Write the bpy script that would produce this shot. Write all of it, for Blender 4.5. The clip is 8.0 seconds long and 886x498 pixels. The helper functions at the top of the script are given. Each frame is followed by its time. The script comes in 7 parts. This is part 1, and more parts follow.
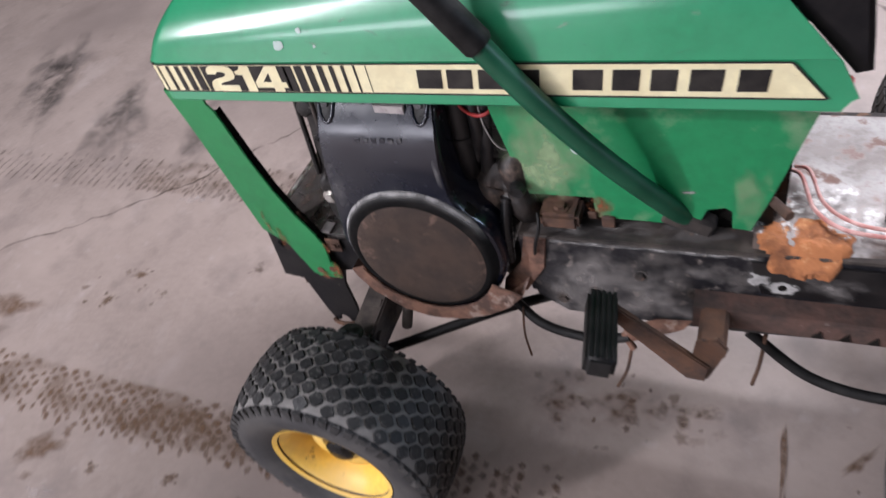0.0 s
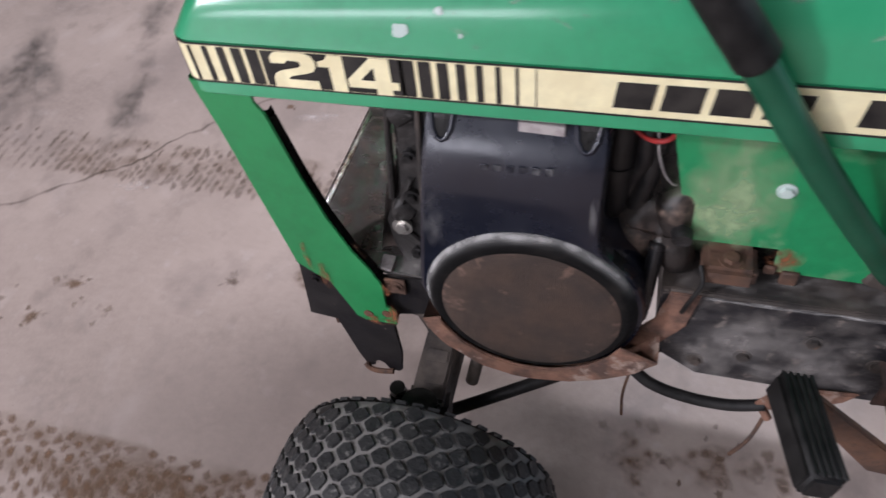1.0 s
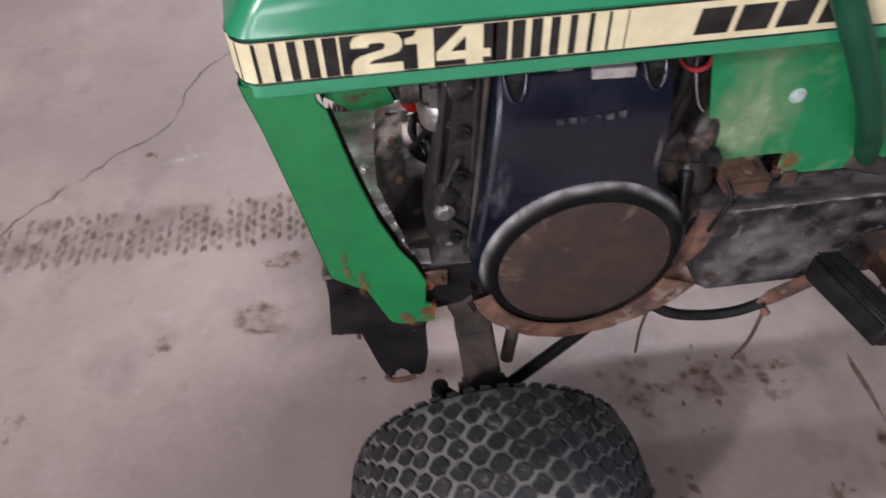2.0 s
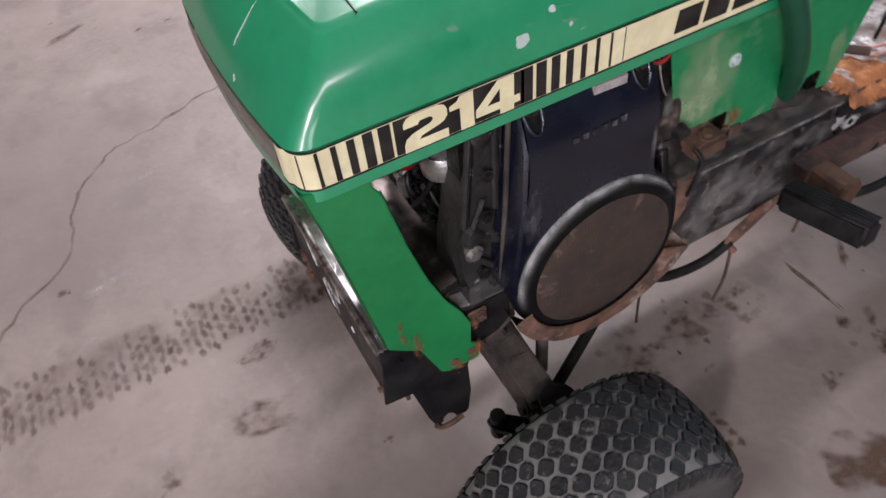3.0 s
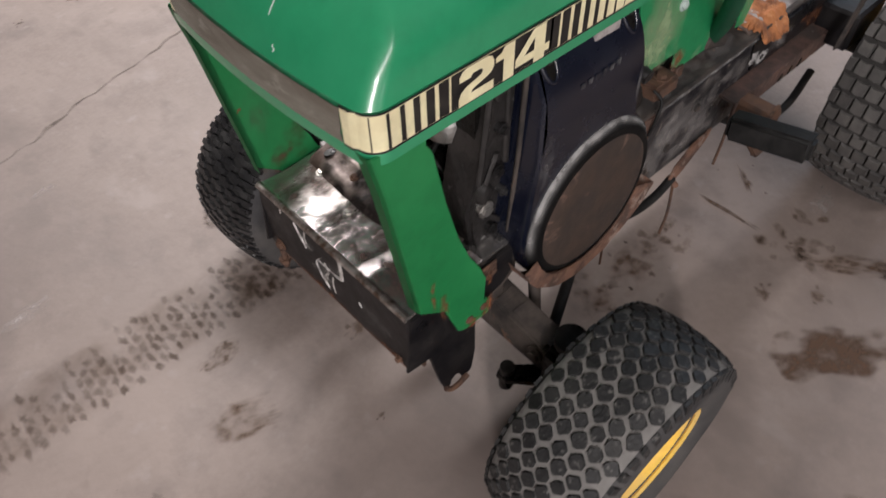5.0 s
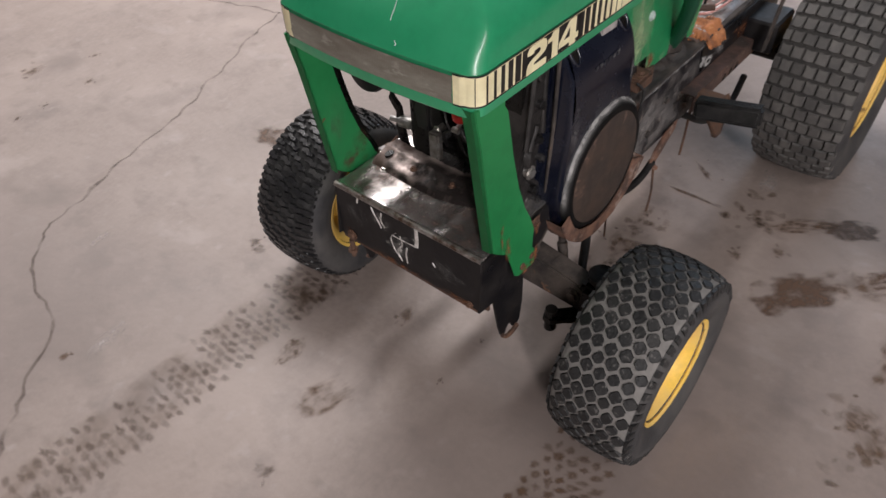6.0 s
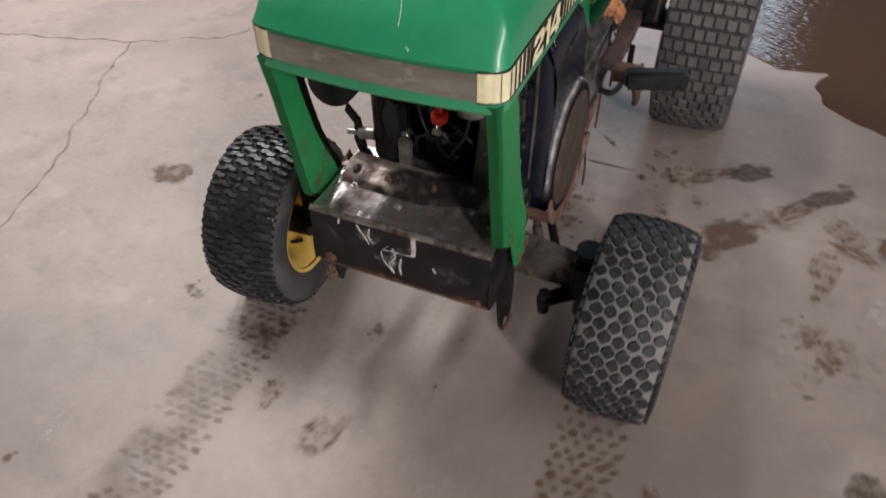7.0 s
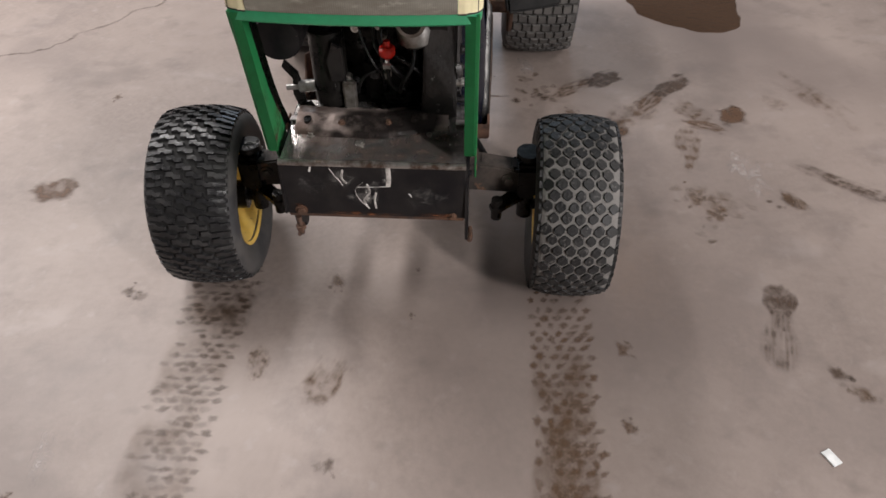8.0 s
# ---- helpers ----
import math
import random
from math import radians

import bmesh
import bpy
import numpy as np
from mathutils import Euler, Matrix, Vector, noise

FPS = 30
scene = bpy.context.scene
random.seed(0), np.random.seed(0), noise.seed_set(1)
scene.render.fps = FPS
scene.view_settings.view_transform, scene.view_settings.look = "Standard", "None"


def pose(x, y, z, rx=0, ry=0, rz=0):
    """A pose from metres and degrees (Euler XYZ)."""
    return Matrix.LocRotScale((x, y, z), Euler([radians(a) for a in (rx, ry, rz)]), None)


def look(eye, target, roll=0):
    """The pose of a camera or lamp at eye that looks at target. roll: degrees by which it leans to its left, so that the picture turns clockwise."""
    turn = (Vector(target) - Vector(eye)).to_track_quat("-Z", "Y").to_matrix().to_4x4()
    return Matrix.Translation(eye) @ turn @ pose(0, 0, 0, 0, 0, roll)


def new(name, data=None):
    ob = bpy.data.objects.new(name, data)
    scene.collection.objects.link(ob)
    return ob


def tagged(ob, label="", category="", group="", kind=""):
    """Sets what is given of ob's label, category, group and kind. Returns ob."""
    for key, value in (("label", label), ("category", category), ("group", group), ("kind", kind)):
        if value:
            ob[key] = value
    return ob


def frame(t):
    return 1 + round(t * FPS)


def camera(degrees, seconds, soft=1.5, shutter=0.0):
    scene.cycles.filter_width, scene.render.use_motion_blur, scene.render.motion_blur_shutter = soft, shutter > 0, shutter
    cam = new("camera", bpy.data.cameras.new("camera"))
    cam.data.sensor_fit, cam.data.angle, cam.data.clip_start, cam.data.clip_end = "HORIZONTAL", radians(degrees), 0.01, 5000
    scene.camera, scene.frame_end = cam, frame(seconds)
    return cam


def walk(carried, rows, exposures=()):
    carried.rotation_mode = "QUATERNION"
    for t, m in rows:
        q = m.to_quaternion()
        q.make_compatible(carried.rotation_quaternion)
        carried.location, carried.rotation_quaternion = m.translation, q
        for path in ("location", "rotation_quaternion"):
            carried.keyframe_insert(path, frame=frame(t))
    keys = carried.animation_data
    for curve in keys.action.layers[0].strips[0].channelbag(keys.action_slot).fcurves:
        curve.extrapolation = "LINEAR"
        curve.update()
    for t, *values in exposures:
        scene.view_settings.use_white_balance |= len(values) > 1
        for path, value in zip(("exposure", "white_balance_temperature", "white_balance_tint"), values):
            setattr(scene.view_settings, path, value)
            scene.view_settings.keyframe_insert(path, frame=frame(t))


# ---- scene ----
cam = camera(63.0, 8.0, shutter=0.4)
METRES, EYE, TILT, LEAN, TURN = 2.5, 1.15, -32.0, 0.0, 0.0
PATH = [
    (0, (0.66, -0.91, 1.261), (-0.103, 0.318, -0.121), -17.4),
    (0.5, (0.467, -0.791, 1.218), (-0.151, 0.493, -0.185), -14.8),
    (1, (0.273, -0.731, 1.187), (-0.184, 0.5, -0.321), -8.1),
    (1.5, (0.076, -0.825, 1.16), (-0.004, 0.532, -0.308), -5.4),
    (2, (-0.061, -0.784, 1.158), (0.082, 0.538, -0.335), -2.0),
    (2.2, (-0.113, -0.722, 1.188), (0.081, 0.587, -0.312), -2.6),
    (3.3, (-0.341, -0.704, 1.228), (0.28, 0.51, -0.235), -8.3),
    (3.5, (-0.387, -0.735, 1.241), (0.236, 0.513, -0.193), -9.4),
    (4, (-0.431, -0.734, 1.241), (0.235, 0.551, -0.139), -5.6),
    (4.5, (-0.431, -0.657, 1.231), (0.364, 0.517, -0.18), -4.5),
    (5, (-0.471, -0.61, 1.212), (0.392, 0.358, -0.31), -1.6),
    (5.2, (-0.527, -0.631, 1.222), (0.366, 0.338, -0.283), -3.5),
    (6.3, (-0.877, -0.701, 1.286), (0.305, 0.202, -0.051), -2.4),
    (6.5, (-0.88, -0.646, 1.27), (0.37, 0.181, -0.055), -2.9),
    (7, (-0.957, -0.452, 1.276), (0.359, 0.144, -0.107), -1.4),
    (7.5, (-1.162, -0.332, 1.264), (0.209, -0.001, -0.154), -5.2),
    (8, (-1.187, -0.199, 1.265), (0.225, -0.105, -0.149), -0.7),
]
EXPOSURES = [(0.0, 0.20, 6000, 15), (1.0, 0.17, 5980, 15), (2.0, 0.0, 6120, 18), (3.5, -0.28, 6180, 15), (4.5, -0.36, 6450, 14), (5.2, -0.26, 6500, 12), (6.5, -0.36, 6450, 12),
             (7.5, -0.10, 6500, 10), (8.0, -0.11, 6500, 10)]
walk(cam, [(t, look(eye, target, roll)) for t, eye, target, roll in PATH], EXPOSURES)

# ---- light ----
world = bpy.data.worlds.new("hall_world")
world.use_nodes = True
world.node_tree.nodes["Background"].inputs[0].default_value = (0.62, 0.66, 0.72, 1)
world.node_tree.nodes["Background"].inputs[1].default_value = 0.12
scene.world = world
scene.view_settings.exposure = 0.0
HALL_X, HALL_Y, HALL_Z, EAST = 12.0, 11.0, 4.2, 9.0
# centre x, y, turn, power and length of each strip lamp
# all out of view: some follow reflections, the last two are added fill
LAMPS = [(2.3, 3.2, 0, 220.0, 2.8), (1.5, 5.4, 0, 275.0, 5.0), (2.4, 1.6, 0, 135.0, 2.8), (-2.0, -3.5, 0, 190.0, 5.0), (-5.6, -5.6, 45, 950.0, 5.0)]
for lx, ly, turn, power, length in LAMPS:
    glow = bpy.data.lights.new("unseen_strip_light", "AREA")
    glow.shape, glow.size, glow.size_y = "RECTANGLE", length, 0.28
    glow.energy, glow.color = power, (1.0, 0.962, 0.945)
    lamp = new("unseen_strip_light", glow)
    lamp.location, lamp.rotation_euler = (lx, ly, HALL_Z - 0.16), (0, 0, radians(turn))
# daylight: the east wall's high window; the south wall's long one is added fill
WIN_AT, WIN_Y, WIN_LO, WIN_HI = 0.30, 1.2, 2.50, 4.05
SOUTH_AT, SOUTH_X, SOUTH_LO, SOUTH_HI = -5.0, 3.6, 1.0, 2.6
for place, turn, tall, wide, power, tint in (((EAST - 0.01, WIN_AT, (WIN_LO + WIN_HI) / 2), (0, radians(90), 0), WIN_HI - WIN_LO - 0.12, 2 * WIN_Y - 0.12, 160.0, (0.66, 0.82, 1.0)),
                                             ((SOUTH_AT, -HALL_Y + 0.01, (SOUTH_LO + SOUTH_HI) / 2), (radians(90), 0, 0), 2 * SOUTH_X - 0.12, SOUTH_HI - SOUTH_LO - 0.12, 300.0, (1.0, 0.97, 0.99))):
    glow = bpy.data.lights.new("window_and_fill_light", "AREA")
    glow.shape, glow.size, glow.size_y = "RECTANGLE", tall, wide
    glow.energy, glow.color = power, tint
    lamp = new("window_and_fill_light", glow)
    lamp.location, lamp.rotation_euler = place, turn


# ---- materials ----
def material(name, base=(0.5, 0.5, 0.5), rough=0.5, metal=0.0, second=None, scale=8.0, lo=0.4, hi=0.62, detail=6.0,
             bump=0.1, bump_scale=120.0, third=None, third_scale=30.0, third_lo=0.6, third_hi=0.68, rough2=None, coat=0.0,
             island=0.0, stretch=(1, 1, 1), spec=0.5):
    """A node material: a base colour, a second one in large blotches, a third in small ones, grain in roughness and relief."""
    m = bpy.data.materials.new(name)
    m.use_nodes = True
    nt = m.node_tree
    n, l = nt.nodes, nt.links
    b = n["Principled BSDF"]
    b.inputs["Metallic"].default_value = metal
    b.inputs["Coat Weight"].default_value = coat
    b.inputs["Specular IOR Level"].default_value = spec
    b.inputs["Coat Roughness"].default_value = 0.17
    geo = n.new("ShaderNodeNewGeometry")
    mp = n.new("ShaderNodeMapping")
    mp.inputs["Scale"].default_value = stretch
    l.new(geo.outputs["Position"], mp.inputs["Vector"])

    def noise_ramp(sc, lo_, hi_, det):
        t = n.new("ShaderNodeTexNoise")
        t.inputs["Scale"].default_value, t.inputs["Detail"].default_value = sc, det
        t.inputs["Roughness"].default_value = 0.62
        l.new(mp.outputs["Vector"], t.inputs["Vector"])
        r = n.new("ShaderNodeMapRange")
        r.inputs["From Min"].default_value, r.inputs["From Max"].default_value = lo_, hi_
        l.new(t.outputs["Fac"], r.inputs["Value"])
        return r.outputs["Result"]

    def mix(fac, a, c):
        x = n.new("ShaderNodeMix")
        x.data_type = "RGBA"
        if isinstance(fac, float):
            x.inputs["Factor"].default_value = fac
        else:
            l.new(fac, x.inputs["Factor"])
        for sock, v in ((x.inputs[6], a), (x.inputs[7], c)):
            if isinstance(v, tuple):
                sock.default_value = (*v, 1)
            else:
                l.new(v, sock)
        return x.outputs[2]

    colour = mix(noise_ramp(60.0, 0.3, 0.7, 4.0), tuple(c * 0.88 for c in base), tuple(min(1, c * 1.1) for c in base))
    rfac = noise_ramp(14.0, 0.3, 0.7, 5.0)
    if second:
        f2 = noise_ramp(scale, lo, hi, detail)
        colour = mix(f2, colour, second)
        rfac = f2
    if third:
        colour = mix(noise_ramp(third_scale, third_lo, third_hi, 8.0), colour, third)
    if island:
        hsv = n.new("ShaderNodeHueSaturation")
        rv = n.new("ShaderNodeMapRange")
        rv.inputs["To Min"].default_value, rv.inputs["To Max"].default_value = 1 - island, 1 + island
        l.new(geo.outputs["Random Per Island"], rv.inputs["Value"])
        l.new(rv.outputs["Result"], hsv.inputs["Value"])
        l.new(colour, hsv.inputs["Color"])
        colour = hsv.outputs["Color"]
    l.new(colour, b.inputs["Base Color"])
    rr = n.new("ShaderNodeMapRange")
    rr.inputs["To Min"].default_value = rough
    rr.inputs["To Max"].default_value = rough2 if rough2 is not None else min(1.0, rough * 1.25)
    l.new(rfac, rr.inputs["Value"])
    l.new(rr.outputs["Result"], b.inputs["Roughness"])
    if bump:
        t = n.new("ShaderNodeTexNoise")
        t.inputs["Scale"].default_value, t.inputs["Detail"].default_value = bump_scale, 5.0
        l.new(mp.outputs["Vector"], t.inputs["Vector"])
        bp = n.new("ShaderNodeBump")
        bp.inputs["Strength"].default_value, bp.inputs["Distance"].default_value = bump, 0.004
        l.new(t.outputs["Fac"], bp.inputs["Height"])
        l.new(bp.outputs["Normal"], b.inputs["Normal"])
    return m


GREEN = material("worn_green_paint", (0.016, 0.250, 0.108), 0.32, second=(0.026, 0.285, 0.130), scale=5, bump=0.03, bump_scale=40,
                 third=(0.16, 0.30, 0.19), third_scale=34, third_lo=0.735, third_hi=0.76, coat=1.0, rough2=0.40)
GREEN_POST = material("post_green_paint", (0.014, 0.185, 0.056), 0.40, second=(0.020, 0.225, 0.070), scale=7, bump=0.04, bump_scale=50,
                      third=(0.20, 0.075, 0.035), third_scale=26, third_lo=0.70, third_hi=0.735, rough2=0.5)
GREEN_FADED = material("faded_green_panel", (0.015, 0.22, 0.08), 0.4, second=(0.17, 0.27, 0.15), scale=7.5, lo=0.53, hi=0.66, bump=0.05,
                       third=(0.30, 0.36, 0.22), third_scale=22, third_lo=0.66, third_hi=0.72, rough2=0.65)
GREEN_TUBE = material("green_lever_paint", (0.006, 0.070, 0.034), 0.42, second=(0.010, 0.088, 0.044), scale=14, bump=0.05,
                      third=(0.14, 0.07, 0.04), third_scale=40, third_lo=0.70, third_hi=0.74)
CREAM = material("cream_decal", (0.80, 0.73, 0.47), 0.4, second=(0.72, 0.64, 0.40), scale=20, bump=0.02, third=(0.45, 0.36, 0.2),
                 third_scale=70, third_lo=0.70, third_hi=0.74)
INK = material("black_decal", (0.012, 0.011, 0.011), 0.42, second=(0.03, 0.027, 0.024), scale=30, bump=0.02, third=(0.35, 0.31, 0.2),
               third_scale=80, third_lo=0.71, third_hi=0.74, spec=0.35)
SHROUD = material("navy_black_enamel", (0.004, 0.005, 0.012), 0.17, second=(0.007, 0.009, 0.018), scale=9, bump=0.06, bump_scale=60,
                  third=(0.13, 0.12, 0.11), third_scale=45, third_lo=0.70, third_hi=0.76, rough2=0.32, spec=0.7)
WORN_MARK = material("worn_navy_relief", (0.012, 0.013, 0.020), 0.3, second=(0.10, 0.10, 0.105), scale=70, lo=0.46, hi=0.62, bump=0.2, bump_scale=90)
BLACK = material("worn_black_paint", (0.008, 0.0075, 0.009), 0.42, second=(0.018, 0.016, 0.016), scale=16, bump=0.12, bump_scale=80,
                 third=(0.12, 0.095, 0.08), third_scale=48, third_lo=0.71, third_hi=0.75, rough2=0.6, spec=0.2)
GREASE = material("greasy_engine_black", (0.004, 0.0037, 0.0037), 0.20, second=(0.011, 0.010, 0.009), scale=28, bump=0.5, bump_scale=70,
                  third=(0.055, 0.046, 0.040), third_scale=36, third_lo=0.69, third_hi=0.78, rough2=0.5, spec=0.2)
CAST = material("dirty_cast_metal", (0.055, 0.053, 0.054), 0.20, 0.45, second=(0.012, 0.011, 0.011), scale=20, lo=0.40, hi=0.58, bump=0.6, bump_scale=60,
                third=(0.24, 0.23, 0.22), third_scale=34, third_lo=0.63, third_hi=0.71, rough2=0.5)
# the pale third colour paints glints as well as dusty spots
GEAR = material("dusty_glinting_cast_cover", (0.036, 0.033, 0.032), 0.32, 0.25, second=(0.016, 0.0145, 0.014), scale=17, lo=0.44, hi=0.62, bump=0.8, bump_scale=50,
                third=(0.26, 0.25, 0.24), third_scale=34, third_lo=0.62, third_hi=0.70, rough2=0.6)
ALU = material("dull_aluminium", (0.38, 0.37, 0.355), 0.36, 0.75, second=(0.16, 0.14, 0.12), scale=30, bump=0.3, bump_scale=90)
STEEL = material("bright_bolt_steel", (0.62, 0.60, 0.57), 0.28, 0.85, second=(0.3, 0.27, 0.24), scale=60, bump=0.15)
RUST = material("rusty_brown_steel", (0.065, 0.040, 0.031), 0.72, second=(0.13, 0.070, 0.045), scale=18, bump=0.55, bump_scale=90,
                third=(0.05, 0.035, 0.03), third_scale=34, third_lo=0.58, third_hi=0.66, rough2=0.9, spec=0.3)
ORANGE_RUST = material("flaking_orange_rust", (0.36, 0.135, 0.048), 0.85, second=(0.15, 0.058, 0.026), scale=20, lo=0.50, hi=0.66, bump=0.9, bump_scale=60,
                       third=(0.50, 0.25, 0.11), third_scale=34, third_lo=0.58, third_hi=0.66)
FRAME = material("dirt_caked_frame_paint", (0.012, 0.012, 0.015), 0.35, second=(0.085, 0.077, 0.073), scale=15, lo=0.47, hi=0.64, bump=0.7,
                 bump_scale=60, third=(0.17, 0.145, 0.13), third_scale=42, third_lo=0.58, third_hi=0.67, rough2=0.8, spec=0.35)
FRAME_DIRTY = material("mud_dusted_steel", (0.072, 0.058, 0.050), 0.72, second=(0.026, 0.023, 0.022), scale=14, bump=0.4, bump_scale=60,
                       third=(0.20, 0.105, 0.06), third_scale=24, third_lo=0.62, third_hi=0.70, rough2=0.85, spec=0.3)
TRAY = material("oily_bare_steel", (0.56, 0.53, 0.51), 0.25, 0.88, second=(0.12, 0.088, 0.076), scale=8, lo=0.54, hi=0.72, bump=0.5,
                bump_scale=48, third=(0.10, 0.055, 0.035), third_scale=26, third_lo=0.62, third_hi=0.72, rough2=0.42, stretch=(0.55, 1.3, 1))
EDGE = material("scraped_silver_edge", (0.55, 0.52, 0.49), 0.3, 0.85, second=(0.14, 0.09, 0.065), scale=38, bump=0.5, bump_scale=80)
PEELING = material("peeling_grey_deck_paint", (0.120, 0.090, 0.078), 0.42, 0.0, second=(0.40, 0.38, 0.37), scale=11, lo=0.46, hi=0.60, bump=0.5, bump_scale=50,
                   third=(0.14, 0.065, 0.045), third_scale=22, third_lo=0.52, third_hi=0.60, rough2=0.62)
GREYPAINT = material("grey_painted_bracket", (0.20, 0.205, 0.215), 0.45, second=(0.12, 0.115, 0.115), scale=16, bump=0.15)
RUBBER_LUG = material("worn_tread_rubber", (0.019, 0.0187, 0.0193), 0.55, second=(0.031, 0.0295, 0.0288), scale=14, lo=0.48, hi=0.66, bump=0.5, third=(0.13, 0.122, 0.115), third_scale=90,
                      third_lo=0.58, third_hi=0.70, bump_scale=150, island=0.22, rough2=0.75, spec=0.4)
RUBBER_DUST = material("dusty_groove_rubber", (0.185, 0.175, 0.166), 0.9, second=(0.11, 0.104, 0.098), scale=9, lo=0.52, hi=0.70, third=(0.15, 0.14, 0.132), third_scale=40, third_lo=0.58, third_hi=0.70, bump=0.3, bump_scale=140, spec=0.3)
RUBBER_SIDE = material("sidewall_rubber", (0.040, 0.039, 0.041), 0.62, second=(0.078, 0.073, 0.070), scale=12, bump=0.2, bump_scale=100,
                       rough2=0.8, spec=0.3)
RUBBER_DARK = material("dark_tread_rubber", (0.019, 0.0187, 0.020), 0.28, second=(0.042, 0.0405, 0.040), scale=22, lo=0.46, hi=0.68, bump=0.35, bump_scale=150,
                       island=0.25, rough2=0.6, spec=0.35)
# same rubber, darkened: the shade between the lugs is put into its colour
RUBBER_GROOVE_SHADE = material("shaded_groove_rubber", (0.009, 0.0087, 0.0087), 0.85, second=(0.020, 0.019, 0.0185), scale=18, bump=0.3, bump_scale=140)
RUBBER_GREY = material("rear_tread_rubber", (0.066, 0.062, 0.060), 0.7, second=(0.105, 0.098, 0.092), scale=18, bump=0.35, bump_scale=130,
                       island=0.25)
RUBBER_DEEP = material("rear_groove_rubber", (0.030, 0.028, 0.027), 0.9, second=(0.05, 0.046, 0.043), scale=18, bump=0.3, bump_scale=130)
YELLOW = material("yellow_rim_paint", (0.78, 0.50, 0.085), 0.42, second=(0.70, 0.47, 0.14), scale=10, bump=0.06,
                  third=(0.15, 0.08, 0.03), third_scale=26, third_lo=0.62, third_hi=0.70, rough2=0.6)
RED = material("red_plastic", (0.62, 0.022, 0.012), 0.35, bump=0.02)
WIRE_RED = material("faded_red_wire", (0.42, 0.17, 0.15), 0.5, second=(0.55, 0.36, 0.33), scale=40, bump=0.02)
HOSE = material("black_hose_rubber", (0.008, 0.0077, 0.008), 0.5, second=(0.020, 0.019, 0.0185), scale=40, bump=0.1, spec=0.22)
PALE = material("worn_pale_label", (0.42, 0.38, 0.37), 0.5, second=(0.24, 0.21, 0.21), scale=60, bump=0.1)
CHALK = material("pale_scrape", (0.62, 0.59, 0.56), 0.7, second=(0.25, 0.23, 0.22), scale=90, bump=0.3)
PAINT_CHIP = material("pale_paint_chip", (0.50, 0.58, 0.55), 0.6, second=(0.36, 0.46, 0.42), scale=60, bump=0.2)
WALL = material("painted_block_wall", (0.12, 0.117, 0.114), 0.8, second=(0.09, 0.088, 0.085), scale=1.3, bump=0.2, bump_scale=30)
CEILING = material("dark_ceiling_sheet", (0.085, 0.085, 0.085), 0.7, second=(0.065, 0.065, 0.065), scale=1.0, bump=0.05)
LAMP_BODY = material("white_lamp_housing", (0.75, 0.75, 0.74), 0.5, bump=0.02)


def screen_material():
    m = material("rusty_fan_screen", (0.054, 0.032, 0.022), 0.75, second=(0.035, 0.024, 0.019), scale=14, bump=0, third=(0.13, 0.08, 0.06),
                 third_scale=40, third_lo=0.6, third_hi=0.7)
    nt = m.node_tree
    n, l = nt.nodes, nt.links
    tc = n.new("ShaderNodeNewGeometry")
    v = n.new("ShaderNodeTexVoronoi")
    v.inputs["Scale"].default_value, v.inputs["Randomness"].default_value = 420.0, 0.25
    l.new(tc.outputs["Position"], v.inputs["Vector"])
    bp = n.new("ShaderNodeBump")
    bp.inputs["Strength"].default_value, bp.inputs["Distance"].default_value = 0.6, 0.002
    l.new(v.outputs["Distance"], bp.inputs["Height"])
    l.new(bp.outputs["Normal"], n["Principled BSDF"].inputs["Normal"])
    return m


def lens_material():
    """The ribbed, yellowed strip across the hood's nose."""
    m = material("cloudy_ribbed_lens", (0.195, 0.180, 0.150), 0.45, second=(0.13, 0.112, 0.090), scale=9, bump=0, third=(0.25, 0.235, 0.20),
                 third_scale=24, third_lo=0.58, third_hi=0.68, rough2=0.5, stretch=(1, 1, 3))
    nt = m.node_tree
    n, l = nt.nodes, nt.links
    tc = n.new("ShaderNodeNewGeometry")
    w = n.new("ShaderNodeTexWave")
    w.bands_direction = "Y"
    w.inputs["Scale"].default_value, w.inputs["Distortion"].default_value = 95.0, 0.2
    l.new(tc.outputs["Position"], w.inputs["Vector"])
    bp = n.new("ShaderNodeBump")
    bp.inputs["Strength"].default_value, bp.inputs["Distance"].default_value = 0.16, 0.002
    l.new(w.outputs["Fac"], bp.inputs["Height"])
    l.new(bp.outputs["Normal"], n["Principled BSDF"].inputs["Normal"])
    return m


SCREEN, LENS = screen_material(), lens_material()


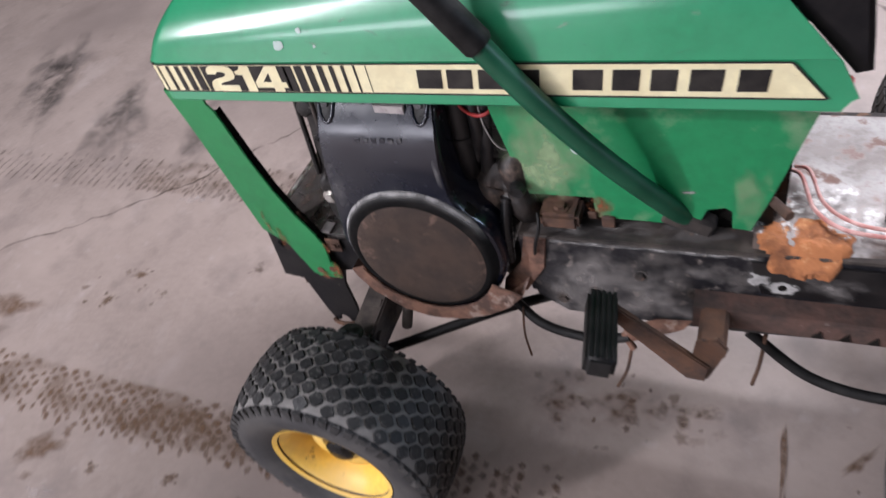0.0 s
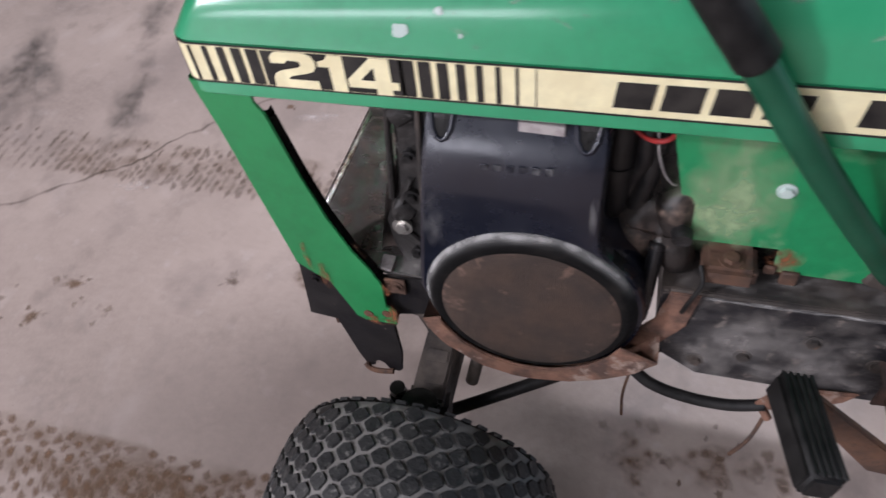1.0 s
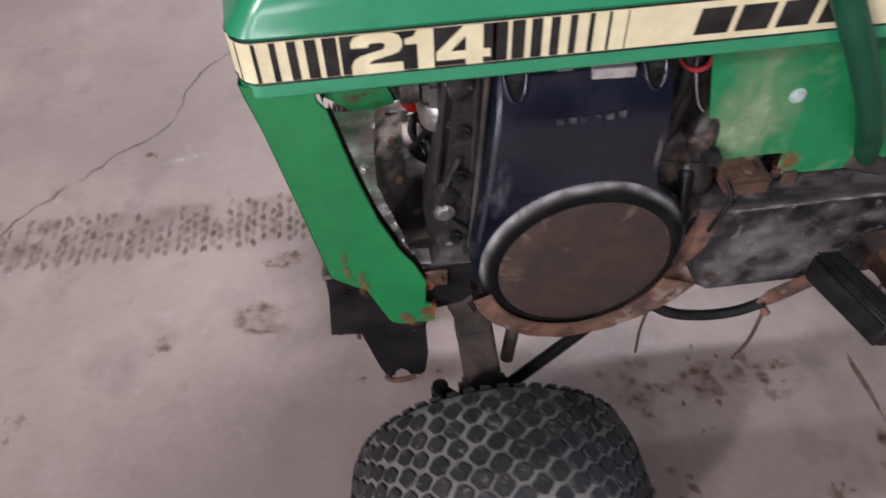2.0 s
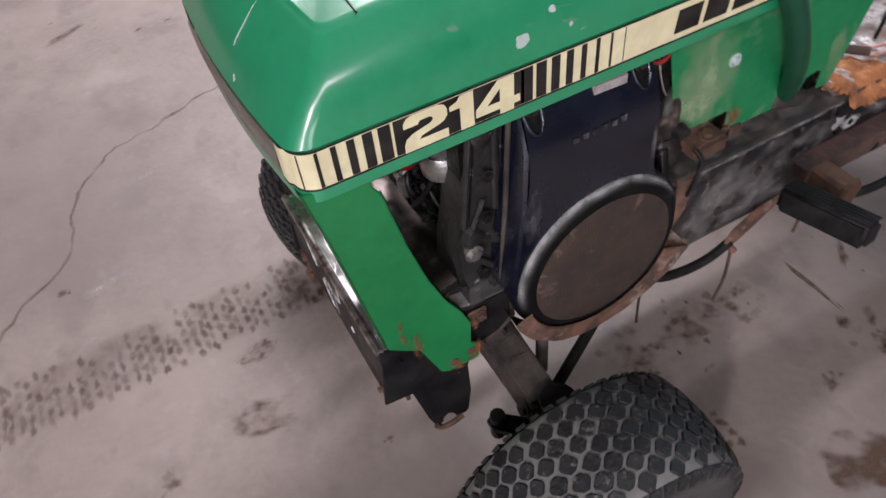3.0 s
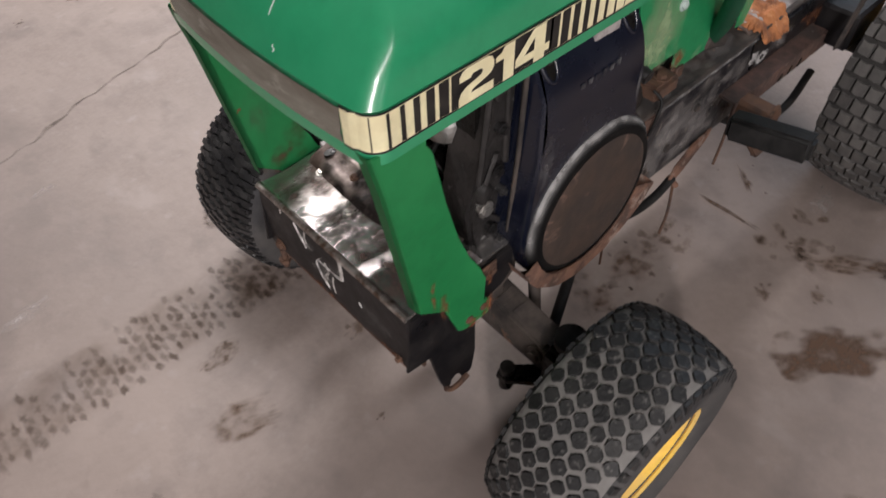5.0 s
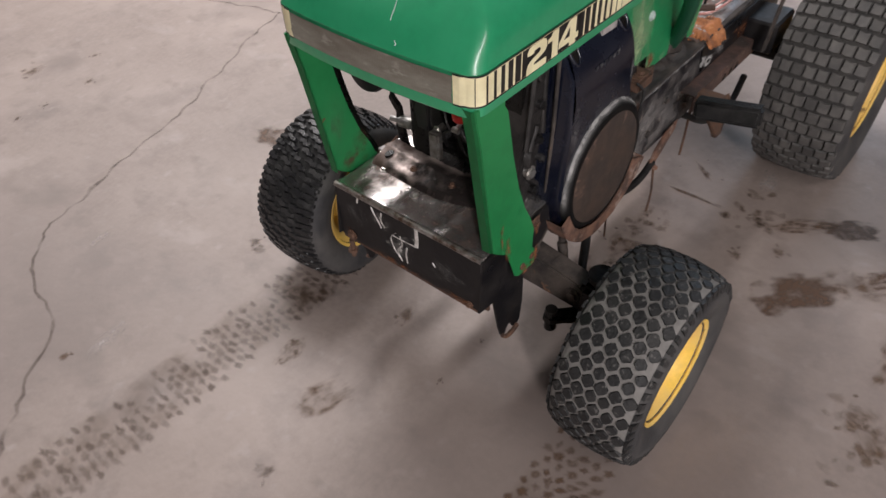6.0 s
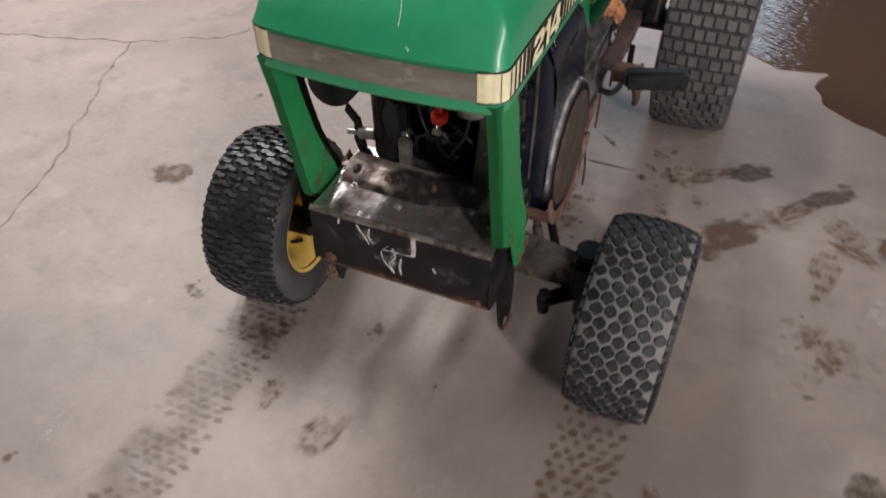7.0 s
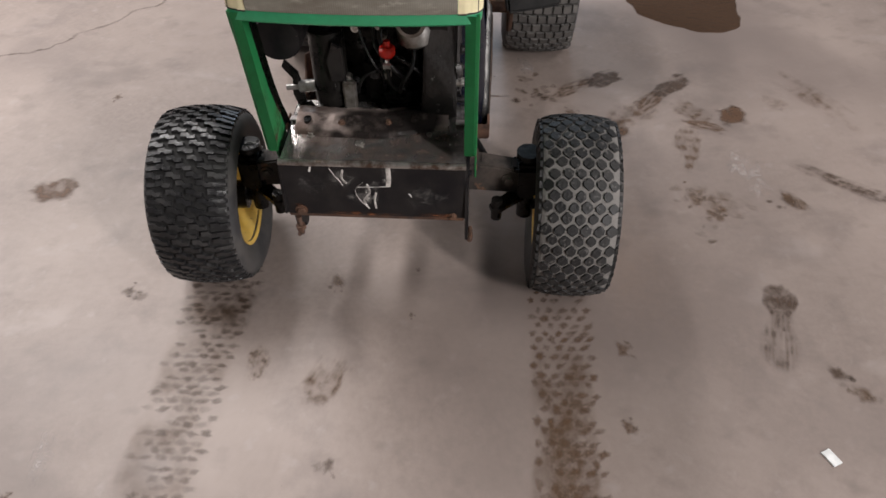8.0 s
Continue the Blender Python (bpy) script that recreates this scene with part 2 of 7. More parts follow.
def floor_material():
    m = material("old_concrete", (0.230, 0.184, 0.163), 0.55, second=(0.300, 0.243, 0.216), scale=1.9, lo=0.36, hi=0.66, bump=0.16,
                 bump_scale=55, third=(0.150, 0.122, 0.113), third_scale=4.0, third_lo=0.52, third_hi=0.80, rough2=0.5)
    nt = m.node_tree
    n, l = nt.nodes, nt.links
    b = n["Principled BSDF"]
    before = b.inputs["Base Color"].links[0].from_socket
    geo = n.new("ShaderNodeNewGeometry")

    def blot(scale_, lo_, hi_, colour, stretch, source):
        mp = n.new("ShaderNodeMapping")
        mp.inputs["Scale"].default_value = stretch
        mp.inputs["Rotation"].default_value = (0, 0, 0.5)
        l.new(geo.outputs["Position"], mp.inputs["Vector"])
        t = n.new("ShaderNodeTexNoise")
        t.inputs["Scale"].default_value, t.inputs["Detail"].default_value = scale_, 8.0
        l.new(mp.outputs["Vector"], t.inputs["Vector"])
        r = n.new("ShaderNodeMapRange")
        r.inputs["From Min"].default_value, r.inputs["From Max"].default_value = lo_, hi_
        l.new(t.outputs["Fac"], r.inputs["Value"])
        x = n.new("ShaderNodeMix")
        x.data_type = "RGBA"
        l.new(r.outputs["Result"], x.inputs["Factor"])
        l.new(source, x.inputs[6])
        x.inputs[7].default_value = (*colour, 1)
        return x.outputs[2]

    c = blot(11.0, 0.68, 0.86, (0.17, 0.135, 0.115), (1, 1, 1), before)
    c = blot(6.0, 0.60, 0.86, (0.36, 0.305, 0.283), (1, 0.55, 1), c)
    c = blot(22.0, 0.60, 0.90, (0.33, 0.280, 0.260), (1, 1, 1), c)
    c = blot(13.0, 0.58, 0.84, (0.165, 0.132, 0.118), (1, 0.7, 1), c)
    c = blot(0.9, 0.52, 0.70, (0.19, 0.152, 0.137), (1, 1, 1), c)
    c = blot(3.4, 0.60, 0.70, (0.185, 0.148, 0.132), (1, 0.6, 1), c)
    c = blot(70.0, 0.74, 0.80, (0.16, 0.13, 0.11), (1, 1, 1), c)
    l.new(c, b.inputs["Base Color"])
    return m


CONCRETE = floor_material()


def stain_material(name, colour, rough, amount, scale_, lo_, hi_):
    """A stain that lets the concrete show through its thin places."""
    m = bpy.data.materials.new(name)
    m.use_nodes = True
    nt = m.node_tree
    n, l = nt.nodes, nt.links
    b = n["Principled BSDF"]
    b.inputs["Base Color"].default_value = (*colour, 1)
    b.inputs["Roughness"].default_value = rough
    b.inputs["Specular IOR Level"].default_value = 0.2
    geo = n.new("ShaderNodeNewGeometry")
    t = n.new("ShaderNodeTexNoise")
    t.inputs["Scale"].default_value, t.inputs["Detail"].default_value = scale_, 7.0
    t.inputs["Roughness"].default_value = 0.65
    l.new(geo.outputs["Position"], t.inputs["Vector"])
    r = n.new("ShaderNodeMapRange")
    r.inputs["From Min"].default_value, r.inputs["From Max"].default_value = lo_, hi_
    r.inputs["To Max"].default_value = amount
    l.new(t.outputs["Fac"], r.inputs["Value"])
    at = n.new("ShaderNodeAttribute")
    at.attribute_name = "thick"
    mu = n.new("ShaderNodeMath")
    mu.operation = "MULTIPLY"
    l.new(r.outputs["Result"], mu.inputs[0])
    l.new(at.outputs["Fac"], mu.inputs[1])
    l.new(mu.outputs[0], b.inputs["Alpha"])
    return m


MUD = stain_material("damp_mud_print", (0.135, 0.080, 0.050), 0.6, 0.82, 40, 0.20, 0.62)
MUD_GREY = stain_material("damp_grey_print", (0.088, 0.058, 0.041), 0.25, 0.70, 36, 0.26, 0.54)
# flaked primer, and the deck's white highlight put into the colour
WHITE_FLAKE_GLARE = stain_material("white_primer_and_glare", (0.78, 0.76, 0.74), 0.35, 1.0, 45, 0.36, 0.56)
MUD_FAINT = stain_material("faint_dry_mud_print", (0.130, 0.080, 0.050), 0.75, 0.74, 20, 0.33, 0.58)
WET = stain_material("wet_dark_print", (0.092, 0.063, 0.048), 0.5, 0.84, 22, 0.26, 0.60)
SMEAR = stain_material("grey_rubber_smear", (0.085, 0.076, 0.072), 0.7, 0.75, 9, 0.36, 0.70)
CRACK = stain_material("crack_dirt", (0.108, 0.081, 0.068), 0.9, 0.54, 16, 0.30, 0.66)

MUD_WET = stain_material("wet_brown_mud", (0.115, 0.068, 0.045), 0.45, 0.82, 26, 0.22, 0.52)
SCUFF = stain_material("white_scuff", (0.50, 0.45, 0.43), 0.8, 0.6, 60, 0.40, 0.62)
RUBBED = stain_material("rubbed_pale_green", (0.36, 0.47, 0.27), 0.6, 0.95, 20, 0.30, 0.62)
DRIED_MUD = stain_material("dried_grey_mud", (0.27, 0.25, 0.24), 0.9, 0.95, 30, 0.26, 0.58)
CAKED_DUST = stain_material("caked_pale_dust", (0.42, 0.41, 0.40), 0.95, 0.95, 34, 0.12, 0.58)
EDGE_RUST = stain_material("edge_rust", (0.22, 0.085, 0.04), 0.85, 1.0, 60, 0.40, 0.56)
BARE = stain_material("bare_scratched_steel", (0.55, 0.53, 0.50), 0.35, 0.9, 90, 0.46, 0.62)
DUSTY_RUST = material("dusty_pale_rust", (0.205, 0.105, 0.070), 0.8, second=(0.075, 0.044, 0.034), scale=24, bump=0.5, bump_scale=80,
                      third=(0.27, 0.20, 0.165), third_scale=40, third_lo=0.56, third_hi=0.66)
CASTING = material("rust_stained_casting", (0.024, 0.019, 0.017), 0.5, 0.1, second=(0.17, 0.120, 0.094), scale=22, lo=0.52, hi=0.68, bump=0.7, bump_scale=60,
                   third=(0.014, 0.012, 0.011), third_scale=30, third_lo=0.54, third_hi=0.66, rough2=0.7)
BLACK_GLOSS = material("oily_black_paint", (0.006, 0.006, 0.007), 0.25, second=(0.016, 0.014, 0.014), scale=14, bump=0.2, bump_scale=60,
                       third=(0.10, 0.075, 0.06), third_scale=30, third_lo=0.68, third_hi=0.74, rough2=0.5)
PAN = material("dusty_pan_steel", (0.34, 0.275, 0.250), 0.30, 0.45, second=(0.095, 0.062, 0.050), scale=11, lo=0.46, hi=0.64, bump=0.6, bump_scale=50,
               third=(0.05, 0.035, 0.03), third_scale=24, third_lo=0.60, third_hi=0.70, rough2=0.65)
OIL = stain_material("black_oil_film", (0.020, 0.016, 0.015), 0.35, 0.92, 24, 0.24, 0.50)
GRIME = stain_material("brown_shelf_grime", (0.150, 0.112, 0.096), 0.7, 0.92, 30, 0.36, 0.60)
FOOT_RUST = material("red_brown_foot_iron", (0.115, 0.062, 0.048), 0.7, second=(0.045, 0.032, 0.028), scale=16, bump=0.5, bump_scale=80,
                     third=(0.22, 0.19, 0.175), third_scale=30, third_lo=0.62, third_hi=0.70)
GLASS = bpy.data.materials.new("window_glass")
GLASS.use_nodes = True
GLASS.node_tree.nodes["Principled BSDF"].inputs["Transmission Weight"].default_value = 1.0
GLASS.node_tree.nodes["Principled BSDF"].inputs["Roughness"].default_value = 0.02


# ---- builders ----
def part(name, bm, mat, parent=None, label="", smooth=35.0, matrix=None):
    """Links a bmesh as one mesh object, as a part of parent."""
    bmesh.ops.recalc_face_normals(bm, faces=bm.faces[:])
    me = bpy.data.meshes.new(name)
    bm.to_mesh(me)
    bm.free()
    for mt in mat if isinstance(mat, (list, tuple)) else (mat,):
        me.materials.append(mt)
    if smooth:
        me.shade_smooth()
        me.set_sharp_from_angle(angle=radians(smooth))
    ob = new(name, me)
    if parent:
        ob.parent = parent
    if matrix:
        ob.matrix_basis = matrix
    return tagged(ob, label)


def box(bm, centre, size, m=None, bevel=0.0, seg=1):
    made = bmesh.ops.create_cube(bm, size=1.0)["verts"]
    for v in made:
        v.co = Vector((v.co.x * size[0], v.co.y * size[1], v.co.z * size[2]))
    if bevel:
        edges = {e for v in made for e in v.link_edges}
        made = list({v for f in bmesh.ops.bevel(bm, geom=list(edges), offset=bevel, segments=seg, affect="EDGES")["faces"] for v in f.verts}
                    | {v for v in made if v.is_valid})
    t = Matrix.Translation(centre) @ (m if m else Matrix())
    bmesh.ops.transform(bm, matrix=t, verts=made)


def prism(bm, points, axis, a, b, bevel=0.0):
    """A plate: a flat outline in the two other axes, from a to b along axis."""
    def at(p, v):
        return {"x": (v, p[0], p[1]), "y": (p[0], v, p[1]), "z": (p[0], p[1], v)}[axis]
    lo = [bm.verts.new(at(p, a)) for p in points]
    hi = [bm.verts.new(at(p, b)) for p in points]
    faces = [bm.faces.new(lo), bm.faces.new(hi[::-1])]
    n = len(points)
    for i in range(n):
        faces.append(bm.faces.new((lo[i], hi[i], hi[(i + 1) % n], lo[(i + 1) % n])))
    bmesh.ops.recalc_face_normals(bm, faces=faces)
    if bevel:
        edges = {e for f in faces[:2] for e in f.edges}
        bmesh.ops.bevel(bm, geom=list(edges), offset=bevel, segments=2, affect="EDGES")


def basis(way):
    way = Vector(way).normalized()
    side = way.cross(Vector((0, 0, 1)) if abs(way.z) < 0.9 else Vector((1, 0, 0))).normalized()
    return side, way.cross(side).normalized()


def tube(bm, path, r, seg=12, caps=True, flat=1.0):
    """A round bar along a path; r is one radius or one for each point."""
    path = [Vector(p) for p in path]
    rings = []
    side = None
    for i, p in enumerate(path):
        way = (path[min(i + 1, len(path) - 1)] - path[max(i - 1, 0)]).normalized()
        if side is None:
            side, up = basis(way)
        else:
            side = (side - way * side.dot(way)).normalized()
            up = way.cross(side).normalized()
        ri = r[i] if isinstance(r, (list, tuple)) else r
        rings.append([bm.verts.new(p + ri * (math.cos(a) * side + flat * math.sin(a) * up)) for a in np.linspace(0, 2 * math.pi, seg, endpoint=False)])
    for a, b in zip(rings, rings[1:]):
        for i in range(seg):
            bm.faces.new((a[i], a[(i + 1) % seg], b[(i + 1) % seg], b[i]))
    if caps:
        bm.faces.new(rings[0][::-1])
        bm.faces.new(rings[-1])


def curve_points(points, n=24):
    """Points along a smooth line through the given ones."""
    p = [Vector(q) for q in points]
    p = [p[0] * 2 - p[1]] + p + [p[-1] * 2 - p[-2]]
    out = []
    for i in range(1, len(p) - 2):
        for k in range(n):
            t = k / n
            a, b, c, d = p[i - 1], p[i], p[i + 1], p[i + 2]
            out.append(0.5 * (2 * b + (c - a) * t + (2 * a - 5 * b + 4 * c - d) * t * t + (3 * b - a - 3 * c + d) * t ** 3))
    return out + [p[-2]]


def lathe(bm, profile, seg=48, axis="y"):
    """Turns (radius, along) pairs round the y axis."""
    rings = []
    for r, y in profile:
        rings.append([bm.verts.new((r * math.cos(a), y, r * math.sin(a))) for a in np.linspace(0, 2 * math.pi, seg, endpoint=False)]
                     if r > 1e-5 else [bm.verts.new((0, y, 0))])
    for a, b in zip(rings, rings[1:]):
        for i in range(seg):
            j = (i + 1) % seg
            if len(a) == 1 and len(b) == 1:
                continue
            if len(a) == 1:
                bm.faces.new((a[0], b[j], b[i]))
            elif len(b) == 1:
                bm.faces.new((a[i], a[j], b[0]))
            else:
                bm.faces.new((a[i], a[j], b[j], b[i]))


def bolt(bm, place, way, r=0.008, h=0.006):
    """A six-sided bolt head on a washer."""
    p, way = Vector(place), Vector(way).normalized()
    tube(bm, [p, p + way * 0.0018], r * 1.5, 14)
    tube(bm, [p + way * 0.0018, p + way * (0.0018 + h)], [r, r * 0.94], 6)


def rough_up(bm, amount, scale_, seed=0.0):
    for v in bm.verts:
        v.co += amount * Vector(noise.noise_vector(v.co * scale_ + Vector((seed, seed * 2, 0))))


def patch(name, mat, origin, along, across, field, parent=None, label="", nu=40, nv=24, shape=None):
    """A thin worn or dirty place: a sheet over along and across, whose thickness field(u, v) fades out; u and v run from -1 to 1."""
    origin, along, across = Vector(origin), Vector(along), Vector(across)
    bm = bmesh.new()
    layer = bm.verts.layers.float.new("thick")
    grid = []
    for i in range(nu + 1):
        row = []
        for j in range(nv + 1):
            u, v = 2 * i / nu - 1, 2 * j / nv - 1
            p = bm.verts.new(shape(u, v) if shape else origin + along * u + across * v)
            edge = min(1.0, (1 - abs(u)) * 6) * min(1.0, (1 - abs(v)) * 6)
            p[layer] = max(0.0, min(1.0, field(u, v))) * edge
            row.append(p)
        grid.append(row)
    for i in range(nu):
        for j in range(nv):
            quad = (grid[i][j], grid[i + 1][j], grid[i + 1][j + 1], grid[i][j + 1])
            if max(q[layer] for q in quad) > 0.01:
                bm.faces.new(quad)
    bmesh.ops.delete(bm, geom=[v for v in bm.verts if not v.link_faces], context="VERTS")
    me = bpy.data.meshes.new(name)
    bm.to_mesh(me)
    bm.free()
    me.materials.append(mat)
    me.shade_smooth()
    ob = new(name, me)
    if parent:
        ob.parent = parent
    return tagged(ob, label)


def blob_field(seed, warp=0.4, edge=0.4, streak=(0.0, 0.0), holes=0.0, size=0.85):
    """An uneven blot, with optional streaks and thin places."""
    def field(u, v):
        r = math.hypot(u, v) / size
        r += warp * noise.noise(Vector((1.8 * u + seed, 1.8 * v - seed, seed))) + 0.35 * warp * noise.noise(Vector((6 * u, 6 * v, seed + 9)))
        f = max(0.0, min(1.0, (1 - r) / edge))
        if streak[0] or streak[1]:
            f *= max(0.0, min(1.0, 0.72 + 0.95 * noise.noise(Vector((u * streak[0], v * streak[1] * 0.6, seed + 4)))))
        if holes:
            f *= 1 - holes * max(0.0, min(1.0, 0.5 + 2.2 * noise.noise(Vector((u * 4 + seed, v * 4, 2 * seed)))))
        return f
    return field


# ---- the hall ----
def hall():
    bm = bmesh.new()
    bmesh.ops.create_grid(bm, x_segments=2, y_segments=2, size=1)
    for v in bm.verts:
        v.co = Vector((v.co.x * HALL_X, v.co.y * HALL_Y, 0))
    f = part("floor", bm, CONCRETE, None, "worn grey concrete floor with cracks and muddy marks", 0)
    tagged(f, category="floor", kind="structure")
    for name, c, s in (("wall_north", (0, HALL_Y + 0.1, HALL_Z / 2), (2 * HALL_X + 0.4, 0.2, HALL_Z)),
                       ("wall_west", (-HALL_X - 0.1, 0, HALL_Z / 2), (0.2, 2 * HALL_Y, HALL_Z))):
        bm = bmesh.new()
        box(bm, c, s)
        tagged(part(name, bm, WALL, None, "plain grey painted workshop wall", 0), category="wall", kind="structure")
    bm = bmesh.new()
    box(bm, (0, 0, HALL_Z + 0.1), (2 * HALL_X + 0.4, 2 * HALL_Y + 0.4, 0.2))
    tagged(part("ceiling", bm, CEILING, None, "plain dark workshop ceiling", 0), category="ceiling", kind="structure")
    # east and south walls with their windows; the unseen south one is added fill
    for wall, axis, at, mid, half, lo, hi, long in (("wall_east", "x", EAST, WIN_AT, WIN_Y, WIN_LO, WIN_HI, HALL_Y),
                                                    ("wall_south", "y", -HALL_Y - 0.2, SOUTH_AT, SOUTH_X, SOUTH_LO, SOUTH_HI, HALL_X)):
        def place(along, z):
            return (at + 0.1, along, z) if axis == "x" else (along, at + 0.1, z)

        def size(thick, wide, tall):
            return (thick, wide, tall) if axis == "x" else (wide, thick, tall)
        bm = bmesh.new()
        box(bm, place(0, lo / 2), size(0.2, 2 * long, lo))
        box(bm, place(0, (hi + HALL_Z) / 2), size(0.2, 2 * long, HALL_Z - hi))
        for a, b in ((-long, mid - half), (mid + half, long)):
            box(bm, place((a + b) / 2, (lo + hi) / 2), size(0.2, b - a, hi - lo))
        tagged(part(wall, bm, WALL, None, "plain grey painted workshop wall", 0), category="wall", kind="structure")
        win = tagged(new("window_1" if axis == "x" else "added_fill_window"), "wide workshop window with a white frame, placed unseen for its light", "window", kind="structure")
        bm = bmesh.new()
        for z in (lo + 0.03, hi - 0.03):
            box(bm, place(mid, z), size(0.08, 2 * half, 0.06))
        for a in (mid - half + 0.03, mid + half - 0.03):
            box(bm, place(a, (lo + hi) / 2), size(0.08, 0.06, hi - lo - 0.12))
        part("window_frame", bm, LAMP_BODY, win, "", 0)
        bm = bmesh.new()
        box(bm, place(mid, (lo + hi) / 2), size(0.006, 2 * half - 0.12, hi - lo - 0.12))
        part("pane", bm, GLASS, win, "", 0).visible_shadow = False
    # housings for the unseen lamps, the added fill ones too
    for lx, ly, turn, power, length in LAMPS:
        fixture = tagged(new("unseen_ceiling_lamp"), "unseen long white strip lamp added under the ceiling", "ceiling lamp", "ceiling lamps")
        fixture.matrix_basis = pose(lx, ly, HALL_Z, 0, 0, turn)
        bm = bmesh.new()
        box(bm, (0, 0, -0.06), (length + 0.1, 0.34, 0.12), bevel=0.012)
        part("housing", bm, LAMP_BODY, fixture)
        for e in (-1, 1):
            bm = bmesh.new()
            box(bm, (e * (length / 2 + 0.035), 0, -0.14), (0.02, 0.34, 0.06), bevel=0.004)
            part("end_cap", bm, LAMP_BODY, fixture)


hall()

# ---- the garden tractor ----
tractor = tagged(new("garden_tractor"), "worn green garden tractor with yellow rims, rusty and partly stripped", "garden tractor")

# hood: loops from the rear edge of one flank round the nose to the other flank
SIDE, NOSE, CORNER, BOW = 0.195, -0.185, 0.022, 0.013
BAND_LO, BAND_HI = 0.756, 0.801


def rear_x(z):
    return 0.757 - 0.85 * max(0.0, z - 0.775)


def hood_loop(half, nose, corner, z_of, bow=BOW, rear=None, n_side=16, n_arc=6, n_front=10):
    pts = []
    xr = rear if rear is not None else rear_x(z_of(0.7))
    for i in range(n_side):
        pts.append((xr + (nose + corner - xr) * i / n_side, -half))
    for i in range(n_arc):
        a = math.pi / 2 * i / n_arc
        pts.append((nose + corner - corner * math.sin(a), -half + corner - corner * math.cos(a)))
    for i in range(n_front + 1):
        y = -(half - corner) + 2 * (half - corner) * i / n_front
        pts.append((nose, y))
    pts += [(x, -y) for x, y in pts[:n_side + n_arc][::-1]]
    out = []
    for x, y in pts:
        shift = bow * max(0.0, 1 - (y / half) ** 2) * max(0.0, min(1.0, (nose + 0.16 - x) / 0.16))
        out.append(Vector((x - shift, y, z_of(x))))
    return out


def shoulder_z(x):
    return 0.880 + 0.085 * (x + 0.122)


def hood_half(t):
    """Half the hood's width at the share t of the way from the decal band to the shoulder: the flank bulges and rolls over at the top."""
    return SIDE - (SIDE - 0.146) * t + 0.014 * math.sin(math.pi * t ** 1.15) - 0.0022 * max(0.0, (t - 0.95) / 0.05) ** 2


def hood_nose(t):
    return NOSE + (-0.122 - NOSE) * t - 0.004 * math.sin(math.pi * t) + 0.0022 * max(0.0, (t - 0.95) / 0.05) ** 2


def hood_bow(t):
    return BOW * (1 - 0.5 * t) + 0.010 * math.sin(math.pi * min(1.0, t) ** 1.2)


def make_hood():
    loops = []
    loops.append(hood_loop(SIDE - 0.012, NOSE + 0.012, 0.016, lambda x: 0.7365, rear=0.735))
    loops.append(hood_loop(SIDE - 0.003, NOSE + 0.003, CORNER, lambda x: 0.7362, rear=0.738))
    loops.append(hood_loop(SIDE, NOSE, CORNER, lambda x: 0.7395, rear=0.742))
    loops.append(hood_loop(SIDE, NOSE, CORNER, lambda x: 0.752, rear=0.750))
    loops.append(hood_loop(SIDE - 0.001, NOSE + 0.001, CORNER, lambda x: BAND_LO))
    loops.append(hood_loop(SIDE - 0.001, NOSE + 0.001, CORNER, lambda x: BAND_HI))
    loops.append(hood_loop(SIDE + 0.0005, NOSE - 0.0005, CORNER, lambda x: BAND_HI + 0.003))
    for t in (0.12, 0.25, 0.38, 0.50, 0.62, 0.72, 0.81, 0.88, 0.93, 0.965, 0.985, 1.0):
        loops.append(hood_loop(hood_half(t), hood_nose(t), CORNER * (1 - 0.45 * t),
                               lambda x, t=t: BAND_HI + 0.003 + (shoulder_z(x) - BAND_HI - 0.003) * t, hood_bow(t)))
    for t in (0.018, 0.04, 0.09, 0.3, 0.62, 1.0):
        half = 0.1425 * (1 - t) + 1e-4
        nose = -0.1185 + 0.10 * t ** 1.3
        loops.append(hood_loop(half + 0.0001, nose, CORNER * 0.55 * (1 - t) + 1e-5,
                               lambda x, t=t: shoulder_z(x) + 0.0016 * min(1, t / 0.018) + 0.009 * t * (2 - t), BOW * 0.5 * (1 - t),
                               rear=rear_x(shoulder_z(0.62))))
    bm = bmesh.new()
    rows = [[bm.verts.new(p) for p in loop] for loop in loops]
    for a, b in zip(rows, rows[1:]):
        for i in range(len(a) - 1):
            bm.faces.new((a[i], a[i + 1], b[i + 1], b[i]))
    bmesh.ops.remove_doubles(bm, verts=bm.verts[:], dist=2e-4)
    bmesh.ops.recalc_face_normals(bm, faces=bm.faces[:])
    bmesh.ops.solidify(bm, geom=bm.faces[:], thickness=0.0022)
    return part("hood", bm, GREEN, tractor, "glossy green steel hood with chips and scratches", 28)


hood = make_hood()


def band_point(s, z, off):
    """A place on the hood's band: s metres back from the corner's end on the flank, minus round the nose."""
    arc = CORNER * math.pi / 2
    if s >= 0:
        return Vector((NOSE + CORNER + s, -SIDE - off, z))
    if s > -arc:
        a = -s / CORNER
        c = Vector((NOSE + CORNER, -SIDE + CORNER, z))
        return c + (CORNER + off) * Vector((-math.sin(a), -math.cos(a), 0))
    y = -SIDE + CORNER + (-s - arc)
    shift = BOW * max(0.0, 1 - (y / SIDE) ** 2)
    return Vector((NOSE - shift - off, y, z))


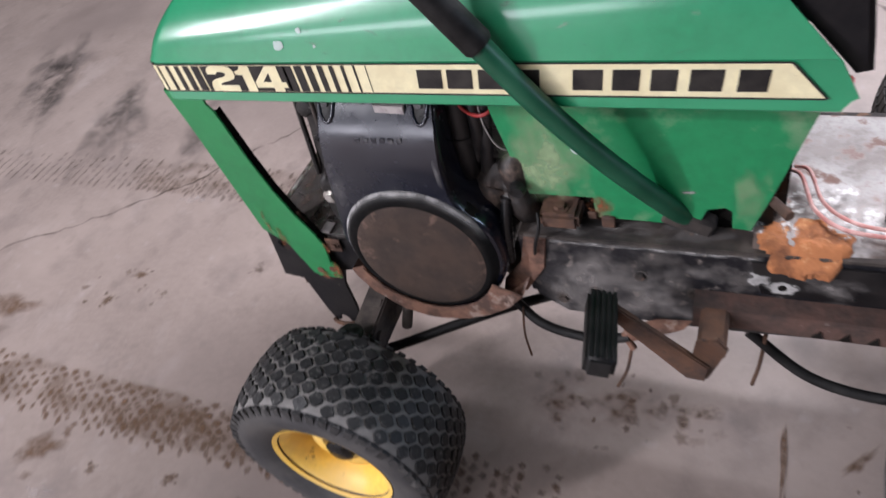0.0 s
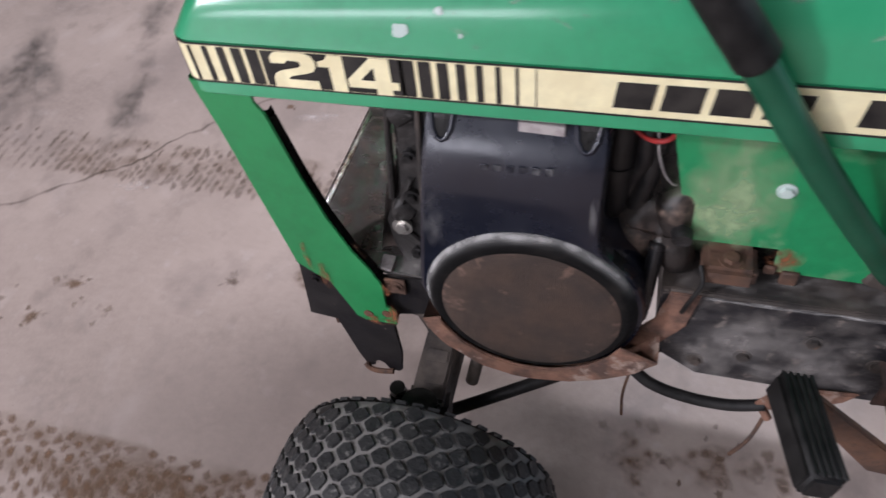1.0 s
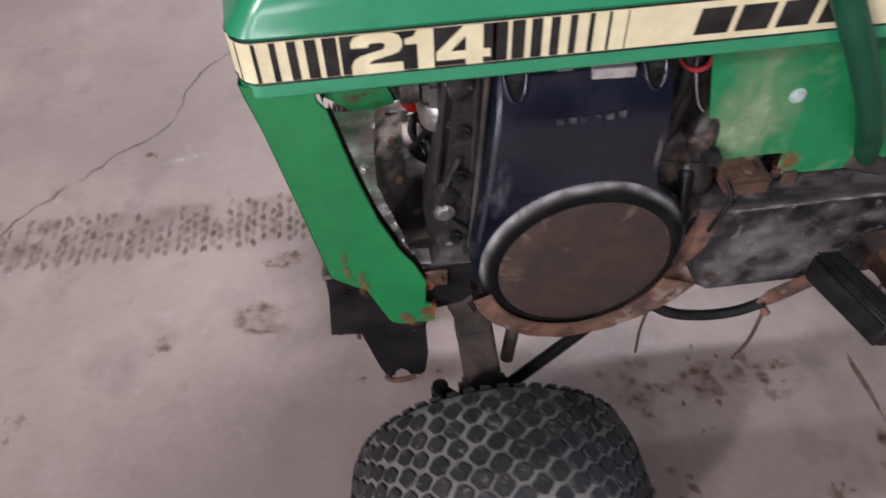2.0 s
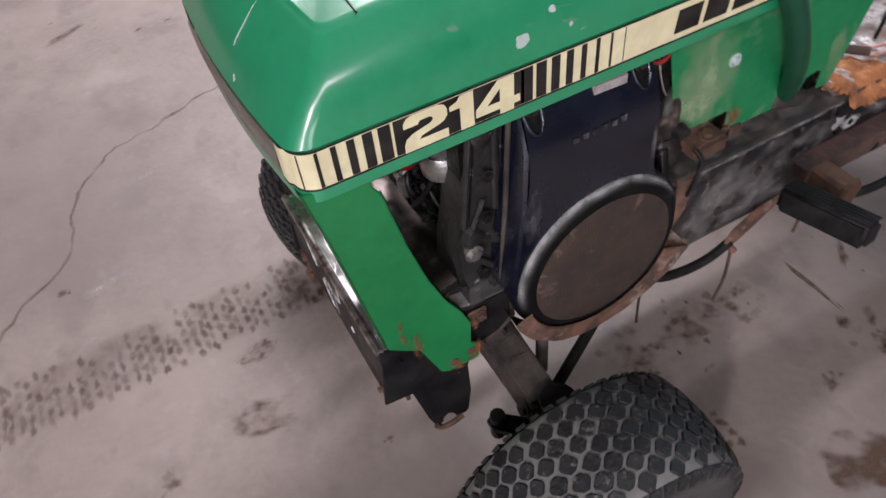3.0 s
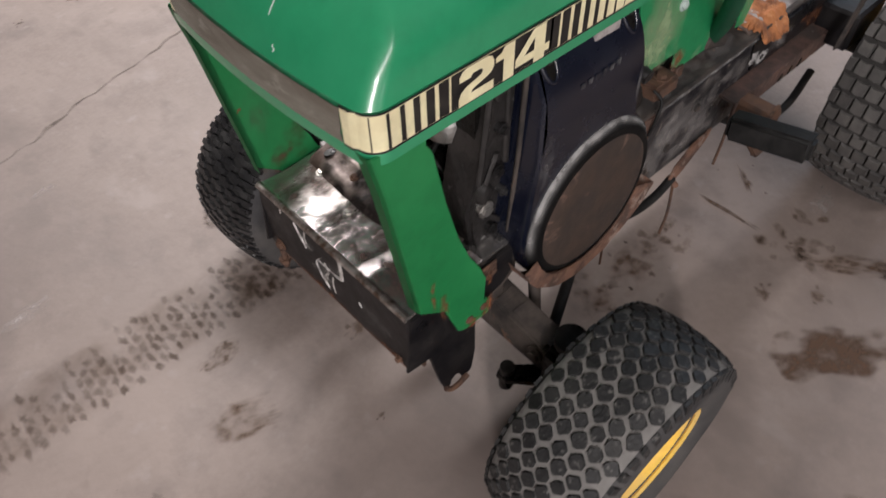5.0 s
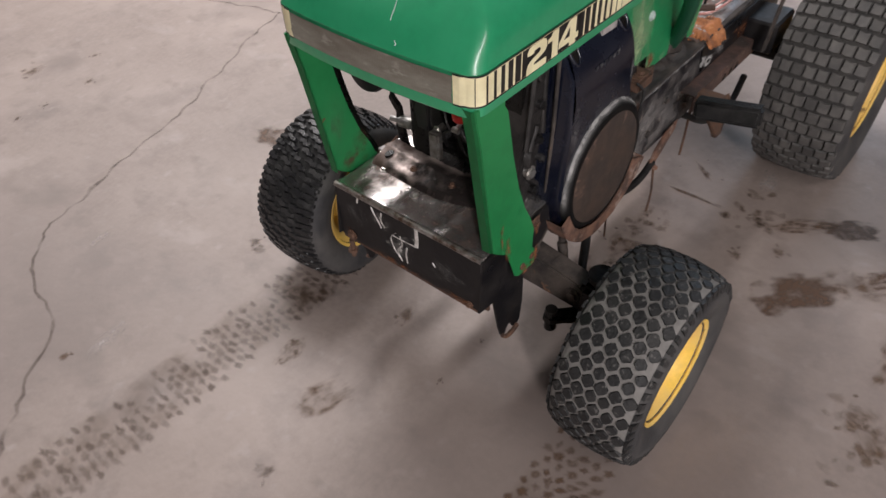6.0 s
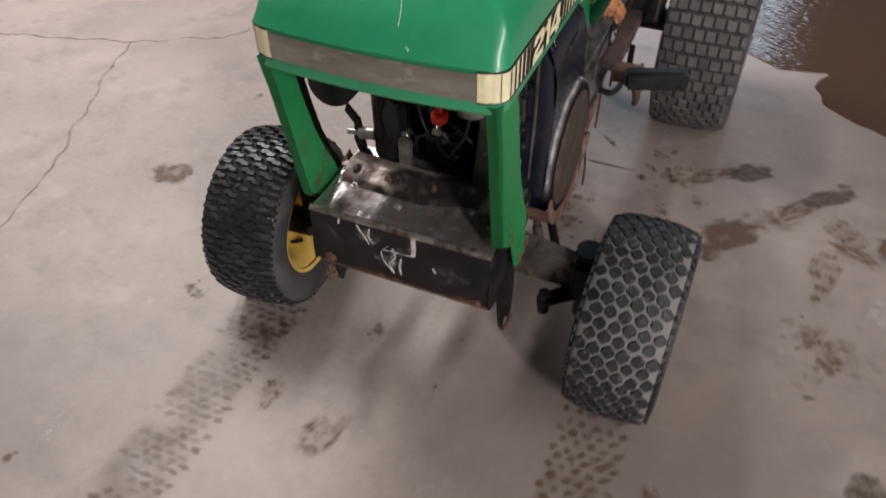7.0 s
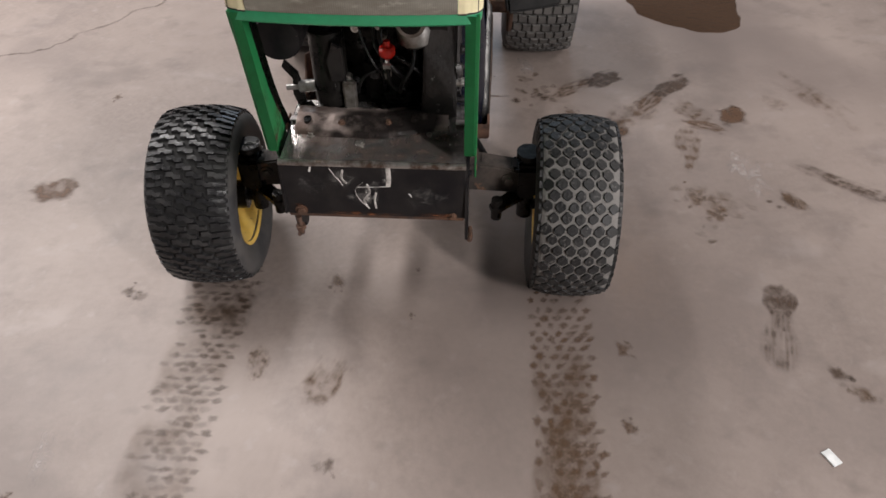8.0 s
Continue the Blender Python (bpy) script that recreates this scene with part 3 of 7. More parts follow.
def band_strip(name, s0, s1, z0, z1, off, mat, parent, label="", slant=0.0, mirror=False, tip=0.0):
    n = max(1, int(abs(s1 - s0) / 0.004)) if min(s0, s1) < 0 else max(1, int(abs(s1 - s0) / 0.05))
    bm = bmesh.new()
    lo, hi = [], []
    for i in range(n + 1):
        s = s0 + (s1 - s0) * i / n
        a, b = band_point(s, z0, off), band_point(min(s, s1 - tip) + slant, z1, off)
        lo.append(bm.verts.new((a.x, -a.y, a.z) if mirror else a))
        hi.append(bm.verts.new((b.x, -b.y, b.z) if mirror else b))
    for i in range(n):
        bm.faces.new((lo[i], lo[i + 1], hi[i + 1], hi[i]))
    bmesh.ops.remove_doubles(bm, verts=bm.verts[:], dist=1e-5)
    bmesh.ops.recalc_face_normals(bm, faces=bm.faces[:])
    for f in bm.faces:
        out = Vector((0, 1 if mirror else -1, 0)) if s0 >= -0.01 else Vector((-1, (1 if mirror else -1) * 0.4, 0))
        if f.normal.dot(out) < 0:
            f.normal_flip()
    me_faces = bm.faces[:]
    bmesh.ops.solidify(bm, geom=me_faces, thickness=0.0004)
    return part(name, bm, mat, parent, label, 40)


def s_of(x):
    return x - (NOSE + CORNER)


def make_decal(mirror):
    stripe = band_strip("decal_stripe", -CORNER * math.pi / 2 - 0.014, s_of(0.726), BAND_LO + 0.0005, BAND_HI - 0.0005, 0.0012, CREAM, hood,
                        "cream decal stripe with black bars and bold numerals", mirror=mirror, tip=0.038)
    for z0, z1 in ((BAND_LO - 0.0012, BAND_LO + 0.001), (BAND_HI - 0.001, BAND_HI + 0.0012)):
        end = 0.726 if z0 < 0.78 else 0.689
        band_strip("pinstripe", -CORNER * math.pi / 2 - 0.014, s_of(end), z0, z1, 0.0018, INK, stripe, mirror=mirror)
    band_strip("pinstripe", s_of(0.726), s_of(0.729), BAND_LO, BAND_HI, 0.0019, INK, stripe, mirror=mirror, slant=-0.038)
    z0, z1 = BAND_LO + 0.0018, BAND_HI - 0.0022
    for k in range(8):
        c, w = 0.0635 + 0.0175 * k, 0.0142 - 0.0019 * k
        band_strip("bar", s_of(c - w / 2), s_of(c + w / 2), z0, z1, 0.0019, INK, stripe, mirror=mirror)
    for k in range(6):
        c, w = -0.0955 - 0.0172 * k, max(0.0012, 0.0128 - 0.0024 * k)
        band_strip("bar", s_of(c - w / 2), s_of(c + w / 2), z0, z1, 0.0019, INK, stripe, mirror=mirror)
    band_strip("number_field", s_of(-0.086), s_of(0.0600), z0, z1, 0.0019, INK, stripe, mirror=mirror)
    for x0, x1 in ((0.255, 0.289), (0.296, 0.330), (0.338, 0.372), (0.381, 0.416),
                   (0.456, 0.491), (0.502, 0.533), (0.545, 0.574), (0.587, 0.622), (0.637, 0.668)):
        band_strip("block_mark", s_of(x0), s_of(x1), 0.7645, 0.7925, 0.0019, INK, stripe, mirror=mirror, slant=0.003)
    line = [((0.02, 0.68), (0.35, 0.68)), ((0.02, 0.82), (0.35, 0.72)), ((0.10, 0.95), (0.40, 0.77)), ((0.22, 1), (0.46, 0.77)), ((0.80, 1), (0.60, 0.77)), ((0.94, 0.93), (0.64, 0.75)),
            ((1, 0.80), (0.67, 0.72)), ((1, 0.62), (0.67, 0.66)), ((0.92, 0.50), (0.62, 0.60)), ((0.78, 0.44), (0.48, 0.56)), ((0.40, 0.33), (0.20, 0.48)), ((0.34, 0.25), (0.06, 0.38)),
            ((0.34, 0.22), (0, 0.22)), ((0.34, 0.0), (0, 0.0))]
    two = [[a[0], a[1], b[1], b[0]] for a, b in zip(line, line[1:])] + [[(0.34, 0), (0.34, 0.25), (1, 0.25), (1, 0)]]
    one = [[(0.0, 0.66), (0.0, 0.80), (0.30, 0.86), (0.42, 0.97), (0.42, 0.66)], [(0.42, 0), (0.42, 0.97), (0.45, 1), (1, 1), (1, 0)]]
    four = [[(0, 0.38), (0.50, 1), (0.54, 1), (0.54, 0.74), (0.26, 0.38)], [(0, 0.16), (0, 0.38), (0.54, 0.38), (0.54, 0.16)],
            [(0.54, 0), (0.54, 1), (0.86, 1), (0.86, 0)], [(0.86, 0.16), (0.86, 0.38), (1, 0.38), (1, 0.16)]]
    for shape, x0, x1 in ((two, -0.0775, -0.0290), (one, -0.0265, 0.0005), (four, 0.0025, 0.0545)):
        bm = bmesh.new()
        side = (1 if mirror else -1) * (SIDE + 0.0030)
        for poly in shape:
            bm.faces.new([bm.verts.new((-0.023 - (x0 + u * (x1 - x0)) if mirror else x0 + u * (x1 - x0), side, BAND_LO + 0.0015 + w * (BAND_HI - BAND_LO - 0.003)))
                          for u, w in poly])
        bmesh.ops.remove_doubles(bm, verts=bm.verts[:], dist=1e-5)
        part("numeral", bm, CREAM, stripe, "", 0)


make_decal(False)
make_decal(True)


def nose_strip():
    bm = bmesh.new()
    arc = CORNER * math.pi / 2
    s0, s1 = -arc - 0.0145, -arc - 2 * (SIDE - CORNER) + 0.0145
    n = 24
    rows = []
    for z, off in ((BAND_LO + 0.001, 0.0015), (BAND_LO + 0.016, 0.0035), (BAND_LO + 0.0175, 0.0022), (BAND_HI - 0.003, 0.0012)):
        rows.append([bm.verts.new(band_point(s0 + (s1 - s0) * i / n, z, off)) for i in range(n + 1)])
    for a, b in zip(rows, rows[1:]):
        for i in range(n):
            bm.faces.new((a[i], a[i + 1], b[i + 1], b[i]))
    part("nose_lens", bm, LENS, hood, "cloudy yellowed ribbed plastic strip across the nose", 60)


nose_strip()


def hood_marks():
    """Paint chips, scratches and the seam near the front of the hood."""
    def flank(x, z, out=0.0016):
        t = (z - BAND_HI) / (shoulder_z(x) - BAND_HI)
        return Vector((x, -hood_half(max(0.0, min(1.0, t))) - out, z))
    for cx, cz, w, h in ((0.062, 0.828, 0.010, 0.007), (0.098, 0.846, 0.005, 0.004), (0.118, 0.826, 0.003, 0.003), (0.30, 0.87, 0.004, 0.003)):
        bm = bmesh.new()
        ring = []
        for i in range(14):
            a = 2 * math.pi * i / 14
            k = 0.6 + 0.55 * noise.noise(Vector((cx * 50 + math.cos(a), cz * 50 + math.sin(a), 0.0))) + 0.2
            ring.append(bm.verts.new(flank(cx + w * k * math.cos(a), cz + h * k * math.sin(a))))
        bm.faces.new(ring)
        part("paint_chip", bm, PAINT_CHIP, hood, "", 0)

    rnd = random.Random(23)
    for k in range(16):
        x, z = rnd.uniform(-0.08, 0.60), rnd.uniform(0.812, 0.872)
        w, h = rnd.uniform(0.004, 0.016), rnd.uniform(0.0012, 0.004)
        lean = rnd.uniform(-0.5, 0.5)
        patch("scuff", SCUFF, (0, 0, 0), (1, 0, 0), (0, 0, 1), lambda u, v, k=k: 0.9 * blob_field(k * 2.3, 0.5, 0.6, (4, 4), 0.4)(u, v), hood, "", 14, 10,
              lambda u, v: flank(x + w * u, z + h * v + lean * w * u, 0.0022))

    def front(y, t, out=0.0016):
        x = hood_nose(t) - hood_bow(t) * (1 - (y / hood_half(t)) ** 2)
        return Vector((x - out, y, BAND_HI + 0.003 + (shoulder_z(-0.15) - BAND_HI - 0.003) * t + out))
    for y0, y1, t0, t1 in ((-0.035, -0.045, 0.93, 0.45), (0.02, 0.028, 0.95, 0.75), (0.10, 0.102, 0.9, 0.8), (-0.06, -0.063, 0.18, 0.1)):
        bm = bmesh.new()
        tube(bm, [front(y0 + (y1 - y0) * i / 8 + 0.001 * math.sin(i), t0 + (t1 - t0) * i / 8, 0.0004) for i in range(9)], 0.0007, 5)
        part("scratch", bm, PAINT_CHIP, hood, "", 60)
    bm = bmesh.new()
    tube(bm, [Vector((-0.082 + 0.0 * i, y, shoulder_z(-0.082) + 0.0018 + 0.0092 * (1 - (y / 0.143) ** 2)))
              for i in range(14) for y in (-0.143 + 0.022 * i,)], 0.0011, 6)
    part("hood_seam", bm, INK, hood, "", 60)


hood_marks()


def make_post(sign):
    """The leg under the hood's front corner: a plate with a folded front edge."""
    y = sign * 0.190
    pts = [(-0.185, 0.752), (-0.183, 0.738), (-0.173, 0.690), (-0.138, 0.457), (-0.118, 0.440), (-0.098, 0.425), (-0.072, 0.352), (-0.060, 0.344),
           (-0.012, 0.343), (-0.010, 0.375), (-0.022, 0.386), (-0.020, 0.430), (-0.032, 0.462), (-0.052, 0.500), (-0.072, 0.555),
           (-0.090, 0.625), (-0.108, 0.715), (-0.116, 0.728), (-0.117, 0.752)]
    bm = bmesh.new()
    prism(bm, pts, "y", y - 0.002, y + 0.002, 0.0012)
    front = [(-0.185, 0.752), (-0.183, 0.738), (-0.173, 0.690), (-0.138, 0.457)]
    inner = y - sign * 0.020
    rows = [[bm.verts.new((x, y, z)), bm.verts.new((x - 0.003, y - sign * 0.004, z)), bm.verts.new((x - 0.003, inner, z))] for x, z in front]
    faces = []
    for a, b in zip(rows, rows[1:]):
        for i in range(2):
            faces.append(bm.faces.new((a[i], a[i + 1], b[i + 1], b[i])))
    bmesh.ops.solidify(bm, geom=faces, thickness=0.003)
    post = part("hood_post", bm, GREEN_POST, tractor, "green steel post with rust along its edges", 30)
    back = [(-0.108, 0.715), (-0.090, 0.625), (-0.072, 0.555), (-0.052, 0.500), (-0.032, 0.462), (-0.021, 0.432)]
    bm = bmesh.new()
    rows = [[bm.verts.new((x - 0.004, y - sign * 0.0025, z)), bm.verts.new((x + 0.0015, y - sign * 0.004, z)), bm.verts.new((x + 0.002 + 0.0012 * noise.noise(Vector((z * 60, 0, 0))), y - sign * 0.013, z))]
            for x, z in back]
    for a, b in zip(rows, rows[1:]):
        for i in range(2):
            bm.faces.new((a[i], a[i + 1], b[i + 1], b[i]))
    bmesh.ops.solidify(bm, geom=bm.faces[:], thickness=0.002)
    part("rear_flange", bm, GREASE, post, "black folded rear edge", 30)
    for bx, bz in ((-0.052, 0.362), (-0.024, 0.368)):
        bm = bmesh.new()
        tube(bm, [(bx, y - sign * -0.002, bz), (bx, y + sign * 0.0035, bz)], 0.007, 12)
        part("bolt_hole", bm, RUST, post, "rusty bolt hole", 40)
    skin = y + sign * 0.0034
    for cx, cz, w, h, s in ((-0.034, 0.350, 0.032, 0.012, 1), (-0.016, 0.372, 0.012, 0.026, 2), (-0.016, 0.425, 0.008, 0.020, 3), (-0.100, 0.440, 0.012, 0.030, 4), (-0.118, 0.470, 0.006, 0.045, 5)):
        patch("edge_rust", EDGE_RUST, (cx, skin + sign * 0.0002 * s, cz), (w, 0, 0), (0, 0, h), blob_field(s * 2.7, 0.7, 0.7, (0, 0), 0.5), post, "rust through chipped paint", 24, 20)
    inside = y - sign * 0.0036
    for cx, cz, w, h, s in ((-0.085, 0.452, 0.050, 0.030, 6), (-0.060, 0.480, 0.030, 0.030, 7), (-0.115, 0.55, 0.030, 0.080, 8)):
        patch("caked_grime", GRIME if s == 8 else MUD_WET, (cx, inside - sign * 0.0002 * (s - 5), cz), (w, 0, 0), (0, 0, h),
              lambda u, v, s=s: (0.35 if s == 8 else 1.0) * blob_field(s * 2.7, 0.7, 0.8, (4, 4), 0.6)(u, v), post, "brown grime on the paint", 28, 24)
    bm = bmesh.new()
    box(bm, (-0.006, sign * 0.183, 0.424), (0.030, 0.004, 0.030), bevel=0.0015)
    bolt(bm, (-0.003, sign * 0.185, 0.427), (0, sign, 0), 0.006, 0.004)
    part("foot_tab", bm, RUST, post, "rusty bolted tab", 40)
    bm = bmesh.new()
    box(bm, (-0.020, sign * 0.162, 0.446), (0.018, 0.026, 0.004), Matrix.Rotation(radians(8), 4, "Y"), 0.001)
    part("shim", bm, PALE, post, "pale bare metal shim", 30)


make_post(-1)
make_post(1)


def make_front():
    # black front plate with its scraped top edge
    bm = bmesh.new()
    box(bm, (-0.147, 0, 0.374), (0.006, 0.350, 0.126), bevel=0.0018)
    plate = part("front_plate", bm, BLACK, tractor, "black painted front plate with pale scratches")
    bm = bmesh.new()
    rows = 40
    path = [(-0.1475, -0.174 + 0.348 * i / rows, 0.4372 + 0.0012 * noise.noise(Vector((i * 0.7, 0, 0)))) for i in range(rows + 1)]
    tube(bm, path, 0.0062, 8)
    part("top_edge", bm, EDGE, plate, "scraped bare steel edge")
    # scratches
    for i, pts in enumerate((((0.055, 0.425), (0.058, 0.405), (0.050, 0.392)), ((0.08, 0.428), (0.072, 0.412), (0.064, 0.40), (0.058, 0.388)),
                             ((-0.03, 0.436), (-0.030, 0.405), (-0.028, 0.388)), ((0.02, 0.396), (0.035, 0.378), (0.028, 0.352), (0.012, 0.335)),
                             ((0.012, 0.392), (0.008, 0.372), (0.02, 0.352), (0.012, 0.330)), ((-0.004, 0.372), (0.0, 0.352), (-0.002, 0.332)),
                             ((0.03, 0.385), (0.0, 0.386), (-0.03, 0.388)), ((-0.066, 0.372), (-0.072, 0.364)), ((0.115, 0.43), (0.118, 0.418)))):
        bm = bmesh.new()
        wide = 0.0046 if i == 2 else 0.0020
        tube(bm, curve_points([(-0.1503, y, z) for y, z in pts], 8), wide, 6, flat=0.2)
        part("scrape", bm, CHALK, plate)
    for cy, cz, w, h, s in ((0.06, 0.405, 0.030, 0.030, 1), (-0.028, 0.412, 0.016, 0.028, 2), (0.015, 0.365, 0.040, 0.040, 3), (-0.10, 0.36, 0.05, 0.03, 4), (0.12, 0.39, 0.04, 0.03, 5)):
        patch("worn_patch", BARE, (-0.1507 - 0.0001 * s, cy, cz), (0, w, 0), (0, 0, h),
              lambda u, v, s=s: (0.75 if s < 4 else 0.3) * blob_field(s * 3.3, 0.6, 0.8, (14, 3), 0.6)(u, v), plate, "pale scratches", 40, 30)
    # oily shelf behind it
    bm = bmesh.new()
    bmesh.ops.create_grid(bm, x_segments=24, y_segments=40, size=0.5)
    for v in bm.verts:
        x, y = -0.146 + (v.co.x + 0.5) * 0.196, v.co.y * 0.346
        z = 0.4365 + 0.0024 * noise.noise(Vector((x * 16, y * 16, 3))) - 0.004 * math.exp(-((x + 0.09) / 0.04) ** 2)
        v.co = Vector((x, y, z))
    bmesh.ops.solidify(bm, geom=bm.faces[:], thickness=-0.004)
    shelf = part("front_shelf", bm, TRAY, tractor, "oily bare steel shelf with rust and grime")
    def on_shelf(u, v):
        x, y = -0.094 + 0.050 * u, 0.168 * v
        return Vector((x, y, 0.4413 + 0.0024 * noise.noise(Vector((x * 16, y * 16, 3))) - 0.004 * math.exp(-((x + 0.09) / 0.04) ** 2)))
    patch("grime", GRIME, (0, 0, 0), (1, 0, 0), (0, 0, 1),
          lambda u, v: max(0.0, 0.42 + 0.35 * max(0.0, u) + 0.4 * max(0.0, -v - 0.5) + 2.4 * max(0.0, v - 0.62) + 1.5 * noise.noise(Vector((u * 2.5, v * 6, 41)))), shelf, "brown dusty grime over bare steel", 40, 70, on_shelf)
    for bx, by in ((-0.085, 0.03), (-0.062, 0.128), (-0.055, -0.10)):
        bm = bmesh.new()
        bolt(bm, (bx, by, 0.437), (0, 0, 1), 0.006, 0.004)
        part("shelf_bolt", bm, STEEL, shelf)
    # side cheeks under the posts
    cheek = [(-0.147, 0.434), (-0.150, 0.400), (-0.158, 0.318), (-0.116, 0.312), (-0.106, 0.262), (-0.098, 0.222), (-0.090, 0.196), (-0.084, 0.190),
             (-0.076, 0.193), (-0.075, 0.203), (-0.066, 0.209), (-0.058, 0.203), (-0.052, 0.188), (-0.036, 0.186), (-0.030, 0.192), (-0.023, 0.240), (-0.024, 0.312), (-0.012, 0.350), (0.03, 0.36), (0.05, 0.38), (0.05, 0.434)]
    for sign in (-1, 1):
        bm = bmesh.new()
        prism(bm, cheek, "y", sign * 0.172, sign * 0.178, 0.0012)
        bolt(bm, (-0.128, sign * 0.178, 0.408), (0, sign, 0), 0.006, 0.004)
        bk = part("side_bracket", bm, BLACK, tractor, "black steel bracket with chipped paint", 30)
        bm = bmesh.new()
        tube(bm, curve_points([(-0.090, sign * 0.180, 0.198), (-0.082, sign * 0.183, 0.190), (-0.066, sign * 0.184, 0.188), (-0.044, sign * 0.182, 0.190)], 5), 0.0048, 8)
        part("lug", bm, RUST, bk, "rusty hooked lip", 40)
    # lower crossbar
    bm = bmesh.new()
    prism(bm, [(-0.1495, 0.312), (-0.118, 0.312), (-0.118, 0.290), (-0.124, 0.290), (-0.124, 0.306), (-0.1495, 0.306)], "y", -0.172, 0.172, 0.0015)
    part("lower_crossbar", bm, RUST, tractor, "rust-brown angle iron below the plate")
    for by, bz, r in ((0.146, 0.322, 0.008), (-0.150, 0.318, 0.005)):
        bm = bmesh.new()
        bolt(bm, (-0.150, by, bz), (-1, 0, 0), r, 0.005)
        part("plate_bolt", bm, RUST, plate, "rusty bolt head", 40)
    bm = bmesh.new()
    tube(bm, [(-0.146, 0.156, 0.300), (-0.147, 0.155, 0.258)], 0.0055, 10)
    tube(bm, [(-0.147, 0.155, 0.270), (-0.147, 0.155, 0.278)], 0.0105, 6)
    part("hanging_bolt", bm, RUST, plate, "rusty bolt hanging through the angle iron", 40)
    for cy, cz, w, h, k in ((0.146, 0.330, 0.020, 0.016, 1), (-0.12, 0.318, 0.05, 0.008, 2), (0.03, 0.316, 0.10, 0.007, 3)):
        patch("edge_rust", EDGE_RUST, (-0.1508 - 0.0001 * k, cy, cz), (0, w, 0), (0, 0, h), blob_field(k * 4.4, 0.6, 0.8, (6, 3), 0.4), plate, "rust through chipped paint", 30, 16)


make_front()


# ---- wheels ----
def make_tyre(kind, r_out, width, r_rim, lug, squash):
    """The carcass and its tread lugs, round the y axis, with the weight pressing the foot flat."""
    tread_w = width * (0.86 if kind != "brick" else 0.90)
    r_foot = r_out - squash

    def crown(y):
        u = abs(y) / (tread_w / 2)
        return r_out - 0.010 * u ** 2.4

    prof = [(r_rim - 0.004, -width * 0.36), (r_rim + 0.006, -width * 0.40), (r_rim + 0.02, -width * 0.45), (r_out * 0.74, -width * 0.5),
            (r_out * 0.83, -width * 0.495), (r_out - 0.025, -width * 0.47)]
    for i in range(13):
        y = -tread_w / 2 + tread_w * i / 12
        prof.append((crown(y) - lug, y))
    prof += [(r, -y) for r, y in prof[5::-1]]
    bm = bmesh.new()
    lathe(bm, prof, 72)
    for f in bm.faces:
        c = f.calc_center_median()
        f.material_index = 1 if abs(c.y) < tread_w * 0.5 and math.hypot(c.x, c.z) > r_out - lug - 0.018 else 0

    def press(b):
        for v in b.verts:
            low = (-v.co.z - r_foot * 0.55) / (r_foot * 0.45)
            if low > 0 and math.hypot(v.co.x, v.co.z) < r_out - 0.012:
                v.co.y *= 1 + 0.05 * min(1.0, low)
            if v.co.z < -r_foot:
                v.co.z = -r_foot + 0.0001 * noise.noise(v.co * 90)
    press(bm)
    lugs = bmesh.new()

    def pad(theta, yc, shape):
        low, top = [], []
        for s, dy in shape:
            y = max(-tread_w / 2 - 0.004, min(tread_w / 2 + 0.004, yc + dy))
            for into, k, dr in ((low, 1.0, -lug - 0.002), (top, 0.86, 0.0)):
                yy = yc + (y - yc) * k
                a = theta + s * k / r_out
                r = crown(min(abs(yy), tread_w / 2)) + dr - (0.004 if abs(yy) > tread_w / 2 else 0)
                into.append(lugs.verts.new((r * math.cos(a), yy, r * math.sin(a))))
        lugs.faces.new(top)
        n = len(shape)
        for i in range(n):
            lugs.faces.new((low[i], low[(i + 1) % n], top[(i + 1) % n], top[i]))

    rnd = random.Random(7)
    if kind == "hex":
        rows, pitch = 54, tread_w / 5.8
        ps = 2 * math.pi * r_out / rows
        h, w = ps * 0.60, pitch * 0.440
        shape = [(-h * 0.34, -w), (-h * 0.98, -w * 0.16), (-h * 0.98, w * 0.16), (-h * 0.34, w), (h * 0.34, w), (h * 0.98, w * 0.16), (h * 0.98, -w * 0.16), (h * 0.34, -w)]
        for i in range(rows):
            cols = [(-2.5 + j) for j in range(6)] if i % 2 else [(-2 + j) for j in range(5)]
            for c in cols:
                j = 1 + rnd.uniform(-0.12, 0.05)
                pad(2 * math.pi * (i + rnd.uniform(-0.06, 0.06)) / rows, c * pitch + rnd.uniform(-0.0008, 0.0008), [(s * j, d * j) for s, d in shape])
    elif kind == "chevron":
        rows = 70
        ps = 2 * math.pi * r_out / rows
        w, h, z = tread_w * 0.113, ps * 0.295, ps * 0.20
        shape = [(-h + z, -w), (-h + z * 0.8, -w * 0.30), (-h - z, w * 0.10), (-h - z * 0.8, w), (h - z * 0.6, w), (h - z * 0.9, w * 0.28), (h + z * 0.8, -w * 0.12), (h + z * 0.6, -w)]
        for i in range(rows):
            for k in range(3 + i % 2):
                yy = (k - (2 + i % 2) / 2) * tread_w * 0.262
                j = 1 + rnd.uniform(-0.06, 0.06)
                pad(2 * math.pi * (i + rnd.uniform(-0.04, 0.04)) / rows, yy, [(s * j, d * rnd.uniform(0.96, 1.02)) for s, d in shape])
            for e in (-1, 1):
                q = tread_w * (0.060 if i % 2 else 0.115)
                pad(2 * math.pi * (i + rnd.uniform(-0.05, 0.05)) / rows, e * (tread_w * 0.5 - q + 0.004), [(-h * 0.9, -q), (-h * 0.9, q), (h * 0.9, q), (h * 0.9, -q)])
    else:
        rows, ncol = 52, 7
        ps = 2 * math.pi * r_out / rows
        w, h = tread_w / ncol * 0.455, ps * 0.41
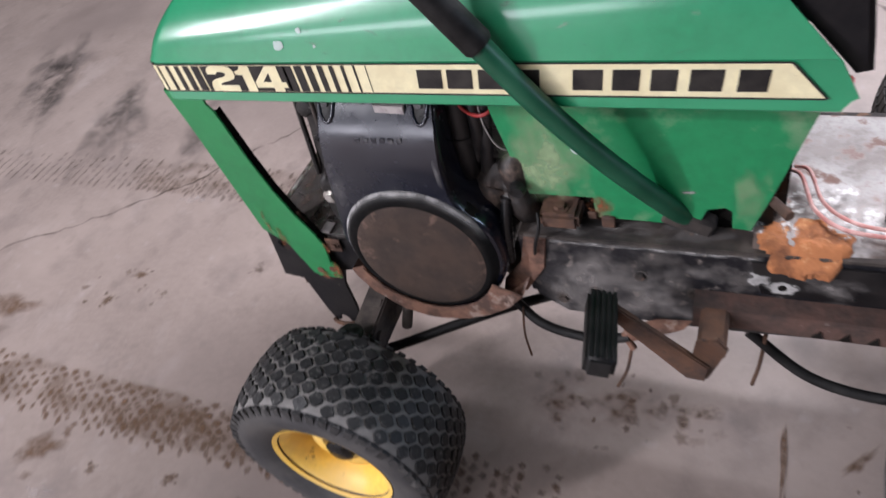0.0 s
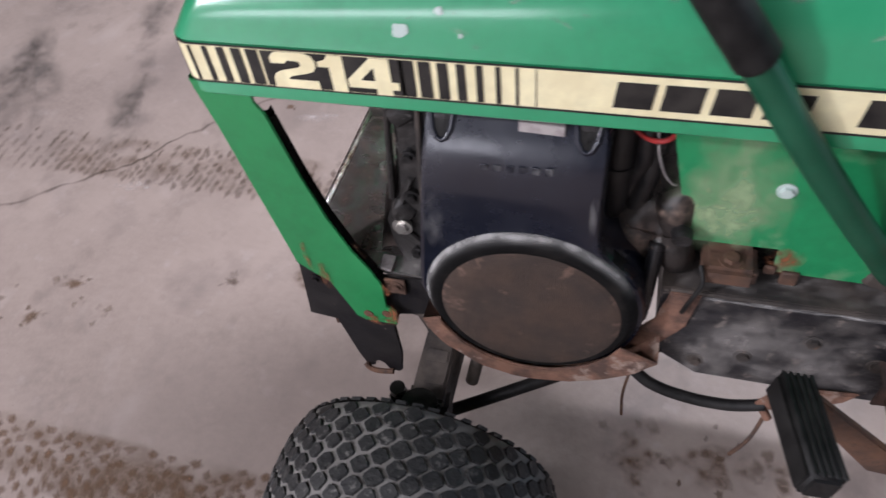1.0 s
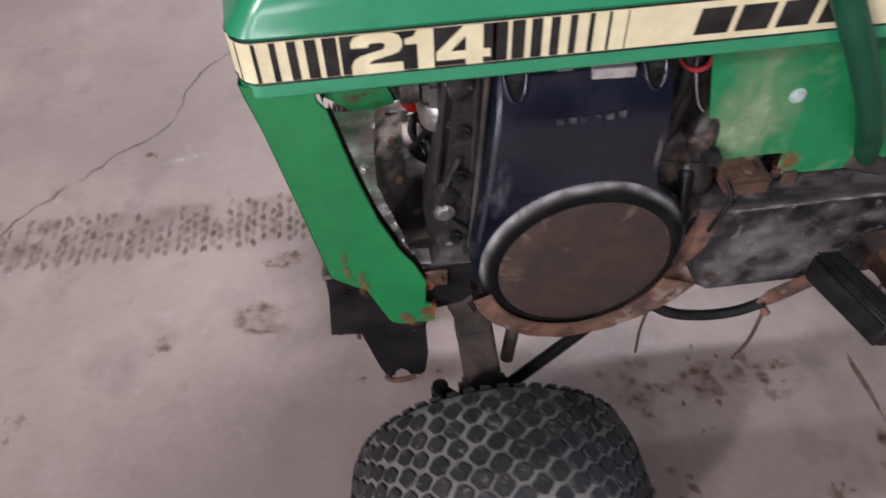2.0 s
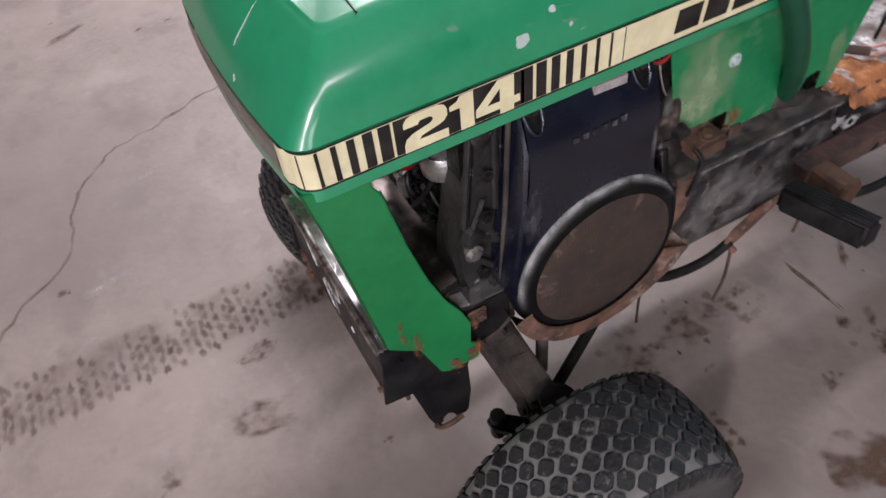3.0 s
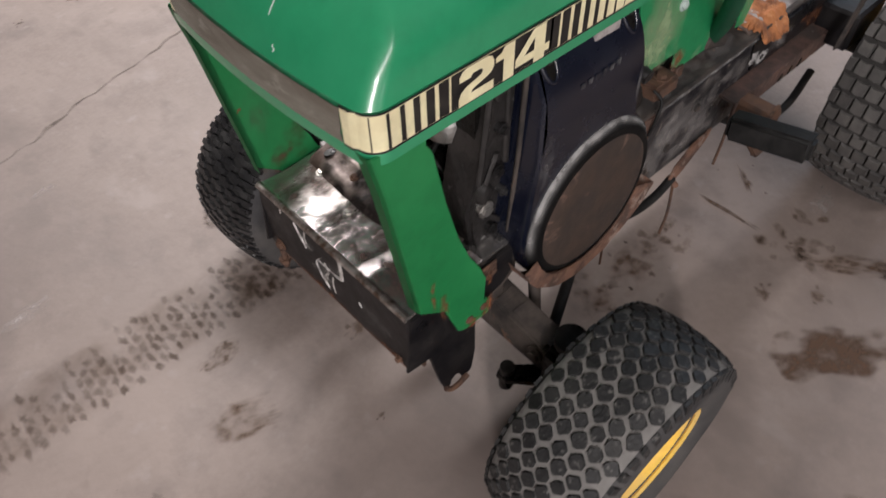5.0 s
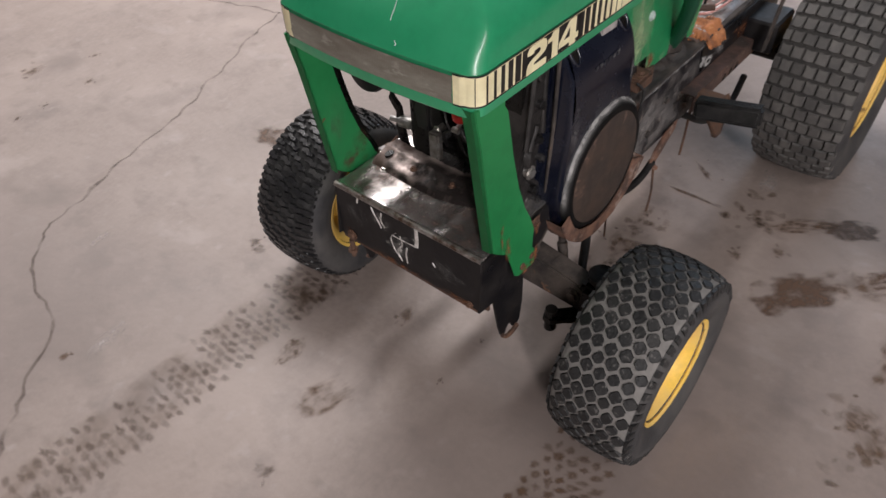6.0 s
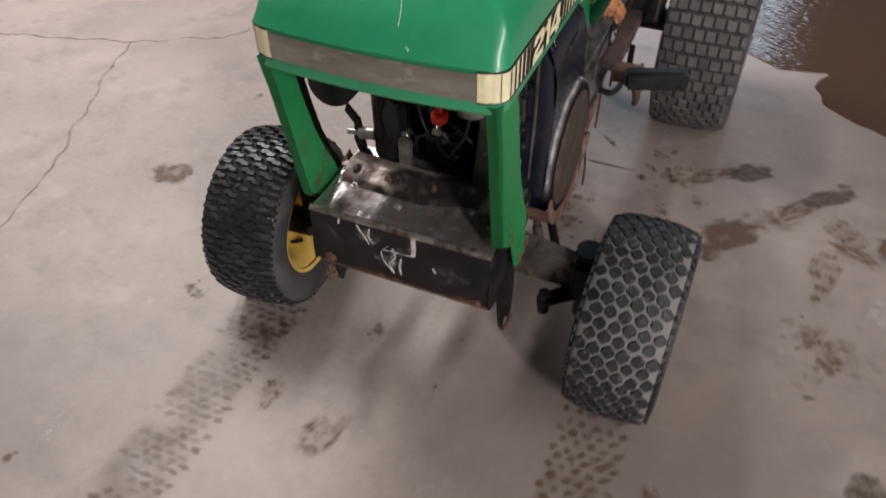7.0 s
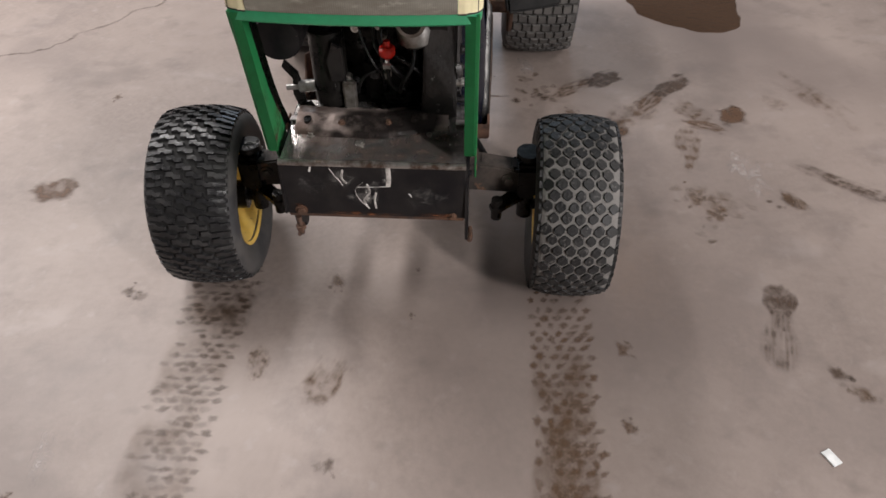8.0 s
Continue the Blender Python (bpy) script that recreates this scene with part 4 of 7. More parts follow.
        for i in range(rows):
            for k in range(ncol + (i % 2)):
                yy = (k - (ncol - 1 + (i % 2)) / 2) * tread_w / ncol
                shape = [(-h, -w), (-h * 0.8, 0), (-h, w), (h, w), (h * 1.15, 0), (h, -w)]
                pad(2 * math.pi * i / rows, yy, [(s * (1 + rnd.uniform(-0.06, 0.06)), d) for s, d in shape])
    if kind == "hex":
        for i in range(rows):
            for e in (-1, 1):
                a0, a1 = (2 * math.pi * (i + rnd.uniform(-0.04, 0.04) + q) / rows for q in (-0.30, 0.30))
                low, top = [], []
                for a, r, y in ((a0, r_out - 0.013, 0.498), (a1, r_out - 0.013, 0.498), (a1, r_out - 0.034, 0.498), (a0, r_out - 0.034, 0.498)):
                    w = e * width * (0.462 if r > r_out - 0.02 else 0.482)
                    low.append(lugs.verts.new((r * math.cos(a), w - e * 0.004, r * math.sin(a))))
                    top.append(lugs.verts.new((r * math.cos(a), w + e * 0.0012, r * math.sin(a))))
                lugs.faces.new(top)
                for q in range(4):
                    lugs.faces.new((low[q], low[(q + 1) % 4], top[(q + 1) % 4], top[q]))
        rough_up(lugs, 0.0017, 75)
    press(lugs)
    return bm, lugs


def make_rim(r_rim, width, disc_y, sign):
    bm = bmesh.new()
    w = width * 0.40
    prof = [(r_rim + 0.004, -w - 0.002), (r_rim + 0.012, -w - 0.006), (r_rim + 0.010, -w + 0.002), (r_rim - 0.006, -w + 0.010), (r_rim - 0.020, -w * 0.45),
            (r_rim - 0.020, w * 0.45), (r_rim - 0.006, w - 0.010), (r_rim + 0.010, w - 0.002), (r_rim + 0.012, w + 0.006), (r_rim + 0.004, w + 0.002)]
    lathe(bm, prof, 56)
    bmesh.ops.recalc_face_normals(bm, faces=bm.faces[:])
    bmesh.ops.solidify(bm, geom=bm.faces[:], thickness=0.003)
    disc = [(r_rim - 0.019, disc_y), (r_rim * 0.70, disc_y + sign * 0.004), (r_rim * 0.58, disc_y + sign * 0.016), (r_rim * 0.36, disc_y + sign * 0.018),
            (r_rim * 0.30, disc_y + sign * 0.012), (0.0, disc_y + sign * 0.012)]
    lathe(bm, disc + [(r, y - sign * 0.005) for r, y in disc[::-1]], 56)
    return bm


def make_wheel(name, kind, place, r, width, r_rim, lug, steer, sign, mats, label, squash):
    m = Matrix.Translation((place[0], place[1], r - squash - 0.0002)) @ Matrix.Rotation(radians(steer), 4, "Z")
    wheel = part(name, make_rim(r_rim, width, sign * width * 0.10, sign), YELLOW, tractor, "yellow painted steel wheel with a " + label, 40, m)
    carcass, lugs = make_tyre(kind, r, width, r_rim, lug, squash)
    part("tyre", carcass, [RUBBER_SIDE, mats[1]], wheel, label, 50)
    tr = part("tread", lugs, mats[0], wheel, "raised rubber tread lugs", 30)
    tagged(tr, kind="stuff")
    bm = bmesh.new()
    tube(bm, [(0, sign * width * 0.16, 0), (0, sign * width * 0.25, 0), (0, sign * width * 0.28, 0)], [r * 0.135, r * 0.13, r * 0.09], 20)
    part("hub_cap", bm, GREASE, wheel, "greasy dark hub cap", 40)
    bm = bmesh.new()
    tube(bm, [(0, -sign * width * 0.1, 0), (0, -sign * width * 0.42, 0)], r * 0.16, 20)
    part("inner_hub", bm, GREASE, wheel, "greasy dark inner hub", 40)
    bm = bmesh.new()
    tube(bm, [(0.0, -sign * width * 0.05, -r_rim + 0.022), (0.004, -sign * width * 0.20, -r_rim + 0.034)], 0.005, 8)
    part("valve_stem", bm, HOSE, wheel, "rubber valve stem", 40)
    if name == "rear_wheel":
        for i in range(5):
            a = 2 * math.pi * i / 5
            bm = bmesh.new()
            bolt(bm, (0.05 * math.cos(a), sign * (width * 0.10 + 0.013), 0.05 * math.sin(a)), (0, sign, 0), 0.009, 0.008)
            part("wheel_bolt", bm, RUST, wheel)
    return wheel


make_wheel("front_wheel", "hex", (0.046, -0.404), 0.203, 0.176, 0.102, 0.0038, -1.0, -1, (RUBBER_LUG, RUBBER_DUST), "honeycomb-treaded tyre with dusty grooves", 0.020)
make_wheel("front_wheel", "chevron", (0.046, 0.409), 0.203, 0.188, 0.106, 0.007, 4.0, 1, (RUBBER_DARK, RUBBER_GROOVE_SHADE), "block-treaded dark tyre", 0.020)
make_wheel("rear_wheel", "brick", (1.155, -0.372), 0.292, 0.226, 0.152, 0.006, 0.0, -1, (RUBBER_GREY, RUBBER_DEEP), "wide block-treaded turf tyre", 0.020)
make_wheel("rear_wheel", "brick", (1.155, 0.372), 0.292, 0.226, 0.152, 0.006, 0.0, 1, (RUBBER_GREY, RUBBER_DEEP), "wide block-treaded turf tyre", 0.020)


def make_axle():
    ax = 0.048
    bm = bmesh.new()
    prism(bm, [(-0.30, 0.232), (-0.30, 0.292), (-0.10, 0.325), (0.10, 0.325), (0.30, 0.292), (0.30, 0.232), (0.10, 0.240), (-0.10, 0.240)],
          "x", ax - 0.024, ax + 0.024, 0.004)
    for e in (-1, 1):
        for k in range(6):
            y = e * (0.11 + 0.033 * k)
            box(bm, (ax, y, 0.318 - 0.165 * (abs(y) - 0.10)), (0.044 - 0.004 * (k % 2), 0.026, 0.016), Matrix.Rotation(radians(-e * 9.4), 4, "X"), 0.005, 2)
        tube(bm, [(ax - 0.030, e * 0.262, 0.272), (ax + 0.030, e * 0.262, 0.272)], 0.014, 12)
        tube(bm, [(ax - 0.036, e * 0.262, 0.272), (ax - 0.029, e * 0.262, 0.272)], 0.0095, 6)
    rough_up(bm, 0.0035, 30)
    axle = part("front_axle", bm, FRAME_DIRTY, tractor, "grimy cast front axle beam")
    for sign in (-1, 1):
        bm = bmesh.new()
        tube(bm, [(ax, sign * 0.302, 0.155), (ax, sign * 0.302, 0.325)], 0.018, 16)
        box(bm, (ax, sign * 0.300, 0.262), (0.066, 0.056, 0.090), bevel=0.010, seg=2)
        tube(bm, [(ax, sign * 0.302, 0.183), (ax, sign * 0.42, 0.183)], 0.012, 14)
        tube(bm, [(ax, sign * 0.302, 0.318), (ax, sign * 0.302, 0.330)], 0.026, 18)
        part("spindle", bm, GREASE, axle, "greasy dark wheel spindle", 40)
        bm = bmesh.new()
        prism(bm, [(ax - 0.014, sign * 0.315), (-0.010, sign * 0.262), (-0.026, sign * 0.246), (-0.026, sign * 0.228), (-0.010, sign * 0.222), (ax + 0.012, sign * 0.285)],
              "z", 0.214, 0.232, 0.004)
        tube(bm, [(-0.013, sign * 0.238, 0.194), (-0.013, sign * 0.238, 0.246)], 0.012, 12)
        part("steering_arm", bm, GREASE, axle, "greasy steering arm with a ball joint", 40)
    for x, y in ((ax, -0.10), (ax, 0.10)):
        bm = bmesh.new()
        box(bm, (x, y, 0.36), (0.05, 0.03, 0.12), bevel=0.004)
        part("pivot_bracket", bm, FRAME_DIRTY, axle, "", 40)
    bm = bmesh.new()
    tube(bm, curve_points([(0.030, -0.272, 0.236), (0.062, -0.252, 0.224), (0.098, -0.233, 0.226), (0.182, -0.192, 0.243), (0.279, -0.141, 0.256), (0.37, -0.10, 0.266)], 8), 0.0095, 12)
    part("drag_link", bm, HOSE, tractor, "black steering drag link", 50)
    bm = bmesh.new()
    tube(bm, [(0.105, -0.18, 0.30), (0.092, -0.20, 0.235)], 0.010, 10)
    tube(bm, [(0.105, -0.18, 0.30), (0.115, -0.16, 0.40)], 0.007, 10)
    part("link_rod", bm, FRAME_DIRTY, tractor, "grimy steel link rod", 50)
    bm = bmesh.new()
    prism(bm, [(-0.012, 0.400), (0.022, 0.395), (0.058, 0.300), (0.052, 0.250), (0.022, 0.250), (0.020, 0.300)], "y", -0.168, -0.135, 0.004)
    part("axle_hanger", bm, FRAME_DIRTY, tractor, "grimy slanted axle hanger", 40)


make_axle()


# ---- frame, pan and panels ----
def make_frame():
    for sign in (-1, 1):
        y = sign * 0.165
        pts = [(0.335, 0.475), (0.335, 0.40), (0.352, 0.335), (0.40, 0.300), (0.60, 0.298), (0.66, 0.300), (1.16, 0.330), (1.16, 0.475)]
        bm = bmesh.new()
        prism(bm, pts, "y", y, y - sign * 0.005, 0.0015)
        rail = part("frame_rail", bm, FRAME, tractor, "dirt-caked black steel frame rail", 30)
        bm = bmesh.new()
        prism(bm, [(0.335, y), (1.16, y), (1.16, y - sign * 0.05), (0.335, y - sign * 0.05)], "z", 0.472, 0.477, 0.0015)
        rough_up(bm, 0.001, 20)
        part("top_flange", bm, FRAME_DIRTY, rail, "dusty rail top", 30)
        bm = bmesh.new()
        tube(bm, [(0.345, y - sign * 0.001, 0.4735), (0.68, y - sign * 0.001, 0.4715)], 0.0032, 8)
        part("bent_edge", bm, FRAME_DIRTY, rail, "", 50)
        # curved skirt under the fan ring
        bm = bmesh.new()
        cx, cz = 0.181, 0.450
        outer, inner = [], []
        for i in range(25):
            a = radians(198 + (338 - 198) * i / 24)
            k = 0.150 + 0.026 * max(0, (i - 15) / 9) ** 1.5
            outer.append((cx + k * math.cos(a), cz + k * math.sin(a) * 1.02))
            inner.append((cx + 0.124 * math.cos(a), cz + 0.124 * math.sin(a)))
        prism(bm, outer + inner[::-1], "y", sign * 0.2155, sign * 0.2105, 0.0015)
        rows = [[bm.verts.new((x, sign * w, z)) for x, z in outer] for w in (0.211, 0.168)]
        for q in range(24):
            bm.faces.new((rows[0][q], rows[0][q + 1], rows[1][q + 1], rows[1][q]))
        rough_up(bm, 0.0018, 40)
        part("pan_skirt", bm, DUSTY_RUST, tractor, "rusty curved steel skirt below the fan", 30)
        bm = bmesh.new()
        prism(bm, [(-0.02, 0.435), (-0.02, 0.36), (0.03, 0.345), (0.06, 0.372), (0.055, 0.43)], "y", sign * 0.176, sign * 0.170, 0.001)
        part("gusset", bm, FRAME_DIRTY, tractor, "muddy steel gusset plate", 30)
        bm = bmesh.new()
        prism(bm, [(0.292, 0.338), (0.335, 0.345), (0.372, 0.408), (0.380, 0.474), (0.345, 0.474), (0.333, 0.415), (0.300, 0.372)], "y", sign * 0.1655, sign * 0.1700, 0.0015)
        rough_up(bm, 0.0015, 40)
        part("rail_end_plate", bm, DUSTY_RUST, rail, "dusty rust-edged plate at the rail's end", 30)
        # bolted tab at the panel's foot
        bm = bmesh.new()
        box(bm, (0.404, sign * 0.142, 0.508), (0.060, 0.050, 0.030), bevel=0.006, seg=2)
        bolt(bm, (0.404, sign * 0.150, 0.523), (0, 0, 1), 0.009, 0.006)
        part("mount_lug", bm, RUST, tractor, "rusty bolted mounting lug", 40)
        for bx, bz in ((0.45, 0.36), (0.52, 0.41), (0.395, 0.335), (0.60, 0.38)):
            bm = bmesh.new()
            bolt(bm, (bx, y, bz), (0, sign, 0), 0.008, 0.005)
            part("rail_bolt", bm, FRAME_DIRTY, rail)
        # panel below the hood
        py = sign * 0.138
        pts = [(0.315, 0.760), (0.318, 0.690), (0.352, 0.537), (0.452, 0.537), (0.454, 0.498), (0.598, 0.496), (0.610, 0.528), (0.632, 0.534), (0.642, 0.528),
               (0.644, 0.496), (0.668, 0.494), (0.690, 0.560), (0.735, 0.720), (0.736, 0.760)]
        bm = bmesh.new()
        prism(bm, pts, "y", py, py - sign * 0.003, 0.001)
        panel = part("side_panel", bm, GREEN_FADED, tractor, "faded green sheet panel with rubbed patches", 30)
        bm = bmesh.new()
        bolt(bm, (0.438, py, 0.629), (0, sign, 0), 0.007, 0.004)
        part("panel_bolt", bm, PAINT_CHIP, panel)
        bm = bmesh.new()
        box(bm, (0.473, py + sign * 0.003, 0.494), (0.020, 0.006, 0.022), bevel=0.002)
        box(bm, (0.450, py + sign * 0.003, 0.505), (0.014, 0.005, 0.014), bevel=0.002)
        part("panel_clip", bm, RUST, panel, "small rusty clip", 40)
        # foot bar behind the pedal
        bm = bmesh.new()
        prism(bm, [(0.60, 0.392), (1.05, 0.385), (1.05, 0.350), (0.66, 0.352), (0.60, 0.345)], "y", sign * 0.196, sign * 0.200, 0.001)
        prism(bm, [(0.60, sign * 0.165), (1.05, sign * 0.165), (1.05, sign * 0.200), (0.60, sign * 0.200)], "z", 0.388, 0.392, 0.001)
        rough_up(bm, 0.001, 24)
        fb = part("foot_bar", bm, FOOT_RUST, tractor, "rusty angle-iron foot bar", 30)
        for i in range(3):
            bm = bmesh.new()
            prism(bm, [(0.76 + 0.035 * i, 0.356), (0.775 + 0.035 * i, 0.356), (0.770 + 0.035 * i, 0.372)], "y", sign * 0.2005, sign * 0.2022)
            part("notch", bm, GREASE, fb, "", 0)
        bm = bmesh.new()
        bolt(bm, (0.632, sign * 0.200, 0.374), (0, sign, 0), 0.008, 0.005)
        part("pivot_bolt", bm, STEEL, fb)
        # added near-black sheet, stands in for the shade in the gap behind the panel
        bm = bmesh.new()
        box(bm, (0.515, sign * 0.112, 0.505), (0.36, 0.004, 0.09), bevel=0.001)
        part("dark_gap_sheet", bm, GREASE, tractor, "near-black sheet added for the dark gap behind the panel", 30)
        out = py + sign * 0.0012
        patch("rubbed_patch", RUBBED, (0.385, out, 0.625), (0.075, 0, 0), (0, 0, 0.105),
              lambda u, v: blob_field(3.0, 0.5, 0.7, (0, 0), 0.5)(u * 0.9, v * 0.8) * 0.8, panel, "pale rubbed paint")
        patch("rubbed_patch", RUBBED, (0.385, out + sign * 0.0007, 0.655), (0.050, 0, 0), (0, 0, 0.085), lambda u, v: 0.6 * blob_field(12.0, 0.5, 0.8, (2, 1), 0.3)(u, v), panel, "pale rubbed paint")
        patch("rubbed_patch", RUBBED, (0.395, out + sign * 0.0004, 0.575), (0.050, 0, 0), (0, 0, 0.050), blob_field(6.0, 0.5, 0.6, (0, 0), 0.3), panel, "pale rubbed paint")
        patch("rubbed_patch", RUBBED, (0.662, out, 0.560), (0.028, 0, 0), (0, 0, 0.060), lambda u, v: 0.5 * blob_field(8.0, 0.5, 0.6)(u, v), panel, "pale rubbed paint")
        patch("edge_rust", EDGE_RUST, (0.462, out, 0.520), (0.025, 0, 0), (0, 0, 0.025), blob_field(5.0, 0.6, 0.6, (0, 0), 0.4), panel, "rusty lower edge")
        for bx, bz in ((0.372, 0.700), (0.640, 0.715), (0.585, 0.560)):
            patch("paint_scrape", CAKED_DUST, (bx, out, bz), (0.012, 0, 0.001), (0, 0, 0.003), blob_field(bx * 9, 0.3, 0.4), panel, "", 16, 8)
        rout = y + sign * 0.0012
        for cx, cz, w, h, s in ((0.455, 0.385, 0.07, 0.050, 2), (0.40, 0.355, 0.055, 0.05, 5), (0.56, 0.400, 0.06, 0.045, 7), (0.52, 0.335, 0.09, 0.030, 9), (0.62, 0.43, 0.05, 0.025, 11), (0.46, 0.40, 0.12, 0.07, 13), (0.41, 0.335, 0.06, 0.035, 17), (0.54, 0.36, 0.10, 0.05, 19)):
            patch("dried_mud", DRIED_MUD, (cx, rout + sign * 0.0001 * s, cz), (w, 0, 0), (0, 0, h), lambda u, v, s=s: 0.85 * blob_field(s * 1.3, 0.6, 0.9, (2, 2), 0.3)(u, v), rail,
                  "dried grey mud")
        patch("worn_edge", CAKED_DUST, (0.535, rout + sign * 0.0014, 0.4695), (0.155, 0, 0), (0, 0, 0.0042), lambda u, v: (1 - v * v) * (0.45 + 1.1 * noise.noise(Vector((u * 6, v, 3)))), rail,
              "pale worn top edge", 80, 8)
        bm = bmesh.new()
        prism(bm, [(0.672, 0.466), (0.690, 0.400), (1.15, 0.394), (1.15, 0.470)], "y", y + sign * 0.0005, y + sign * 0.0045, 0.001)
        part("side_plate", bm, BLACK_GLOSS, rail, "oily black side plate", 30)
        for cx, w, s in ((0.40, 0.06, 1), (0.50, 0.07, 2), (0.60, 0.06, 3)):
            patch("dried_mud", DRIED_MUD, (cx, y - sign * 0.024, 0.4782 + 0.0002 * s), (w, 0, 0), (0, 0.022, 0), lambda u, v, s=s: 0.9 * blob_field(s * 5.3, 0.7, 0.8, (4, 3), 0.4)(u, v), rail,
                  "dried grey mud", 30, 14)
        for cx, cz, w, h, s in ((0.78, 0.43, 0.05, 0.03, 1), (0.92, 0.42, 0.08, 0.035, 2), (0.352, 0.42, 0.016, 0.05, 3), (0.64, 0.36, 0.03, 0.04, 4)):
            patch("rust_streak", EDGE_RUST if s > 1 else DRIED_MUD, (cx, y + sign * (0.0056 if s < 3 else 0.0030), cz), (w, 0, 0), (0, 0, h),
                  lambda u, v, s=s: 0.8 * blob_field(s * 6.1, 0.7, 0.8, (4, 6), 0.5)(u, v), rail, "rusty streaks", 30, 18)
    # cross pieces that tie the rails together
    for x0, x1, z0, z1 in ((0.34, 0.37, 0.34, 0.47), (0.68, 0.71, 0.33, 0.46), (1.02, 1.10, 0.31, 0.46)):
        bm = bmesh.new()
        box(bm, ((x0 + x1) / 2, 0, (z0 + z1) / 2), (x1 - x0, 0.324, z1 - z0), bevel=0.003)
        part("cross_member", bm, FRAME, tractor, "black steel cross member")
    bm = bmesh.new()
    box(bm, (0.530, 0, 0.604), (0.36, 0.196, 0.256), bevel=0.012, seg=2)
    part("fuel_tank", bm, GREASE, tractor, "dark grimy fuel tank under the hood")
    bm = bmesh.new()
    box(bm, (0.02, 0, 0.405), (0.05, 0.338, 0.055), bevel=0.004)
    part("engine_cross_member", bm, FRAME_DIRTY, tractor, "grimy engine cross member")
    # transaxle and rear axle tube
    bm = bmesh.new()
    box(bm, (1.12, 0, 0.30), (0.26, 0.18, 0.24), bevel=0.03, seg=3)
    rough_up(bm, 0.004, 14)
    part("transaxle", bm, GREASE, tractor, "greasy transaxle casing")
    bm = bmesh.new()
    tube(bm, [(1.155, -0.36, 0.272), (1.155, 0.36, 0.272)], 0.034, 20)
    part("rear_axle", bm, GREASE, tractor, "greasy rear axle tube")


make_frame()


def make_deck():
    bm = bmesh.new()
    bmesh.ops.create_grid(bm, x_segments=40, y_segments=30, size=0.5)
    for v in bm.verts:
        x, y = 0.672 + (v.co.x + 0.5) * 0.40, v.co.y * 0.31
        edge = max(0.0, abs(y) - 0.135) / 0.02
        v.co = Vector((x, y, 0.484 + 0.004 * noise.noise(Vector((x * 9, y * 9, 1))) - 0.008 * edge ** 2))
    bmesh.ops.solidify(bm, geom=bm.faces[:], thickness=0.003)
    deck = part("deck_plate", bm, PEELING, tractor, "grey deck plate with peeling paint and rust")
    # flaked rust patch
    bm = bmesh.new()
    ring, SIDES = [], 84
    for i in range(SIDES):
        a = 2 * math.pi * i / SIDES
        c, q = math.cos(a), math.sin(a)
        k = 1 + 0.30 * noise.noise(Vector((2 * c, 2 * q, 4))) + 0.09 * noise.noise(Vector((7 * c, 7 * q, 2))) + 0.10 * noise.noise(Vector((19 * c, 19 * q, 7)))
        ring.append((0.735 + 0.060 * k * c, -0.140 + 0.044 * k * q))
    rows = []
    for t, z in ((1.0, 0.480), (0.96, 0.4875), (0.88, 0.4890), (0.78, 0.4900), (0.66, 0.4905), (0.54, 0.4905), (0.42, 0.4905), (0.30, 0.4905), (0.18, 0.4905), (0.08, 0.4905)):
        row = []
        for x, y in ring:
            p = Vector((0.735 + (x - 0.735) * t, -0.140 + (y + 0.140) * t, 0))
            lump = 0.009 * noise.noise(p * 34) + 0.004 * noise.noise(p * 90) + 0.002 * noise.noise(p * 220)
            row.append(bm.verts.new((p.x, p.y, z + lump - 0.9 * max(0.0, -0.152 - p.y))))
        rows.append(row)
    for a, b in zip(rows, rows[1:]):
        for i in range(SIDES):
            bm.faces.new((a[i], a[(i + 1) % SIDES], b[(i + 1) % SIDES], b[i]))
    bm.faces.new(rows[-1])
    part("rust_patch", bm, ORANGE_RUST, deck, "thick flaking orange rust")
    bm = bmesh.new()
    tube(bm, curve_points([(0.712, -0.005, 0.497), (0.728, -0.030, 0.506), (0.745, -0.092, 0.502), (0.779, -0.126, 0.500), (0.829, -0.138, 0.502), (0.90, -0.14, 0.502)], 8), 0.0030, 8)
    tube(bm, curve_points([(0.720, 0.002, 0.497), (0.738, -0.022, 0.510), (0.756, -0.080, 0.504), (0.790, -0.112, 0.501), (0.835, -0.126, 0.503), (0.91, -0.13, 0.505)], 8), 0.0028, 8)
    part("wire", bm, WIRE_RED, deck, "faded red electrical wire", 60)
    bm = bmesh.new()
    tube(bm, [(0.835, -0.09, 0.486), (0.833, -0.10, 0.585)], 0.0035, 8)
    part("pin", bm, GREASE, deck, "thin dark upright pin", 60)
    bm = bmesh.new()
    tube(bm, [(0.690, -0.128, 0.545), (0.712, -0.160, 0.548)], 0.007, 10)
    part("stub_bolt", bm, RUST, deck, "rusty stub bolt", 60)
    # bare metal tear in the rail
    for cx, cz, w, h, s in ((0.684, 0.432, 0.018, 0.016, 3.0), (0.716, 0.420, 0.026, 0.014, 5.0)):
        patch("bare_and_glare_patch", CAKED_DUST, (cx, -0.1712, cz), (w, 0, 0), (0, 0, h), lambda u, v, s=s: 1.6 * blob_field(s, 0.6, 0.3)(u, v), deck, "bright bare metal and painted glare", 24, 18)
    bm = bmesh.new()
    tube(bm, [(0.716, -0.1705, 0.420), (0.716, -0.1722, 0.420)], 0.006, 10)
    part("bolt_hole", bm, GREASE, deck, "dark bolt hole", 40)
